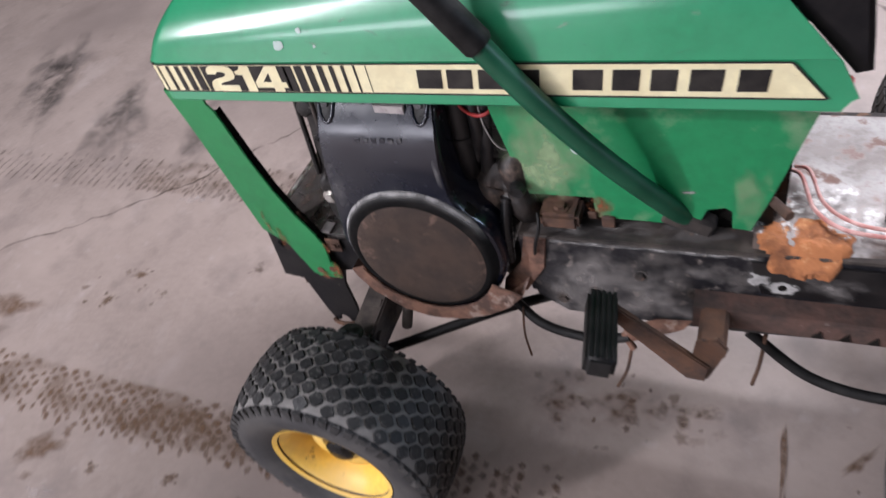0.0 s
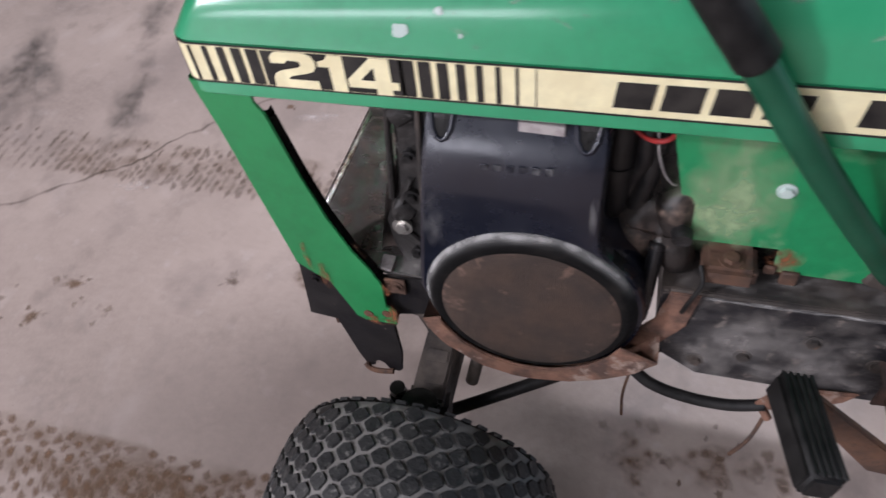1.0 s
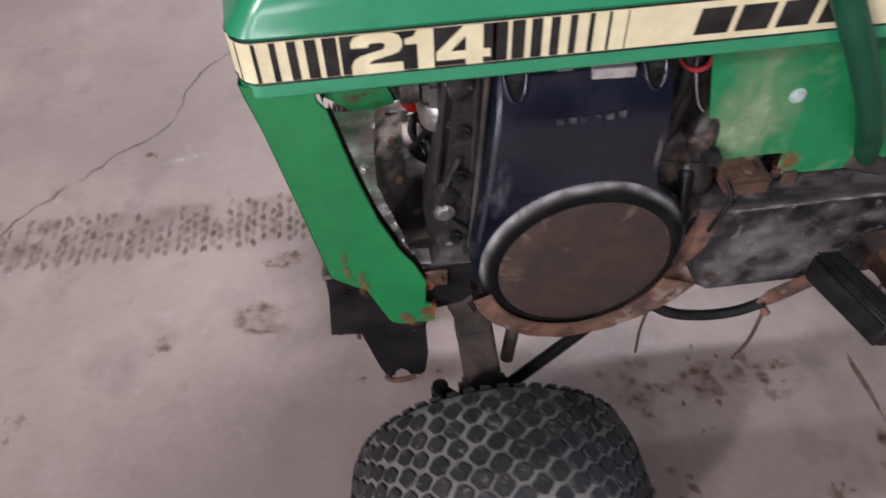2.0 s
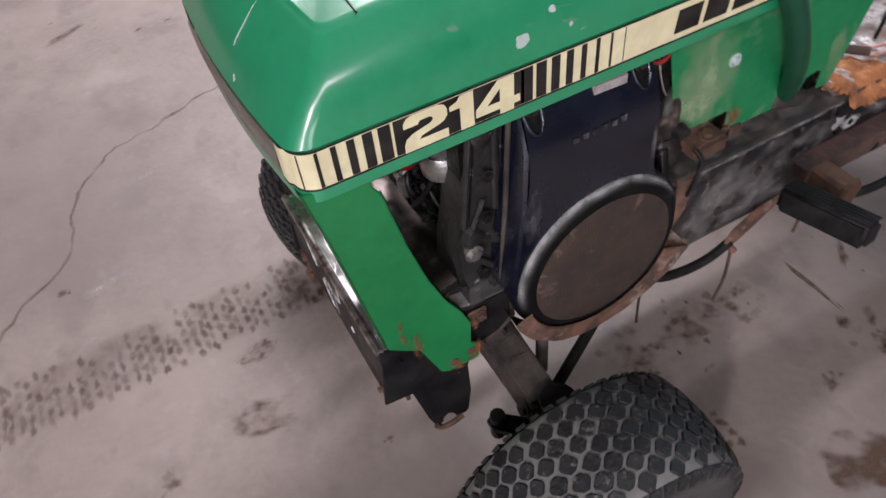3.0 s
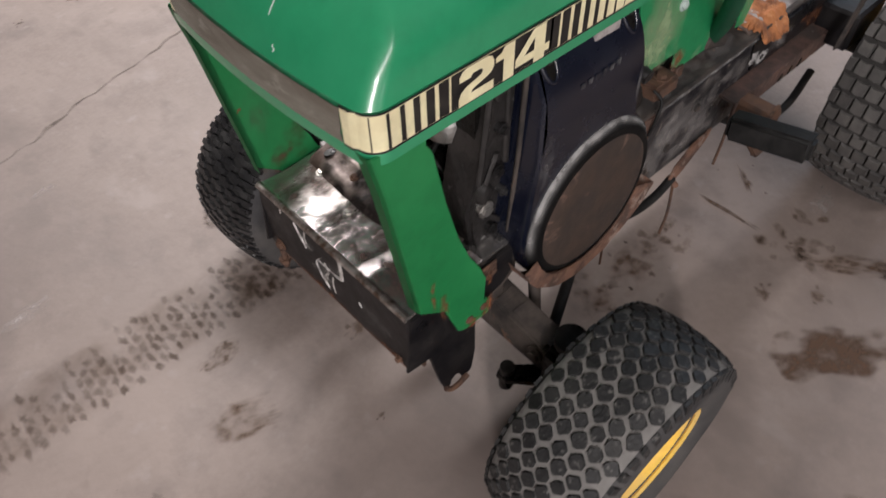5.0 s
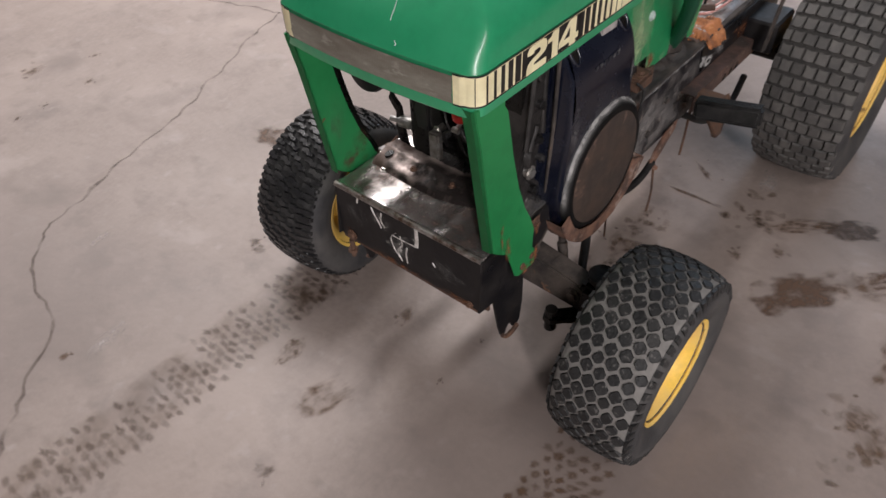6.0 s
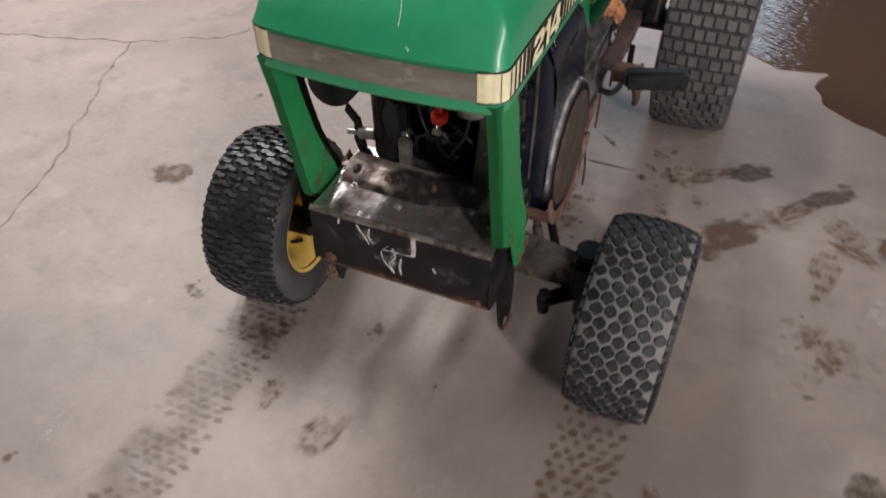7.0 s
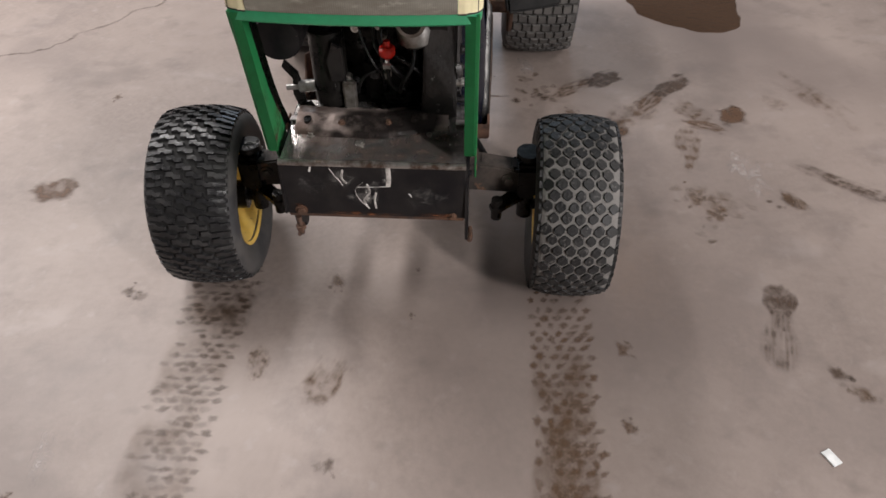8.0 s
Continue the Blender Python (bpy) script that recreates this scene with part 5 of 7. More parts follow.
    # pale patches: bare metal and primer, with the deck's glare painted in
    for cx, cy, w, h, s in ((0.740, -0.065, 0.050, 0.045, 1.0), (0.815, -0.115, 0.055, 0.035, 2.0), (0.715, -0.115, 0.020, 0.030, 3.0), (0.90, -0.06, 0.05, 0.05, 4.0)):
        patch("bare_and_glare_patch", BARE, (cx, cy, 0.4895 + 0.0003 * s), (w, 0, 0), (0, h, 0), lambda u, v, s=s: 1.2 * blob_field(s * 2.2, 0.6, 0.5, (0, 0), 0.3)(u, v), deck, "bright bare metal and painted glare", 28, 20)
    for cx, cy, w, h, s in ((0.795, -0.085, 0.060, 0.040, 1.4), (0.845, -0.125, 0.050, 0.030, 2.3), (0.775, -0.045, 0.030, 0.030, 3.1), (0.672, -0.125, 0.016, 0.020, 4.4)):
        patch("white_flake_glare", WHITE_FLAKE_GLARE, (cx, cy, 0.4908 + 0.0003 * s), (w, 0, 0), (0, h, 0), lambda u, v, s=s: 1.1 * blob_field(s * 3.7, 0.8, 0.6, (4, 3), 0.5)(u, v), deck, "white flaking primer and painted glare", 34, 26)
    # grey upright bracket with a slot
    bm = bmesh.new()
    m = Matrix.Rotation(radians(-32), 4, "Y")
    for c, s in (((-0.028, 0, 0.0), (0.014, 0.004, 0.20)), ((0.028, 0, 0.0), (0.014, 0.004, 0.20)), ((0, 0, 0.075), (0.07, 0.004, 0.05)), ((0, 0, -0.055), (0.07, 0.004, 0.09))):
        box(bm, Vector((0.905, -0.105, 0.575)) + m @ Vector(c), s, m, 0.001)
    br = part("slotted_bracket", bm, GREYPAINT, tractor, "grey slotted sheet bracket", 30)
    bm = bmesh.new()
    prism(bm, [(0.89, 0.486), (0.96, 0.486), (0.99, 0.56), (0.97, 0.62), (0.93, 0.60)], "y", -0.06, -0.055, 0.001)
    part("inner_plate", bm, GREYPAINT, br, "", 30)
    # dash cowl behind the hood
    bm = bmesh.new()
    sect = []
    for x, z in ((0.690, 0.845), (0.752, 0.770), (0.768, 0.774), (0.762, 0.82), (0.735, 0.985), (0.640, 0.985)):
        sect.append((x, z))
    prism(bm, sect, "y", -0.175, 0.175, 0.006)
    dash = part("dash_cowl", bm, BLACK, tractor, "black dash cowl behind the hood", 30)
    bm = bmesh.new()
    tube(bm, [(0.762, -0.178, 0.868), (0.84, -0.178, 0.868)], 0.006, 10)
    part("dash_rod", bm, STEEL, dash, "short bright steel rod", 60)
    bm = bmesh.new()
    box(bm, (0.745, -0.150, 0.742), (0.018, 0.012, 0.022), bevel=0.003)
    part("reflector", bm, RED, dash, "small red reflector", 40)
    # fender stay beside the rear wheel
    bm = bmesh.new()
    prism(bm, [(0.86, 0.40), (0.885, 0.395), (1.02, 0.74), (1.0, 0.75)], "y", -0.245, -0.241, 0.001)
    part("fender_stay", bm, FRAME_DIRTY, tractor, "bare flat steel fender stay", 30)
    bm = bmesh.new()
    box(bm, (0.99, -0.205, 0.40), (0.12, 0.08, 0.08), bevel=0.006)
    part("rear_bracket", bm, BLACK, tractor, "dark greasy rear bracket")


make_deck()


def make_pedal():
    m = Matrix.Rotation(radians(10), 4, "Z") @ Matrix.Rotation(radians(-5.5), 4, "X") @ Matrix.Rotation(radians(14), 4, "Y")
    at = Vector((0.491, -0.313, 0.450))
    bm = bmesh.new()
    box(bm, at, (0.042, 0.132, 0.040), m, 0.007, 3)
    pad = part("foot_pedal", bm, HOSE, tractor, "black ribbed rubber foot pedal on a rusty arm", 40)
    for i in range(5):
        bm = bmesh.new()
        box(bm, at + m @ Vector((-0.0155 + 0.0078 * i, 0, 0.0205)), (0.0056, 0.126, 0.0022), m, 0.001)
        part("rib", bm, HOSE, pad, "", 40)
    bm = bmesh.new()
    prism(bm, [(0.474, 0.450), (0.498, 0.460), (0.632, 0.340), (0.626, 0.306), (0.600, 0.308)], "y", -0.270, -0.260, 0.002)
    prism(bm, [(0.600, 0.308), (0.630, 0.304), (0.655, 0.380), (0.640, 0.402), (0.612, 0.392)], "y", -0.264, -0.256, 0.002)
    box(bm, (0.632, -0.228, 0.372), (0.040, 0.070, 0.040), bevel=0.006)
    part("pedal_arm", bm, RUST, pad, "rusty bent steel pedal arm", 30)


make_pedal()


def make_lever():
    path = curve_points([(0.604, -0.112, 0.490), (0.577, -0.132, 0.512), (0.543, -0.160, 0.568), (0.492, -0.190, 0.647), (0.444, -0.208, 0.718), (0.404, -0.217, 0.776),
                         (0.352, -0.222, 0.852)], 8)
    bm = bmesh.new()
    tube(bm, path, 0.0150, 14)
    lever = part("lift_lever", bm, GREEN_TUBE, tractor, "green bent-tube lift lever with a black grip", 60)
    bm = bmesh.new()
    a, b = Vector((0.362, -0.222, 0.840)), Vector((0.262, -0.226, 0.978))
    way = (b - a).normalized()
    pts = [a, a + way * 0.004, b - way * 0.012, b]
    tube(bm, pts, [0.0170, 0.0195, 0.0185, 0.013], 18)
    part("grip", bm, HOSE, lever, "black rubber hand grip", 40)
    bm = bmesh.new()
    box(bm, (0.585, -0.128, 0.500), (0.075, 0.028, 0.030), Matrix.Rotation(radians(20), 4, "Y"), 0.005)
    part("lever_clevis", bm, FRAME_DIRTY, lever, "rusty lever clevis", 40)


make_lever()


# ---- engine ----
def make_engine():
    cx, cz = 0.181, 0.450
    # shroud: an outline that narrows upward from the fan ring, rounded at its top
    out = []
    for i in range(41):
        a = radians(205 + (392 - 205) * i / 40)
        out.append((cx + 0.138 * math.cos(a), cz + 0.140 * math.sin(a)))
    out += [(0.276, 0.548), (0.262, 0.566), (0.258, 0.585), (0.257, 0.64), (0.258, 0.70), (0.255, 0.738), (0.244, 0.752),
            (0.090, 0.757), (0.074, 0.748), (0.067, 0.730), (0.062, 0.68), (0.053, 0.60), (0.042, 0.51), (0.037, 0.46)]
    bm = bmesh.new()

    def face(z):
        """How far out the shroud's front stands at the height z: full over the fan, rolled back at the top."""
        return (-0.186 if z < 0.66 else -0.186 + 0.040 * ((z - 0.66) / 0.10) ** 2) - 0.016 * max(0.0, min(1.0, (0.73 - z) / 0.09))

    front = [face(z) for x, z in out]
    rings = []
    for k, (inset, dy) in enumerate(((0.0, 0.100), (0.0, 0.012), (0.004, 0.003), (0.012, 0.0))):
        ring = []
        for (x, z), fy in zip(out, front):
            ring.append(bm.verts.new((x + (cx - x) * inset * 5, fy + dy, z + (0.56 - z) * inset * 3)))
        rings.append(ring)
    n = len(out)
    for a, b in zip(rings, rings[1:]):
        for i in range(n):
            bm.faces.new((a[i], a[(i + 1) % n], b[(i + 1) % n], b[i]))
    # the front skin, in rows that follow the roll at the top
    rim_line = [(v.co.x, v.co.z) for v in rings[-1]]
    z0, z1 = min(z for x, z in rim_line) + 0.0004, max(z for x, z in rim_line) - 0.0004
    rows = []
    for k in range(49):
        z = z0 + (z1 - z0) * k / 48
        cut = [xa + (xb - xa) * (z - za) / (zb - za) for (xa, za), (xb, zb) in zip(rim_line, rim_line[1:] + rim_line[:1]) if (za - z) * (zb - z) < 0]
        lo, hi = min(cut) - 0.0006, max(cut) + 0.0006
        rows.append([bm.verts.new((lo + (hi - lo) * q / 12, face(z) - 0.0004 * (0 < q < 12), z)) for q in range(13)])
    for a, b in zip(rows, rows[1:]):
        for q in range(12):
            bm.faces.new((a[q], a[q + 1], b[q + 1], b[q]))
    shroud = part("fan_shroud", bm, SHROUD, tractor, "dark navy enamel engine fan shroud", 40)
    # bolt pockets near the top corners
    for bx in (0.086, 0.235):
        def skin(z, off):
            return face(z) - off
        bm = bmesh.new()
        path = [(bx - 0.013, 0.752), (bx - 0.0125, 0.725), (bx - 0.010, 0.708), (bx - 0.005, 0.699), (bx, 0.697), (bx + 0.005, 0.699), (bx + 0.010, 0.708), (bx + 0.0125, 0.725), (bx + 0.013, 0.752)]
        tube(bm, [(x, skin(z, 0.0005), z) for x, z in path], 0.0032, 8)
        rimmed = part("bolt_pocket", bm, SHROUD, shroud, "", 60)
        bm = bmesh.new()
        rows = [[bm.verts.new((bx + s * w, skin(z, 0.0012), z)) for s in (-1, 0, 1)] for z, w in ((0.699, 0.004), (0.706, 0.008), (0.722, 0.0105), (0.738, 0.0115), (0.750, 0.012))]
        for a, b in zip(rows, rows[1:]):
            for k in range(2):
                bm.faces.new((a[k], a[k + 1], b[k + 1], b[k]))
        part("pocket_floor", bm, GREASE, rimmed, "", 60)
        bm = bmesh.new()
        bolt(bm, (bx, skin(0.722, 0.001), 0.722), (0, -1, 0.3), 0.006, 0.004)
        part("shroud_bolt", bm, CAST, shroud)
    bm = bmesh.new()
    prism(bm, [(0.166, 0.712), (0.212, 0.710), (0.212, 0.722), (0.166, 0.724)], "y", -0.1806, -0.1725, 0.0006)
    part("rating_label", bm, PALE, shroud, "worn pale rectangular label", 0)
    bm = bmesh.new()
    box(bm, (0.138, -0.1725, 0.727), (0.018, 0.004, 0.012), bevel=0.001)
    part("small_tag", bm, GREYPAINT, shroud, "small grey tag", 30)
    for i in range(6):
        bm = bmesh.new()
        box(bm, (0.132 + 0.0135 * i, face(0.672) - 0.0002, 0.672 + 0.0006 * i), (0.0082, 0.0014, 0.010), bevel=0.0003)
        part("embossed_mark", bm, WORN_MARK, shroud, "", 30)
    # ring and screen
    bm = bmesh.new()
    prof = [(0.085, -0.2105), (0.1000, -0.2112), (0.1140, -0.2128), (0.1195, -0.2132), (0.1222, -0.2118), (0.1268, -0.2075), (0.1312, -0.2025), (0.1345, -0.1965), (0.1358, -0.180)]
    lathe(bm, prof, 72)
    ring = part("fan_ring", bm, material("dust_topped_black_ring", (0.006, 0.0058, 0.006), 0.62, second=(0.022, 0.019, 0.017), scale=22, lo=0.5, hi=0.7, bump=0.25, spec=0.12, rough2=0.85), shroud,
                "black rolled ring with pale dust on top", 60)
    ring.location = (0.180, 0, 0.4535)
    def rim(u, v):
        a = radians(108 + 92 * u)
        k = (v + 1) / 2 * 3
        steps = [(0.1216, -0.2130), (0.1274, -0.2082), (0.1320, -0.2032), (0.1354, -0.1970)]
        i = min(2, int(k))
        (r0, y0), (r1, y1) = steps[i], steps[i + 1]
        r, y = r0 + (r1 - r0) * (k - i), y0 + (y1 - y0) * (k - i)
        return Vector((0.180 + r * math.cos(a), y, 0.4535 + r * math.sin(a)))
    patch("dust_line", CAKED_DUST, (0, 0, 0), (1, 0, 0), (0, 0, 1),
          lambda u, v: 1.05 * (1 - abs(u) ** 3) * math.exp(-((v - 0.05 + 0.35 * noise.noise(Vector((u * 4, 0, 8)))) / 0.50) ** 2) * (0.75 + 0.7 * noise.noise(Vector((u * 7, v, 3)))), shroud, "pale caked dust along the ring", 72, 12, rim)
    for bx, bz, w, h, s in ((0.070, 0.585, 0.018, 0.050, 1), (0.248, 0.620, 0.006, 0.040, 2)):
        patch("dust_film", CAKED_DUST, (bx, -0.2030 - 0.0001 * s, bz), (w, 0, 0), (0, 0, h), lambda u, v, s=s: 0.35 * blob_field(s * 4.1, 0.5, 0.9, (6, 3), 0.5)(u, v), shroud, "thin dust", 24, 20)
    bm = bmesh.new()
    lathe(bm, [(0.0, -0.2175), (0.03, -0.2175), (0.034, -0.2170), (0.075, -0.2165), (0.104, -0.2155), (0.1115, -0.2125)], 64)
    sc = part("fan_screen", bm, SCREEN, shroud, "rusty brown round fan screen", 60)
    sc.location = (0.1815, 0, 0.4500)

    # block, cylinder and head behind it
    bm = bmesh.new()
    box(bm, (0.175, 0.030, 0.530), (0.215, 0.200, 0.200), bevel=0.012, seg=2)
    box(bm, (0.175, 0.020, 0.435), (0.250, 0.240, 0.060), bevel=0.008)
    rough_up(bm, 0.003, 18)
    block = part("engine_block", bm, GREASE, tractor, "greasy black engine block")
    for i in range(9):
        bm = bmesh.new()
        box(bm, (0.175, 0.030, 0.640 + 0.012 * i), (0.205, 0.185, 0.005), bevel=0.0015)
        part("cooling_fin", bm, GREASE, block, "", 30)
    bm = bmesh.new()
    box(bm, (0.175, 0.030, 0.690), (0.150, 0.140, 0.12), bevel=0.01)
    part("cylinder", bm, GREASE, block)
    # clutter behind the shroud, beside the panel
    bm = bmesh.new()
    box(bm, (0.318, -0.095, 0.640), (0.050, 0.07, 0.11), bevel=0.012, seg=2)
    box(bm, (0.330, -0.10, 0.520), (0.050, 0.06, 0.10), Matrix.Rotation(radians(20), 4, "Y"), 0.014, 2)
    rough_up(bm, 0.005, 26)
    part("valve_cover", bm, GREASE, block, "grimy dark cover", 50)
    bm = bmesh.new()
    bmesh.ops.create_icosphere(bm, subdivisions=3, radius=1.0)
    for v in bm.verts:
        v.co = Vector((0.337 + 0.024 * v.co.x, -0.126 + 0.026 * v.co.y, 0.572 + 0.042 * v.co.z))
    tube(bm, curve_points([(0.337, -0.13, 0.545), (0.342, -0.135, 0.515), (0.352, -0.130, 0.490), (0.365, -0.12, 0.475)], 6), [0.020] * 12 + [0.016] * 7, 14)
    rough_up(bm, 0.005, 34)
    rough_up(bm, 0.002, 90)
    part("oil_filler", bm, CASTING, block, "rust-stained cast oil filler elbow", 60)
    bm = bmesh.new()
    tube(bm, curve_points([(0.322, -0.146, 0.535), (0.318, -0.160, 0.490), (0.316, -0.166, 0.450), (0.314, -0.166, 0.415)], 6), 0.010, 12)
    part("drain_tube", bm, BLACK_GLOSS, block, "oily black drain tube", 60)
    bm = bmesh.new()
    tube(bm, curve_points([(0.280, -0.120, 0.738), (0.290, -0.128, 0.700), (0.292, -0.130, 0.660), (0.285, -0.125, 0.620), (0.275, -0.12, 0.585)], 6), 0.011, 12)
    rough_up(bm, 0.002, 50)
    part("breather_tube", bm, BLACK_GLOSS, block, "oily black breather tube", 60)
    # plain near-black sheet behind the clutter
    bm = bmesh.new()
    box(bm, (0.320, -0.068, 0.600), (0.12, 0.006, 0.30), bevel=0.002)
    part("back_sheet", bm, GREASE, block, "near-black sheet behind the clutter in the gap", 30)
    bm = bmesh.new()
    tube(bm, [(0.345, -0.148, 0.560), (0.345, -0.162, 0.558)], [0.013, 0.011], 14)
    rough_up(bm, 0.002, 60)
    part("ignition_part", bm, CAST, block, "grimy round ignition part", 50)
    bm = bmesh.new()
    tube(bm, curve_points([(0.262, -0.132, 0.735), (0.276, -0.140, 0.700), (0.296, -0.140, 0.682), (0.316, -0.136, 0.684), (0.330, -0.115, 0.700)], 8), 0.0030, 8)
    part("wire", bm, material("red_insulated_wire", (0.42, 0.035, 0.03), 0.4, second=(0.30, 0.03, 0.03), scale=40, bump=0.02), block, "red wire", 60)
    bm = bmesh.new()
    tube(bm, curve_points([(0.300, -0.132, 0.700), (0.306, -0.137, 0.662), (0.316, -0.137, 0.632), (0.328, -0.132, 0.615), (0.336, -0.115, 0.606)], 8), 0.0013, 8)
    part("cable", bm, PALE, block, "thin pale cable", 60)
    # oily cylinder, dipstick tube and dusty intake elbow in the gap beside the panel
    bm = bmesh.new()
    tube(bm, [(0.262, -0.128, 0.560), (0.263, -0.128, 0.575), (0.266, -0.128, 0.700), (0.266, -0.128, 0.735)], [0.013, 0.018, 0.018, 0.014], 18)
    tube(bm, [(0.2635, -0.128, 0.628), (0.264, -0.128, 0.640)], 0.0205, 18)
    part("ignition_coil", bm, BLACK_GLOSS, block, "oily black ignition coil", 50)
    bm = bmesh.new()
    tube(bm, curve_points([(0.306, -0.112, 0.725), (0.304, -0.120, 0.670), (0.300, -0.124, 0.620), (0.290, -0.120, 0.560)], 6), [0.015] * 8 + [0.012] * 11, 16)
    part("dipstick_tube", bm, BLACK_GLOSS, block, "oily black dipstick tube", 50)
    bm = bmesh.new()
    bmesh.ops.create_icosphere(bm, subdivisions=4, radius=1.0)
    for v in bm.verts:
        k = 1 + 0.22 * noise.noise(v.co * 2.1 + Vector((3, 0, 1))) + 0.07 * noise.noise(v.co * 6)
        v.co = Vector((0.306 + 0.046 * k * v.co.x, -0.108 + 0.036 * k * v.co.y, 0.532 + 0.058 * k * v.co.z))
    tube(bm, curve_points([(0.300, -0.118, 0.545), (0.286, -0.126, 0.500), (0.290, -0.126, 0.450), (0.300, -0.124, 0.400), (0.302, -0.120, 0.350)], 6), [0.030] * 8 + [0.022] * 17, 16)
    rough_up(bm, 0.004, 40)
    elbow = part("intake_elbow", bm, CASTING, block, "dusty rust-stained cast intake elbow", 60)
    for ex, ez, w, h, k in ((0.300, 0.560, 0.030, 0.030, 1), (0.325, 0.520, 0.024, 0.034, 2), (0.290, 0.500, 0.020, 0.030, 3)):
        patch("dried_mud", CAKED_DUST if k == 2 else GRIME, (0, 0, 0), (1, 0, 0), (0, 0, 1), lambda u, v, k=k: 0.9 * blob_field(k * 5.1, 0.5, 0.8, (3, 3), 0.4)(u, v), elbow, "pale caked dust", 22, 22,
              lambda u, v, ex=ex, ez=ez, w=w, h=h: Vector((ex + w * u, -0.1505 + 0.016 * (u * u + v * v), ez + h * v)))
    bm = bmesh.new()
    tube(bm, curve_points([(0.372, -0.160, 0.520), (0.376, -0.176, 0.505), (0.368, -0.178, 0.475), (0.362, -0.175, 0.445)], 8), 0.0028, 8)
    part("cable", bm, HOSE, block, "thin dark cable", 60)
    # gear cover with bolts ahead of the shroud
    bm = bmesh.new()
    prism(bm, [(0.016, 0.402), (0.044, 0.40), (0.052, 0.47), (0.060, 0.58), (0.066, 0.70), (0.064, 0.745), (0.024, 0.745), (0.018, 0.66), (0.006, 0.57), (-0.012, 0.515),
                (-0.012, 0.470), (0.0, 0.425)], "y", -0.150, -0.085, 0.006)
    for rx, rz, r in ((0.034, 0.70, 0.015), (0.016, 0.540, 0.015)):
        tube(bm, [(rx, -0.148, rz), (rx, -0.157, rz), (rx, -0.159, rz)], [r * 1.2, r, r * 0.8], 14)
    for (x0, z0), (x1, z1) in (((0.020, 0.74), (0.004, 0.56)), ((0.050, 0.72), (0.044, 0.58)), ((0.010, 0.50), (0.046, 0.47)), ((0.004, 0.53), (0.030, 0.60))):
        tube(bm, [(x0, -0.151, z0), (x1, -0.151, z1)], 0.0045, 8)
    rough_up(bm, 0.006, 34)
    rough_up(bm, 0.003, 90)
    gear = part("gear_cover", bm, GEAR, tractor, "dirty cast gear cover with bright bolts", 45)
    for bx, bz, r in ((0.010, 0.518, 0.009), (0.030, 0.575, 0.007), (0.024, 0.47, 0.006), (0.044, 0.53, 0.006), (0.040, 0.44, 0.006), (0.034, 0.64, 0.006)):
        bm = bmesh.new()
        tube(bm, [(bx, -0.147, bz), (bx, -0.158, bz)], r * 1.15, 14)
        bolt(bm, (bx, -0.157, bz), (0, -1, 0), r, 0.005)
        part("cover_bolt", bm, STEEL if r > 0.0085 else CAST, gear, "", 40)
    bm = bmesh.new()
    tube(bm, [(0.060, -0.168, 0.752), (0.050, -0.172, 0.60), (0.040, -0.172, 0.465)], 0.0035, 8)
    part("throttle_rod", bm, FRAME_DIRTY, tractor, "long thin throttle rod", 60)
    # carburettor
    bm = bmesh.new()
    tube(bm, [(0.022, -0.070, 0.588), (0.022, -0.070, 0.596), (0.022, -0.070, 0.622), (0.022, -0.070, 0.630)], [0.020, 0.030, 0.033, 0.028], 24)
    box(bm, (0.026, -0.070, 0.650), (0.060, 0.060, 0.040), bevel=0.008, seg=2)
    carb = part("carburettor", bm, ALU, tractor, "dull grey carburettor with a round bowl", 40)
    bm = bmesh.new()
    tube(bm, [(-0.008, -0.070, 0.655), (-0.030, -0.070, 0.655)], 0.026, 24)
    part("intake_throat", bm, ALU, carb, "", 40)
    bm = bmesh.new()
    tube(bm, [(-0.0305, -0.070, 0.655), (-0.032, -0.070, 0.655)], 0.019, 20)
    part("choke_plate", bm, GREASE, carb, "", 40)
    # fuel filter with a red cap
    bm = bmesh.new()
    tube(bm, [(-0.011, -0.023, 0.581), (-0.011, -0.023, 0.585), (-0.011, -0.023, 0.597), (-0.011, -0.023, 0.601)], [0.011, 0.0145, 0.0155, 0.012], 16)
    tube(bm, [(-0.011, -0.023, 0.601), (-0.011, -0.023, 0.612)], 0.006, 12)
    cap = part("fuel_filter", bm, RED, tractor, "bright red fuel filter", 40)
    bm = bmesh.new()
    tube(bm, [(-0.024, -0.030, 0.568), (-0.024, -0.016, 0.568)], 0.0055, 8)
    tube(bm, [(-0.024, -0.023, 0.568), (-0.011, -0.023, 0.576)], 0.004, 8)
    part("filter_clip", bm, STEEL, cap, "", 40)
    bm = bmesh.new()
    tube(bm, curve_points([(-0.011, -0.023, 0.572), (-0.012, -0.024, 0.535), (-0.006, -0.034, 0.510), (0.01, -0.05, 0.50)], 8), 0.004, 8)
    part("fuel_line", bm, HOSE, cap, "", 60)
    # things across the engine's face, seen under the hood's nose
    bm = bmesh.new()
    tube(bm, [(0.040, 0.098, 0.455), (0.040, 0.098, 0.610)], 0.034, 22)
    tube(bm, [(0.040, 0.098, 0.610), (0.040, 0.098, 0.640)], 0.012, 12)
    tube(bm, [(0.040, 0.098, 0.440), (0.040, 0.098, 0.456)], 0.022, 16)
    part("starter_motor", bm, GREASE, tractor, "greasy black starter motor", 40)
    bm = bmesh.new()
    box(bm, (0.012, 0.058, 0.482), (0.016, 0.026, 0.062), bevel=0.004, seg=2)
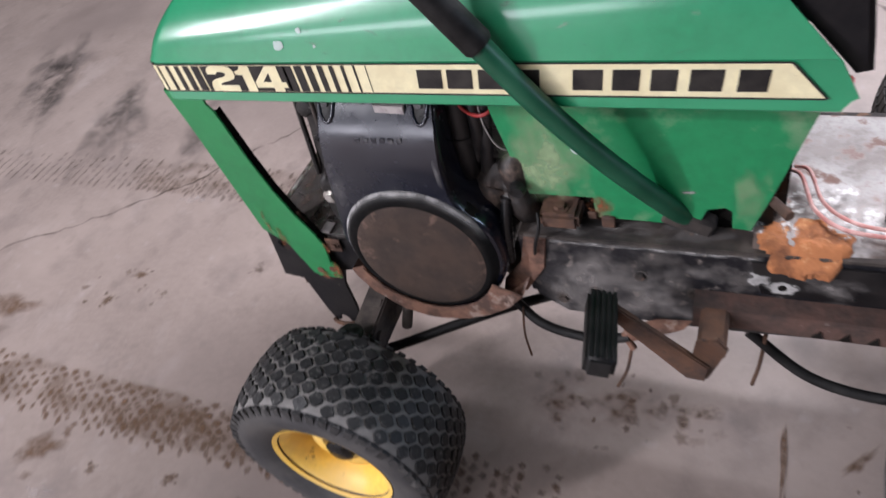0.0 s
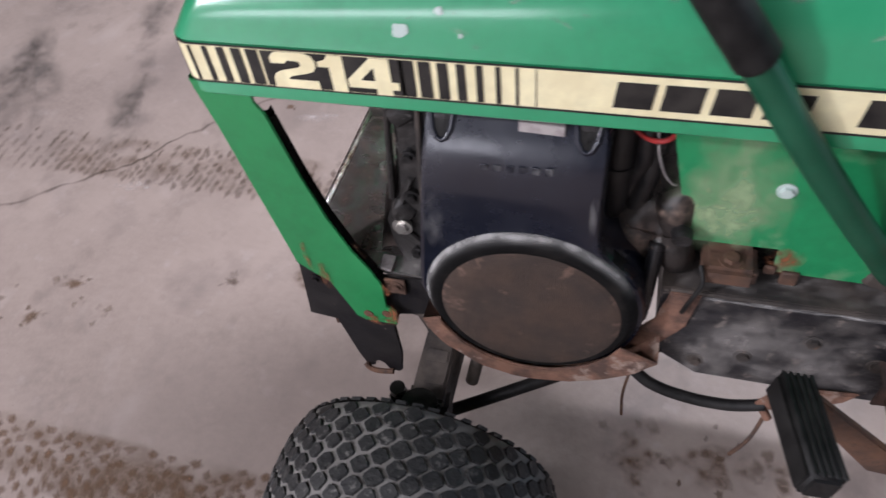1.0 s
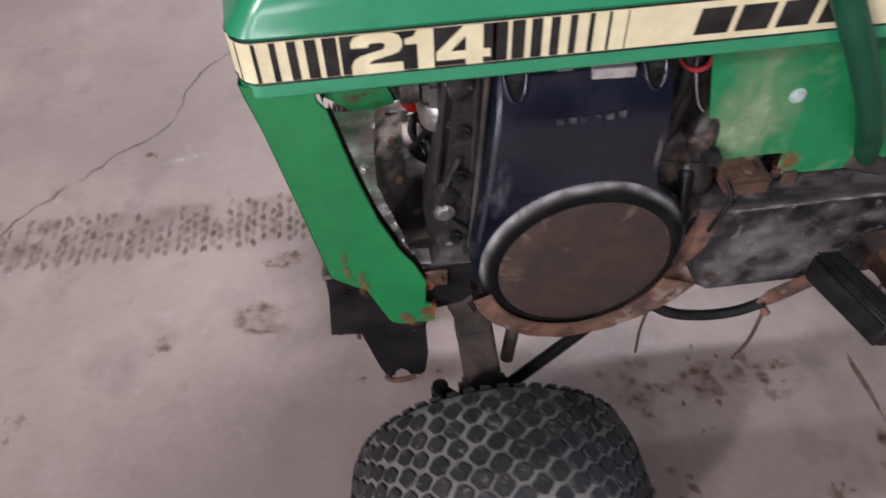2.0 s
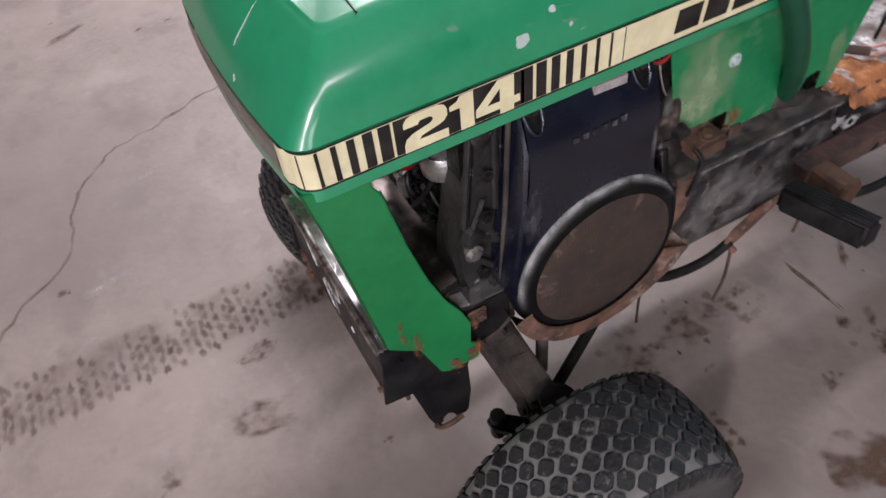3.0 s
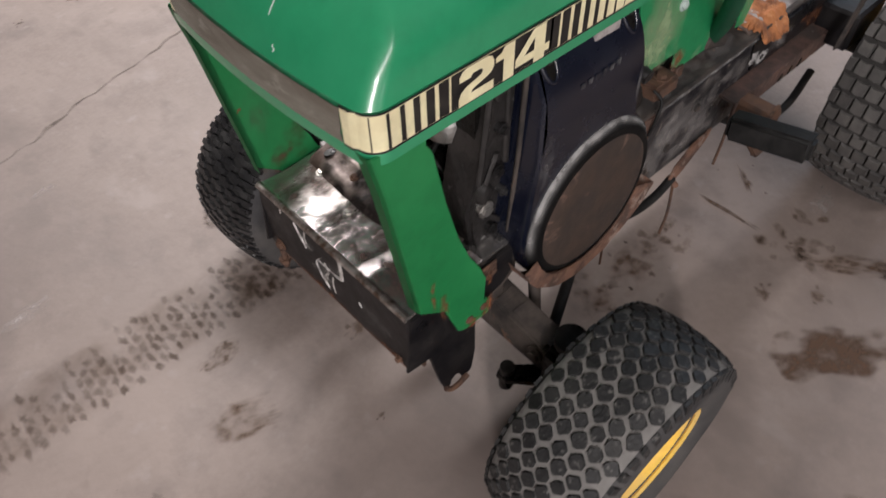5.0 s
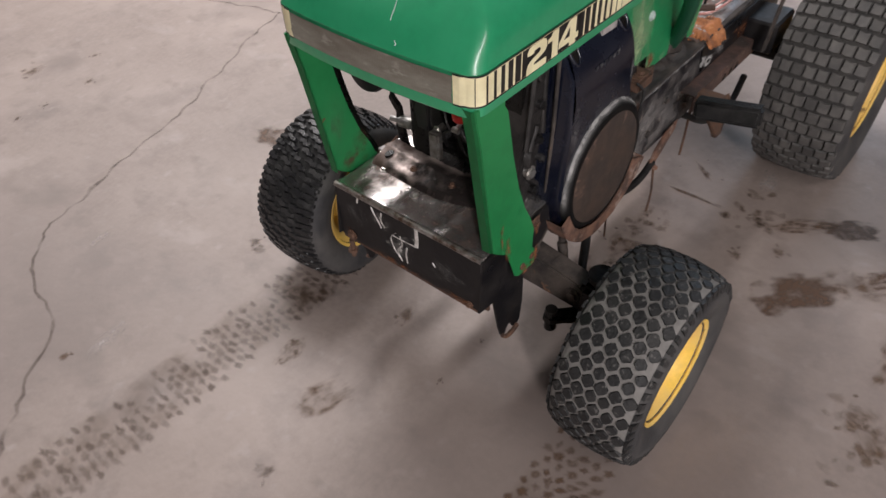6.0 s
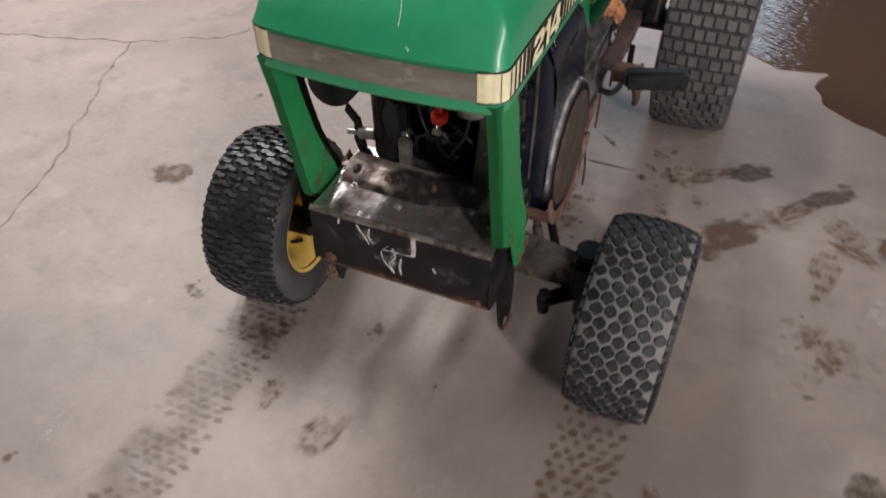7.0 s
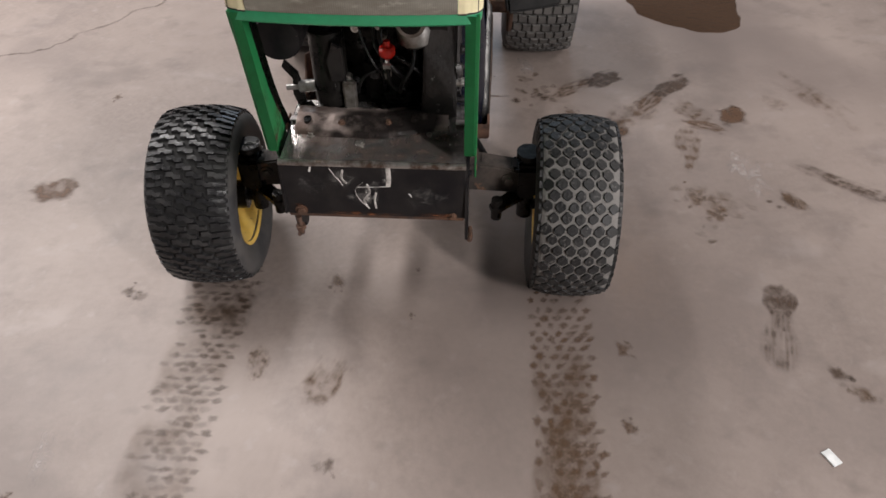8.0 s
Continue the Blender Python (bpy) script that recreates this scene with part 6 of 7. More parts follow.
    part("breather_box", bm, ALU, tractor, "dull silver breather box", 40)
    bm = bmesh.new()
    box(bm, (0.046, -0.015, 0.50), (0.030, 0.090, 0.090), bevel=0.008, seg=2)
    box(bm, (0.030, -0.035, 0.475), (0.030, 0.060, 0.030), bevel=0.006)
    rough_up(bm, 0.002, 60)
    part("fuel_pump", bm, GREASE, tractor, "grimy dark fuel pump", 45)
    bm = bmesh.new()
    tube(bm, [(0.022, -0.112, 0.445), (0.018, -0.112, 0.505)], 0.008, 10)
    tube(bm, [(0.018, -0.126, 0.508), (0.018, -0.094, 0.508)], 0.007, 10)
    bolt(bm, (0.010, -0.112, 0.508), (-1, 0, 0.2), 0.008, 0.006)
    part("governor_arm", bm, CAST, tractor, "dirty steel governor arm", 40)
    bm = bmesh.new()
    prism(bm, [(-0.132, 0.40), (-0.098, 0.40), (-0.095, 0.60), (-0.105, 0.70), (-0.135, 0.70)], "x", 0.012, 0.028, 0.002)
    part("belt_guard", bm, GREASE, tractor, "dark greasy belt guard", 30)
    # muffler
    bm = bmesh.new()
    prof = [(0.0, -0.11), (0.030, -0.11), (0.040, -0.106), (0.044, -0.098), (0.044, 0.098), (0.040, 0.106), (0.030, 0.11), (0.0, 0.11)]
    lathe(bm, prof, 32)
    mm = Matrix.Translation((0.055, 0.165, 0.632)) @ Matrix.Rotation(radians(90), 4, "Z")
    part("muffler", bm, BLACK, tractor, "sooty black round muffler", 40, mm)
    bm = bmesh.new()
    tube(bm, curve_points([(0.10, 0.125, 0.62), (0.10, 0.09, 0.615), (0.12, 0.06, 0.62)], 6), 0.015, 14)
    part("exhaust_pipe", bm, RUST, tractor, "rusty exhaust pipe", 60)
    bm = bmesh.new()
    tube(bm, [(0.028, 0.128, 0.492), (0.028, 0.160, 0.488)], 0.012, 14)
    tube(bm, [(0.028, 0.160, 0.488), (0.026, 0.186, 0.486)], 0.006, 10)
    part("choke_link", bm, ALU, tractor, "dull silver linkage rod", 40)
    bm = bmesh.new()
    prism(bm, [(0.150, 0.44), (0.166, 0.435), (0.176, 0.47), (0.172, 0.505), (0.190, 0.530), (0.184, 0.545), (0.160, 0.518)], "x", 0.026, 0.036, 0.002)
    prism(bm, [(0.118, 0.425), (0.150, 0.425), (0.158, 0.452), (0.140, 0.462)], "x", 0.010, 0.022, 0.002)
    part("control_bracket", bm, GREASE, tractor, "dark bent control bracket", 30)
    rnd = random.Random(17)
    for k in range(14):
        y, z = rnd.uniform(-0.10, 0.07), rnd.uniform(0.475, 0.63)
        bm = bmesh.new()
        tube(bm, [(0.040, y, z), (0.022, y, z)], 0.008, 10)
        bolt(bm, (0.022, y, z), (-1, rnd.uniform(-0.3, 0.3), 0.2), rnd.uniform(0.004, 0.007), 0.005)
        part("engine_bolt", bm, CAST if k % 3 else STEEL, block, "", 40)
    for k in range(6):
        y0, y1 = rnd.uniform(-0.10, 0.06), rnd.uniform(-0.10, 0.06)
        z0, z1 = rnd.uniform(0.46, 0.52), rnd.uniform(0.60, 0.70)
        bm = bmesh.new()
        tube(bm, curve_points([(0.03, y0, z0), (rnd.uniform(-0.02, 0.01), (2 * y0 + y1) / 3, z0 + 0.05), (rnd.uniform(-0.015, 0.015), y1, (z0 + z1) / 2 + 0.02), (0.03, y1, z1)], 7), rnd.uniform(0.002, 0.0045), 8)
        part("engine_hose", bm, (BLACK_GLOSS, HOSE, CAST)[k % 3], block, "", 60)
    bm = bmesh.new()
    prism(bm, [(0.060, 0.52), (0.088, 0.52), (0.094, 0.56), (0.080, 0.60), (0.062, 0.59)], "x", -0.004, 0.006, 0.002)
    part("starter_clamp", bm, BLACK_GLOSS, block, "black starter clamp", 30)
    # engine pan that slopes up behind the shelf
    slope = [(-0.002, 0.431), (0.002, 0.4405), (0.006, 0.4455), (0.014, 0.449), (0.026, 0.4515), (0.038, 0.455), (0.044, 0.4585), (0.050, 0.4585), (0.075, 0.455)]

    def pan_at(y, k, lift=0.0):
        """A place on the pan, k steps up its slope."""
        i = min(len(slope) - 2, int(k))
        dx, z = (slope[i][q] + (slope[i + 1][q] - slope[i][q]) * (k - i) for q in (0, 1))
        x = -0.040 - 0.030 * min(1.0, max(0.0, (y + 0.13) / 0.12)) + 0.006 * max(0.0, (y - 0.05) / 0.1) + dx
        return Vector((x - lift * 0.5, y, z + lift + 0.0028 * noise.noise(Vector((x * 26, y * 26, 0))) + 0.0012 * noise.noise(Vector((x * 90, y * 90, 4)))))
    bm = bmesh.new()
    rows = [[bm.verts.new(pan_at(-0.135 + 0.295 * i / 60, k / 2)) for i in range(61)] for k in range(2 * len(slope) - 1)]
    for a, b in zip(rows, rows[1:]):
        for i in range(60):
            bm.faces.new((a[i], a[i + 1], b[i + 1], b[i]))
    pan = part("oil_pan_lip", bm, PAN, tractor, "dusty pinkish-brown engine pan with a rolled lip", 45)
    patch("oil_film", OIL, (0, 0, 0), (1, 0, 0), (0, 0, 1),
          lambda u, v: max(0.0, min(1.0, 0.55 - 1.6 * (v - 0.30) + 1.1 * noise.noise(Vector((u * 2, v * 5, 23))) + 0.7 * max(0.0, -u - 0.3))), pan, "black oil soaking over the pan", 48, 70,
          lambda u, v: pan_at(0.0125 + 0.147 * v, 4 + 3.9 * u, 0.0008))
    # near-black disc on the pan: the hole's darkness is put into its colour
    bm = bmesh.new()
    tube(bm, [(-0.034, 0.138, 0.4480), (-0.034, 0.138, 0.4565)], 0.007, 18, flat=1.6)
    part("pan_hole_disc", bm, GREASE, pan, "dark oval disc standing for a hole", 40)
    for bx, by in ((-0.040, 0.070), (-0.036, -0.02)):
        bm = bmesh.new()
        bolt(bm, (bx, by, 0.4515), (0, 0, 1), 0.005, 0.004)
        part("pan_bolt", bm, RUST, pan, "", 40)


make_engine()


def make_cables():
    for pts, r in (([(0.318, -0.165, 0.292), (0.312, -0.168, 0.22), (0.316, -0.168, 0.155)], 0.0022),
                   ([(0.505, -0.175, 0.245), (0.495, -0.186, 0.18), (0.478, -0.19, 0.132)], 0.003),
                   ([(0.705, -0.16, 0.298), (0.702, -0.162, 0.22), (0.695, -0.162, 0.16)], 0.0032)):
        bm = bmesh.new()
        tube(bm, curve_points(pts, 6), r, 8)
        part("hanging_wire", bm, RUST, tractor, "thin rusty wire hanging below the frame", 60)
    bm = bmesh.new()
    tube(bm, curve_points([(0.300, -0.150, 0.290), (0.345, -0.166, 0.258), (0.40, -0.171, 0.243), (0.455, -0.173, 0.244), (0.50, -0.172, 0.258)], 8), 0.0085, 12)
    part("brake_cable", bm, HOSE, tractor, "black sheathed cable looping under the frame", 60)
    bm = bmesh.new()
    tube(bm, curve_points([(0.68, -0.15, 0.285), (0.78, -0.18, 0.225), (0.90, -0.19, 0.215), (1.0, -0.18, 0.25)], 8), 0.0085, 10)
    part("brake_cable", bm, HOSE, tractor, "black sheathed cable looping under the frame", 60)
    bm = bmesh.new()
    tube(bm, [(0.490, -0.17, 0.262), (0.508, -0.18, 0.238)], 0.006, 10)
    prism(bm, [(0.486, 0.262), (0.496, 0.286), (0.545, 0.316), (0.598, 0.322), (0.586, 0.300), (0.520, 0.256), (0.500, 0.250)], "y", -0.176, -0.170, 0.002)
    part("cable_anchor", bm, DUSTY_RUST, tractor, "dusty tan strap that anchors a cable", 40)


make_cables()


# ---- marks on the floor ----
def blot(bm, layer, ring, z, soft=0.72, strength=1.0):
    """A stain with the outline ring, thinning out towards its rim."""
    n = len(ring)
    c = Vector((sum(p[0] for p in ring) / n, sum(p[1] for p in ring) / n))
    rows = []
    for k, t in ((1.0, 0.0), (soft, 1.0)):
        row = []
        for p in ring:
            q = c + (Vector(p[:2]) - c) * k
            v = bm.verts.new((q.x, q.y, z))
            v[layer] = t * strength
            row.append(v)
        rows.append(row)
    mid = bm.verts.new((c.x, c.y, z))
    mid[layer] = strength
    for i in range(n):
        j = (i + 1) % n
        bm.faces.new((rows[0][i], rows[0][j], rows[1][j], rows[1][i]))
        bm.faces.new((rows[1][i], rows[1][j], mid))


def wobbly(cx, cy, rx, ry, turn, n=18, wob=0.25, seed=0.0):
    out = []
    for i in range(n):
        a = 2 * math.pi * i / n
        k = 1 + wob * 2 * noise.noise(Vector((1.7 * math.cos(a) + seed, 1.7 * math.sin(a) - seed, seed)))
        x, y = rx * k * math.cos(a), ry * k * math.sin(a)
        c, s = math.cos(turn), math.sin(turn)
        out.append((cx + c * x - s * y, cy + s * x + c * y))
    return out


def stain(name, label, category, mat, rings, kind="", z=0.0008, soft=0.72):
    bm = bmesh.new()
    layer = bm.verts.layers.float.new("thick")
    for ring, strength in rings:
        blot(bm, layer, ring, z, soft, strength)
    for f in bm.faces:
        f.normal_update()
        if f.normal.z < 0:
            f.normal_flip()
    me = bpy.data.meshes.new(name)
    bm.to_mesh(me)
    bm.free()
    me.materials.append(mat)
    return tagged(new(name, me), label, category, kind=kind)


def tyre_track(kind, line, width, rows_gap, mat, seed, fade, label):
    """Prints of the tread lugs along a line, thinning out."""
    rnd = random.Random(seed)
    pts = curve_points([(x, y, 0) for x, y in line], 40)
    length = [0.0]
    for a, b in zip(pts, pts[1:]):
        length.append(length[-1] + (b - a).length)
    rings = []
    total = length[-1]
    k, s = 0, 0.0
    cols = 5
    while s < total:
        i = next((q for q in range(1, len(length)) if length[q] >= s), len(length) - 1)
        way = (pts[i] - pts[i - 1]).normalized()
        side = Vector((-way.y, way.x, 0))
        f = s / total
        for c in range(cols):
            if rnd.random() > fade(f, c / (cols - 1)):
                continue
            u = (c - (cols - 1) / 2 + (0.5 if k % 2 else 0) - 0.25) * width / cols
            p = pts[i] + side * u + Vector((rnd.uniform(-1, 1), rnd.uniform(-1, 1), 0)) * 0.0016
            turn = math.atan2(way.y, way.x)
            if kind == "hex":
                rx, ry = rows_gap * rnd.uniform(0.40, 0.62), width / cols * rnd.uniform(0.30, 0.48)
                if c > 1:
                    # the outer lugs have dragged into slanting bars
                    turn += rnd.uniform(0.35, 0.65)
                    ry *= rnd.uniform(1.1, 1.7)
                    rx *= 0.80
            else:
                rx, ry = rows_gap * rnd.uniform(0.36, 0.54), width / cols * rnd.uniform(0.42, 0.66)
                turn += rnd.uniform(-0.2, 0.2)
            rings.append((wobbly(p.x, p.y, rx, ry, turn, 12, 0.34, rnd.uniform(0, 50)), rnd.uniform(0.65, 1.0) if kind == "hex" else rnd.uniform(0.35, 0.95) * (1 - 0.5 * min(1.0, 2.4 * f))))
        s += rows_gap
        k += 1
    return stain("tyre_track", label, "tyre track", mat, rings, "stuff", soft=0.42)


tyre_track("hex", [(0.01, -0.388), (-0.3, -0.392), (-0.7, -0.39), (-1.2, -0.365), (-2.2, -0.30)], 0.138, 0.0225, MUD, 3,
           lambda f, u: 0.96 if f < 0.35 else 0.85, "brown muddy honeycomb tyre track on concrete")
tyre_track("bar", [(0.0, 0.392), (-0.3, 0.392), (-0.6, 0.388), (-1.1, 0.40), (-2.4, 0.43)], 0.150, 0.0185, MUD_GREY, 5,
           lambda f, u: (0.95 if u > 0.3 else 0.5), "damp dark tyre track of short bars on concrete")


def floor_mark(name, label, category, mat, a, b, width, field, lift=0.0009, kind=""):
    """A mark on the floor from a to b, width across."""
    a, b = Vector((*a, lift)), Vector((*b, lift))
    half = (b - a) / 2
    side = Vector((-half.y, half.x, 0)).normalized() * width / 2
    ob = patch(name, mat, (a + b) / 2, half, side, lambda u, v: 1.35 * field(u, v), None, label, 56, 32)
    return tagged(ob, category=category, kind=kind)


def sole_field(seed, bars=9.0):
    """A boot sole printed by its tread: cross bars that break up unevenly."""
    blob = blob_field(seed, 0.45, 0.35, (0, 0), 0.35)
    def field(u, v):
        bar = 0.5 + 0.5 * math.sin(u * bars * math.pi / 2 + 1.2 * noise.noise(Vector((u * 3, v * 3, seed))) + 0.5 * v)
        return blob(u, v * (1 + 0.25 * u)) * (0.30 + 0.70 * bar ** 1.5) * (0.7 + 0.6 * noise.noise(Vector((u * 7, v * 7, seed))))
    return field


def boot_field(seed):
    """A whole boot: a solid wet heel, a waist and a sole that breaks into bars."""
    sole = sole_field(seed, 10.0)
    def field(u, v):
        heel = max(0.0, min(1.0, (1 - math.hypot((u + 0.58) / 0.40, v / 0.86) + 0.25 * noise.noise(Vector((u * 4, v * 4, seed)))) / 0.25))
        waist = max(0.0, min(1.0, (0.55 - abs(v - 0.1)) * 3)) * (1.0 if -0.5 < u < 0.1 else 0.0)
        front = max(0.0, min(1.0, (1 - math.hypot((u - 0.42) / 0.55, v / 0.95)) / 0.3)) * (0.25 + 0.75 * sole((u - 0.42) * 1.4, v * 0.8))
        return max(1.0 * heel, 0.8 * waist * (0.7 + noise.noise(Vector((u * 2, v * 9, seed)))), 0.9 * front * (0.7 + 1.2 * noise.noise(Vector((u * 1.5, v * 8, seed + 5))))) * (0.75 + 0.5 * noise.noise(Vector((u * 6, v * 6, seed + 2))))
    return field


PRINT = "wet brown boot print drying on concrete"
for n, (a, b, width, mat, label, field) in enumerate((
        ((0.005, -0.912), (-0.265, -0.842), 0.098, WET, PRINT, boot_field(2.0)),
        ((0.745, -0.385), (0.90, -0.585), 0.085, MUD, "streaky brown boot slide on concrete", blob_field(3.3, 0.5, 0.5, (4, 9), 0.5)),
        ((0.825, -0.515), (0.925, -0.665), 0.095, WET, PRINT, blob_field(4.1, 0.4, 0.30)),
        ((0.475, -0.475), (0.665, -0.620), 0.135, MUD_WET, "wet brown mud patch smeared by a boot", blob_field(5.4, 0.6, 0.40, (0, 0), 0.3)),
        ((0.600, -0.575), (0.770, -0.735), 0.145, MUD_FAINT, "faint barred boot print on concrete", sole_field(6.0)),
        ((0.655, -0.645), (0.840, -0.785), 0.080, MUD, "streaky brown boot slide on concrete", blob_field(7.2, 0.5, 0.4, (3, 8), 0.4)),
        ((0.765, -0.725), (0.915, -0.870), 0.090, WET, PRINT, blob_field(8.3, 0.45, 0.32)),
        ((0.765, -0.775), (0.630, -0.900), 0.110, MUD_FAINT, "faint barred boot print on concrete", sole_field(9.0, 8.0)),
        ((0.655, -0.780), (0.600, -0.935), 0.060, MUD, "streaky brown boot slide on concrete", blob_field(10.5, 0.5, 0.4, (3, 7), 0.4)),
        ((0.655, -0.820), (0.400, -0.770), 0.095, MUD_FAINT, "faint barred boot print on concrete", sole_field(11.4, 12.0)),
        ((0.640, -0.920), (0.738, -0.990), 0.088, MUD_WET, "round wet brown mud spot on concrete", blob_field(12.0, 0.22, 0.3)),
        ((0.96, -1.13), (0.60, -1.33), 0.120, MUD_FAINT, "streaky brown boot slide on concrete", lambda u, v: 0.75 * blob_field(13.6, 0.5, 0.9, (14, 3), 0.4)(u, v)),
        ((0.80, -1.06), (0.72, -1.13), 0.080, MUD_FAINT, "smeared wet boot print on concrete", lambda u, v: 0.5 * blob_field(14.6, 0.35, 0.8, (5, 5), 0.3)(u, v)),
        ((0.47, -1.05), (0.25, -1.36), 0.075, WET, "smeared wet boot print on concrete", lambda u, v: 0.9 * blob_field(15.6, 0.45, 0.7, (16, 3), 0.4)(u, v)),
        ((0.35, -1.00), (0.25, -1.06), 0.055, MUD_FAINT, "faint partial boot print on concrete", blob_field(16.6, 0.5, 0.5)),
        ((0.35, -0.73), (0.22, -0.92), 0.120, MUD_FAINT, "faint barred boot print on concrete", sole_field(17.0, 7.0)),
        ((-0.41, 0.135), (-0.235, 0.075), 0.105, MUD_FAINT, "faint brown boot-edge print on concrete",
         lambda u, v: blob_field(18.0, 0.4, 0.4, (4, 4), 0.3)(u, v) * max(0.0, 0.85 - 0.75 * max(0.0, u + 0.3) + (0.4 + 0.9 * max(0.0, u + 0.3)) * noise.noise(Vector((u * 2.2, v * 7, 18))))),
        ((-0.345, 0.260), (-0.230, 0.262), 0.060, MUD_FAINT, "faint partial boot print on concrete", blob_field(19.0, 0.6, 0.4, (5, 5), 0.5)),
        ((0.232, 1.035), (0.268, 0.862), 0.115, MUD_WET, "wet brown mud patch on concrete", blob_field(22.0, 0.45, 0.35, (3, 3), 0.25)),
        ((0.76, -0.10), (0.76, -0.30), 0.016, MUD, "thin dark drip line on concrete", blob_field(20.0, 0.5, 0.5)),
        ((-0.02, 0.345), (-0.25, 0.365), 0.150, MUD_GREY, "muddy patch in front of a tyre", lambda u, v: 0.6 * blob_field(21.0, 0.6, 0.8, (7, 6), 0.5)(u, v)))):
    floor_mark("boot_print" if "boot" in label else "mud_mark", label, "boot print" if "boot" in label else "mud mark", mat, a, b, width, field, 0.0009 + 0.00004 * n)

for n, (x, y, w, h) in enumerate(((-0.53, 0.612, 0.085, 0.028), (-0.35, 0.95, 0.05, 0.02), (0.30, 0.52, 0.07, 0.03), (-0.70, -0.62, 0.05, 0.02), (0.95, -0.35, 0.06, 0.03), (-0.9, 0.30, 0.06, 0.02), (0.42, -0.95, 0.12, 0.05))):
    floor_mark("scuff", "pale chalky scuff on concrete", "scuff", SCUFF, (x - w, y), (x + w, y + 0.3 * w), 2 * h, blob_field(n * 3.7 + 1, 0.6, 0.7, (4, 6), 0.5), 0.0006)


floor_mark("mud_mark", "faint brown film of mud along a tyre track", "mud mark", MUD_FAINT, (-0.05, 0.392), (-1.25, 0.402), 0.165,
           lambda u, v: (1 - v ** 4) * (0.20 + 0.34 * noise.noise(Vector((u * 9, v * 2, 5)))), 0.0005)


floor_mark("mud_mark", "faint brown film of mud along a tyre track", "mud mark", MUD_FAINT, (-0.18, -0.390), (-1.25, -0.362), 0.140,
           lambda u, v: (1 - v ** 4) * (0.26 + 0.40 * math.exp(-((u + 0.45) / 0.4) ** 2) * (1 if v > -0.4 else 0.4) + 0.55 * noise.noise(Vector((u * 9, v * 2, 11)))), 0.00055)


def speckle(cx, cy, rx, ry, count, seed):
    rnd = random.Random(seed)
    rings = []
    for k in range(count):
        a, q = rnd.uniform(0, 2 * math.pi), math.sqrt(rnd.random())
        r = rnd.uniform(0.006, 0.022)
        rings.append((wobbly(cx + rx * q * math.cos(a), cy + ry * q * math.sin(a), r, r * 0.7, rnd.uniform(0, 3), 10, 0.35, rnd.uniform(0, 99)), rnd.uniform(0.3, 0.8)))
    return rings


floor_mark("oil_stain", "blotchy brown oil stain on concrete", "oil stain", MUD, (0.295, -0.150), (0.400, -0.178), 0.105, blob_field(31.0, 0.7, 0.7, (3, 3), 0.5), 0.0021)
floor_mark("oil_stain", "blotchy brown oil stain on concrete", "oil stain", MUD, (0.375, -0.165), (0.560, -0.140), 0.125, blob_field(33.5, 0.7, 0.8, (5, 4), 0.6), 0.00215)
floor_mark("oil_stain", "small faint brown oil stain on concrete", "oil stain", MUD_FAINT, (0.555, -0.140), (0.660, -0.122), 0.055, blob_field(36.2, 0.6, 0.7, (4, 4), 0.5), 0.0022)
stain("mud_splash", "scattered brown mud splash on concrete", "mud splash", MUD_FAINT, speckle(0.46, -0.16, 0.20, 0.09, 30, 4), "stuff", soft=0.5)
tyre_track("hex", [(0.20, -0.372), (0.30, -0.368), (0.405, -0.362)], 0.115, 0.0235, MUD, 21, lambda f, v: 0.95 - 0.5 * f, "brown honeycomb tyre print on concrete")
stain("mud_splash", "scattered brown mud splash on concrete", "mud splash", MUD_FAINT, speckle(0.80, -0.36, 0.10, 0.07, 26, 6), "stuff", soft=0.5)
stain("mud_splash", "scattered brown mud splash on concrete", "mud splash", MUD_FAINT, speckle(0.27, -0.78, 0.14, 0.06, 24, 9), "stuff", soft=0.5)
stain("mud_splash", "scattered brown mud splash on concrete", "mud splash", MUD_FAINT, speckle(-0.90, -0.08, 0.16, 0.09, 12, 12), "stuff", soft=0.5)


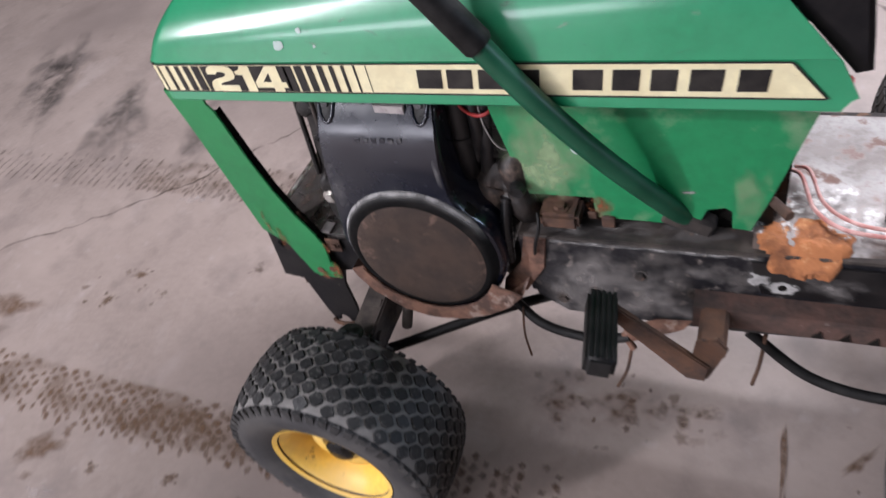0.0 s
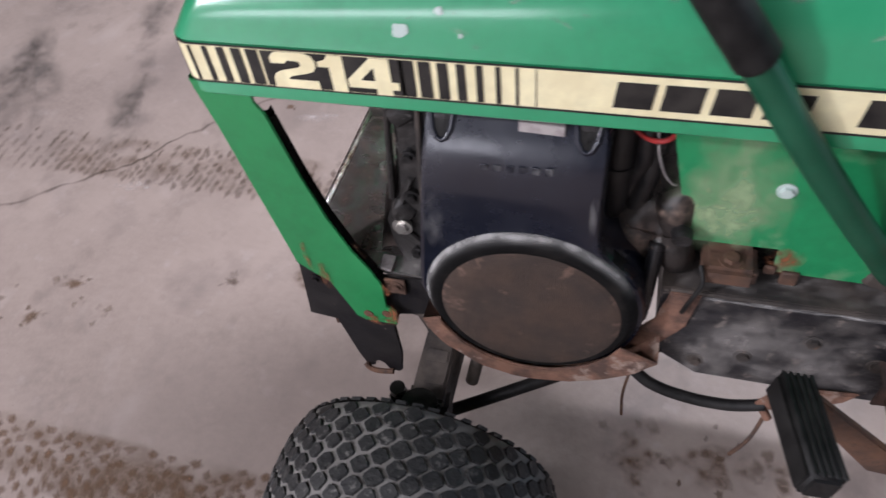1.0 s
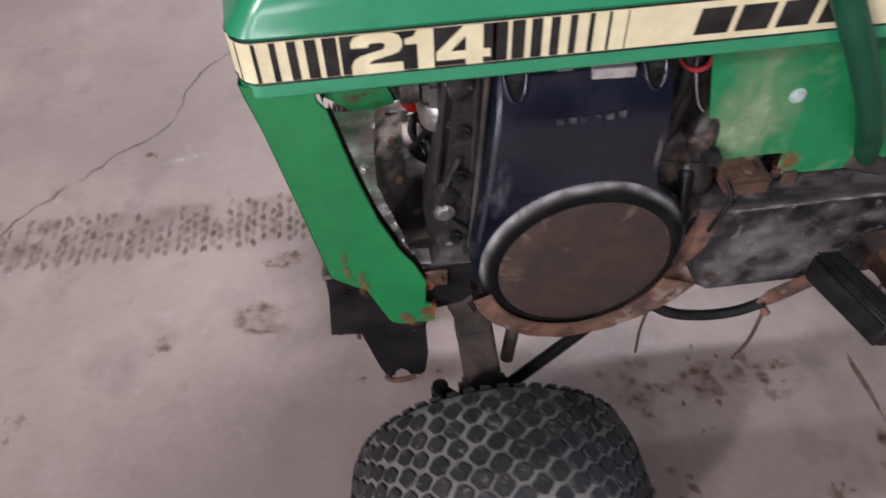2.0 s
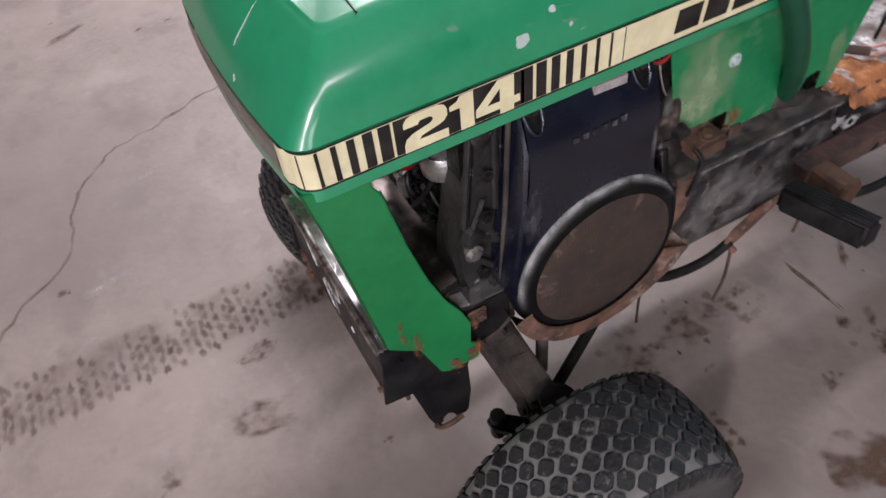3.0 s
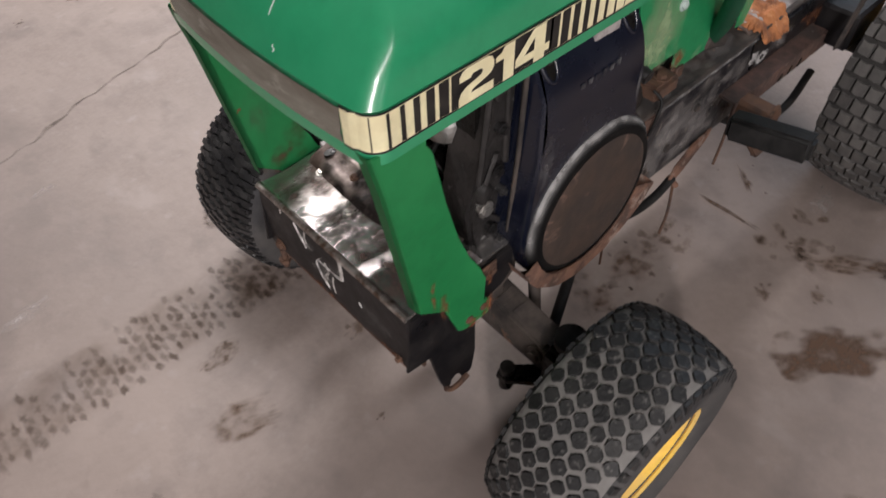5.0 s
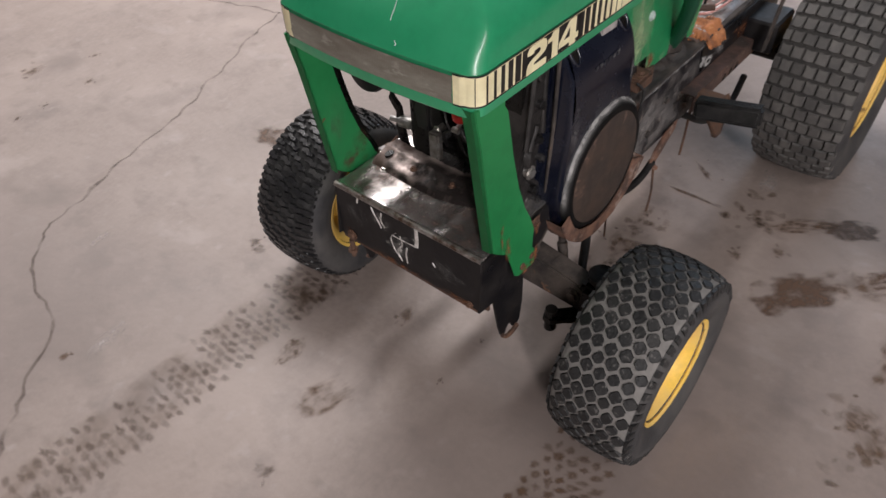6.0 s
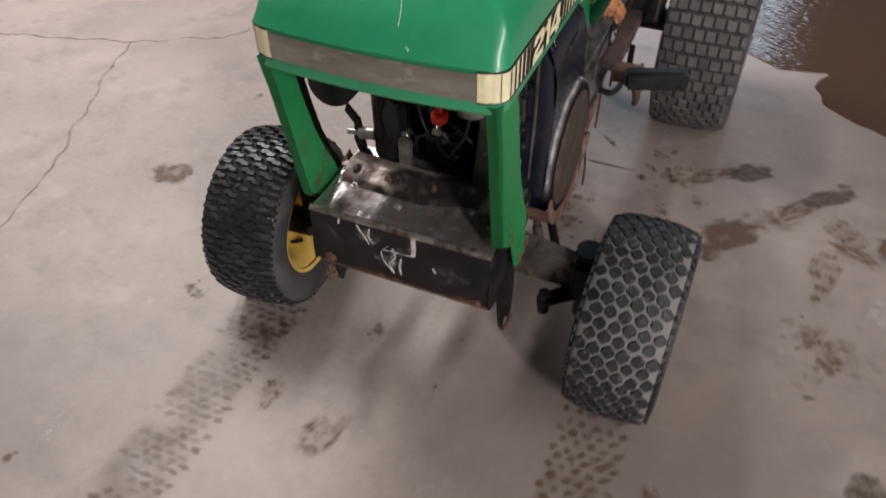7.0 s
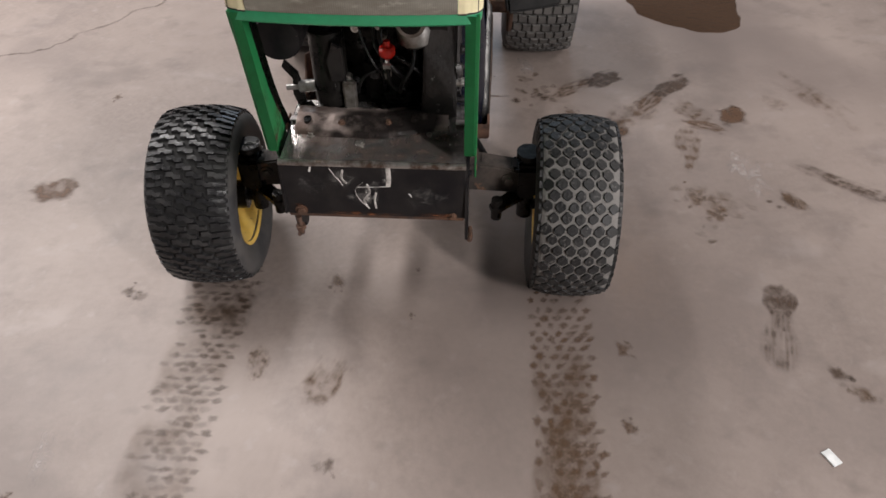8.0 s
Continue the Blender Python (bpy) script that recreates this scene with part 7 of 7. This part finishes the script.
for n, (cx, cy, rx, ry, turn, mat) in enumerate((
        (-0.100, 0.615, 0.024, 0.018, 0.4, WET), (-0.115, 0.580, 0.020, 0.020, 0.4, WET), (-0.047, 0.125, 0.03, 0.018, 0.5, MUD),
        (-0.140, -0.055, 0.010, 0.007, 0, MUD), (0.0, -0.06, 0.008, 0.006, 0, MUD), (-0.215, -0.52, 0.026, 0.020, 0.8, MUD),
        (-0.405, -0.51, 0.020, 0.016, 0.2, MUD), (-0.255, -0.965, 0.028, 0.024, 0.9, WET), (-0.30, -1.00, 0.030, 0.026, 0.9, MUD_FAINT), (0.30, -1.02, 0.05, 0.025, 0.4, WET),
        (0.69, -0.96, 0.055, 0.040, 0.8, WET), (0.88, -0.18, 0.06, 0.012, 0.9, MUD),
        (-0.62, 0.66, 0.02, 0.012, 0.3, MUD), (-0.88, 0.0, 0.035, 0.02, 0.3, MUD_FAINT), (-0.92, -0.10, 0.03, 0.02, 0.9, MUD_FAINT),
        (-1.22, -0.17, 0.10, 0.06, 0.2, MUD), (-0.78, -0.52, 0.07, 0.04, 0.4, MUD), (-0.61, -0.54, 0.02, 0.016, 0, MUD),
        (0.19, 1.90, 0.02, 0.012, 0, MUD), (0.0, 1.98, 0.06, 0.03, 0.3, MUD_FAINT), (-0.10, 1.72, 0.02, 0.01, 0, MUD),
        (-0.52, 0.07, 0.022, 0.018, 0.3, WET), (0.70, 0.95, 0.02, 0.015, 0, MUD), (0.612, -0.39, 0.026, 0.018, 0.6, MUD), (0.689, -0.47, 0.024, 0.016, 1.2, MUD),
        (-0.41, 1.85, 0.10, 0.025, 0.5, MUD_FAINT), (-0.13, 2.24, 0.03, 0.015, 0.3, MUD), (0.074, 1.743, 0.022, 0.013, 0, MUD), (-0.20, 1.72, 0.02, 0.010, 0.5, MUD))):
    rnd = random.Random(n * 5 + 2)
    rings = [(wobbly(cx, cy, rx * 0.85, ry * 0.9, turn, 26, 0.34, n * 3.1), 0.9)]
    for k in range(3):
        a, q = rnd.uniform(0, 2 * math.pi), rnd.uniform(0.7, 1.15)
        rings.append((wobbly(cx + rx * q * math.cos(a), cy + rx * q * math.sin(a), ry * rnd.uniform(0.25, 0.6), ry * rnd.uniform(0.25, 0.5), a, 14, 0.4, n + k), rnd.uniform(0.3, 0.8)))
    stain("mud_spot", "brown mud spot on concrete", "mud spot", mat, rings, soft=0.35)

for n, (cx, cy, rx, ry, turn) in enumerate(((-1.75, 0.45, 0.45, 0.16, 2.1), (-2.05, 1.0, 0.5, 0.15, 2.1), (-1.35, 0.75, 0.35, 0.12, 1.9), (-2.2, 0.3, 0.4, 0.2, 2.2))):
    rings = [(wobbly(cx + random.Random(n * 9 + k).uniform(-0.3, 0.3), cy + random.Random(n * 7 + k).uniform(-0.3, 0.3), rx * 0.6, ry * 0.5, turn, 18, 0.4, n + k), 0.8)
             for k in range(5)]
    stain("rubber_smear", "grey smeared rubber mark on concrete", "smear", SMEAR, rings, "stuff", soft=0.35)


def crack(points, width, seed):
    pts = curve_points([(x, y, 0) for x, y in points], 14)
    bm = bmesh.new()
    layer = bm.verts.layers.float.new("thick")
    rows = []
    for i, p in enumerate(pts):
        way = (pts[min(i + 1, len(pts) - 1)] - pts[max(i - 1, 0)]).normalized()
        side = Vector((-way.y, way.x, 0))
        p = p + side * (0.030 * noise.noise(p * 9 + Vector((seed, 0, 0))) + 0.011 * noise.noise(p * 34))
        w = width * (0.5 + 0.9 * abs(noise.noise(p * 14 + Vector((0, seed, 0)))))
        row = []
        for k, t in ((-1.6, 0.0), (-0.5, 1.0), (0.5, 1.0), (1.6, 0.0)):
            v = bm.verts.new((p.x + side.x * w * k, p.y + side.y * w * k, 0.0007))
            v[layer] = t
            row.append(v)
        rows.append(row)
    for a, b in zip(rows, rows[1:]):
        for k in range(3):
            bm.faces.new((a[k], a[k + 1], b[k + 1], b[k]))
    me = bpy.data.meshes.new("floor_crack")
    bm.to_mesh(me)
    bm.free()
    me.materials.append(CRACK)
    tagged(new("floor_crack", me), "thin dark crack in the concrete", "crack")


crack([(-1.60, -0.05), (-1.315, 0.119), (-0.99, 0.36), (-0.85, 0.53), (-0.625, 0.757), (-0.487, 1.043), (-0.30, 1.165), (0.139, 1.30), (0.45, 1.45), (0.835, 1.61)], 0.0056, 1)
crack([(0.835, 1.61), (0.765, 1.86), (0.71, 2.12), (0.63, 2.58), (0.5, 3.4)], 0.0060, 4)
crack([(0.835, 1.61), (0.96, 1.36), (1.04, 1.24), (1.12, 1.22), (1.4, 1.0), (1.9, 0.85)], 0.0064, 7)


def puddle():
    m = bpy.data.materials.new("muddy_water")
    m.use_nodes = True
    n, l = m.node_tree.nodes, m.node_tree.links
    b = n["Principled BSDF"]
    b.inputs["Base Color"].default_value = (0.062, 0.038, 0.026, 1)
    b.inputs["Roughness"].default_value = 0.07
    b.inputs["IOR"].default_value = 1.33
    t = n.new("ShaderNodeTexNoise")
    t.inputs["Scale"].default_value, t.inputs["Detail"].default_value = 55.0, 3.0
    bp = n.new("ShaderNodeBump")
    bp.inputs["Strength"].default_value, bp.inputs["Distance"].default_value = 0.75, 0.0042
    geo = n.new("ShaderNodeNewGeometry")
    mp = n.new("ShaderNodeMapping")
    mp.inputs["Scale"].default_value = (1.6, 0.55, 1)
    l.new(geo.outputs["Position"], mp.inputs["Vector"])
    l.new(mp.outputs["Vector"], t.inputs["Vector"])
    l.new(t.outputs["Fac"], bp.inputs["Height"])
    l.new(bp.outputs["Normal"], b.inputs["Normal"])
    bm = bmesh.new()
    shore = [(1.60, -0.47), (1.52, -0.57), (1.50, -0.65), (1.53, -0.76), (1.43, -0.73), (1.35, -0.755), (1.31, -0.765), (1.25, -0.85), (1.20, -0.93), (1.195, -1.01),
             (1.22, -1.085), (1.30, -1.12), (1.42, -1.125), (1.62, -1.20), (1.95, -1.22), (2.20, -1.05), (2.22, -0.80), (2.14, -0.60), (2.05, -0.44), (1.84, -0.40)]
    line = curve_points([(x, y, 0) for x, y in shore + shore[:1]], 10)[:-1]
    ring = [(p.x + 0.014 * noise.noise(p * 16), p.y + 0.014 * noise.noise(p * 16 + Vector((7, 0, 0)))) for p in line]
    cx, cy, n = 1.75, -0.82, len(ring)
    low = [bm.verts.new((x, y, 0.0004)) for x, y in ring]
    top = [bm.verts.new((cx + (x - cx) * 0.988, cy + (y - cy) * 0.988, 0.0022)) for x, y in ring]
    for i in range(n):
        bm.faces.new((low[i], low[(i + 1) % n], top[(i + 1) % n], top[i]))
    bm.faces.new(top)
    part("puddle", bm, m, None, "shallow brown puddle of muddy water on concrete", 0)
    tagged(bpy.data.objects["puddle"], category="puddle", kind="structure")


puddle()


def paper_scrap():
    bm = bmesh.new()
    bmesh.ops.create_grid(bm, x_segments=6, y_segments=6, size=0.5)
    c, s = math.cos(0.5), math.sin(0.5)
    for v in bm.verts:
        x, y = v.co.x * 0.034, v.co.y * 0.020
        v.co = Vector((-0.452 + c * x - s * y, -0.888 + s * x + c * y, 0.004 + 0.003 * noise.noise(Vector((x * 90, y * 90, 0)))))
    bmesh.ops.solidify(bm, geom=bm.faces[:], thickness=0.0035)
    ob = part("paper_scrap", bm, LAMP_BODY, None, "small white paper scrap on the floor", 60)
    tagged(ob, category="paper scrap")


paper_scrap()
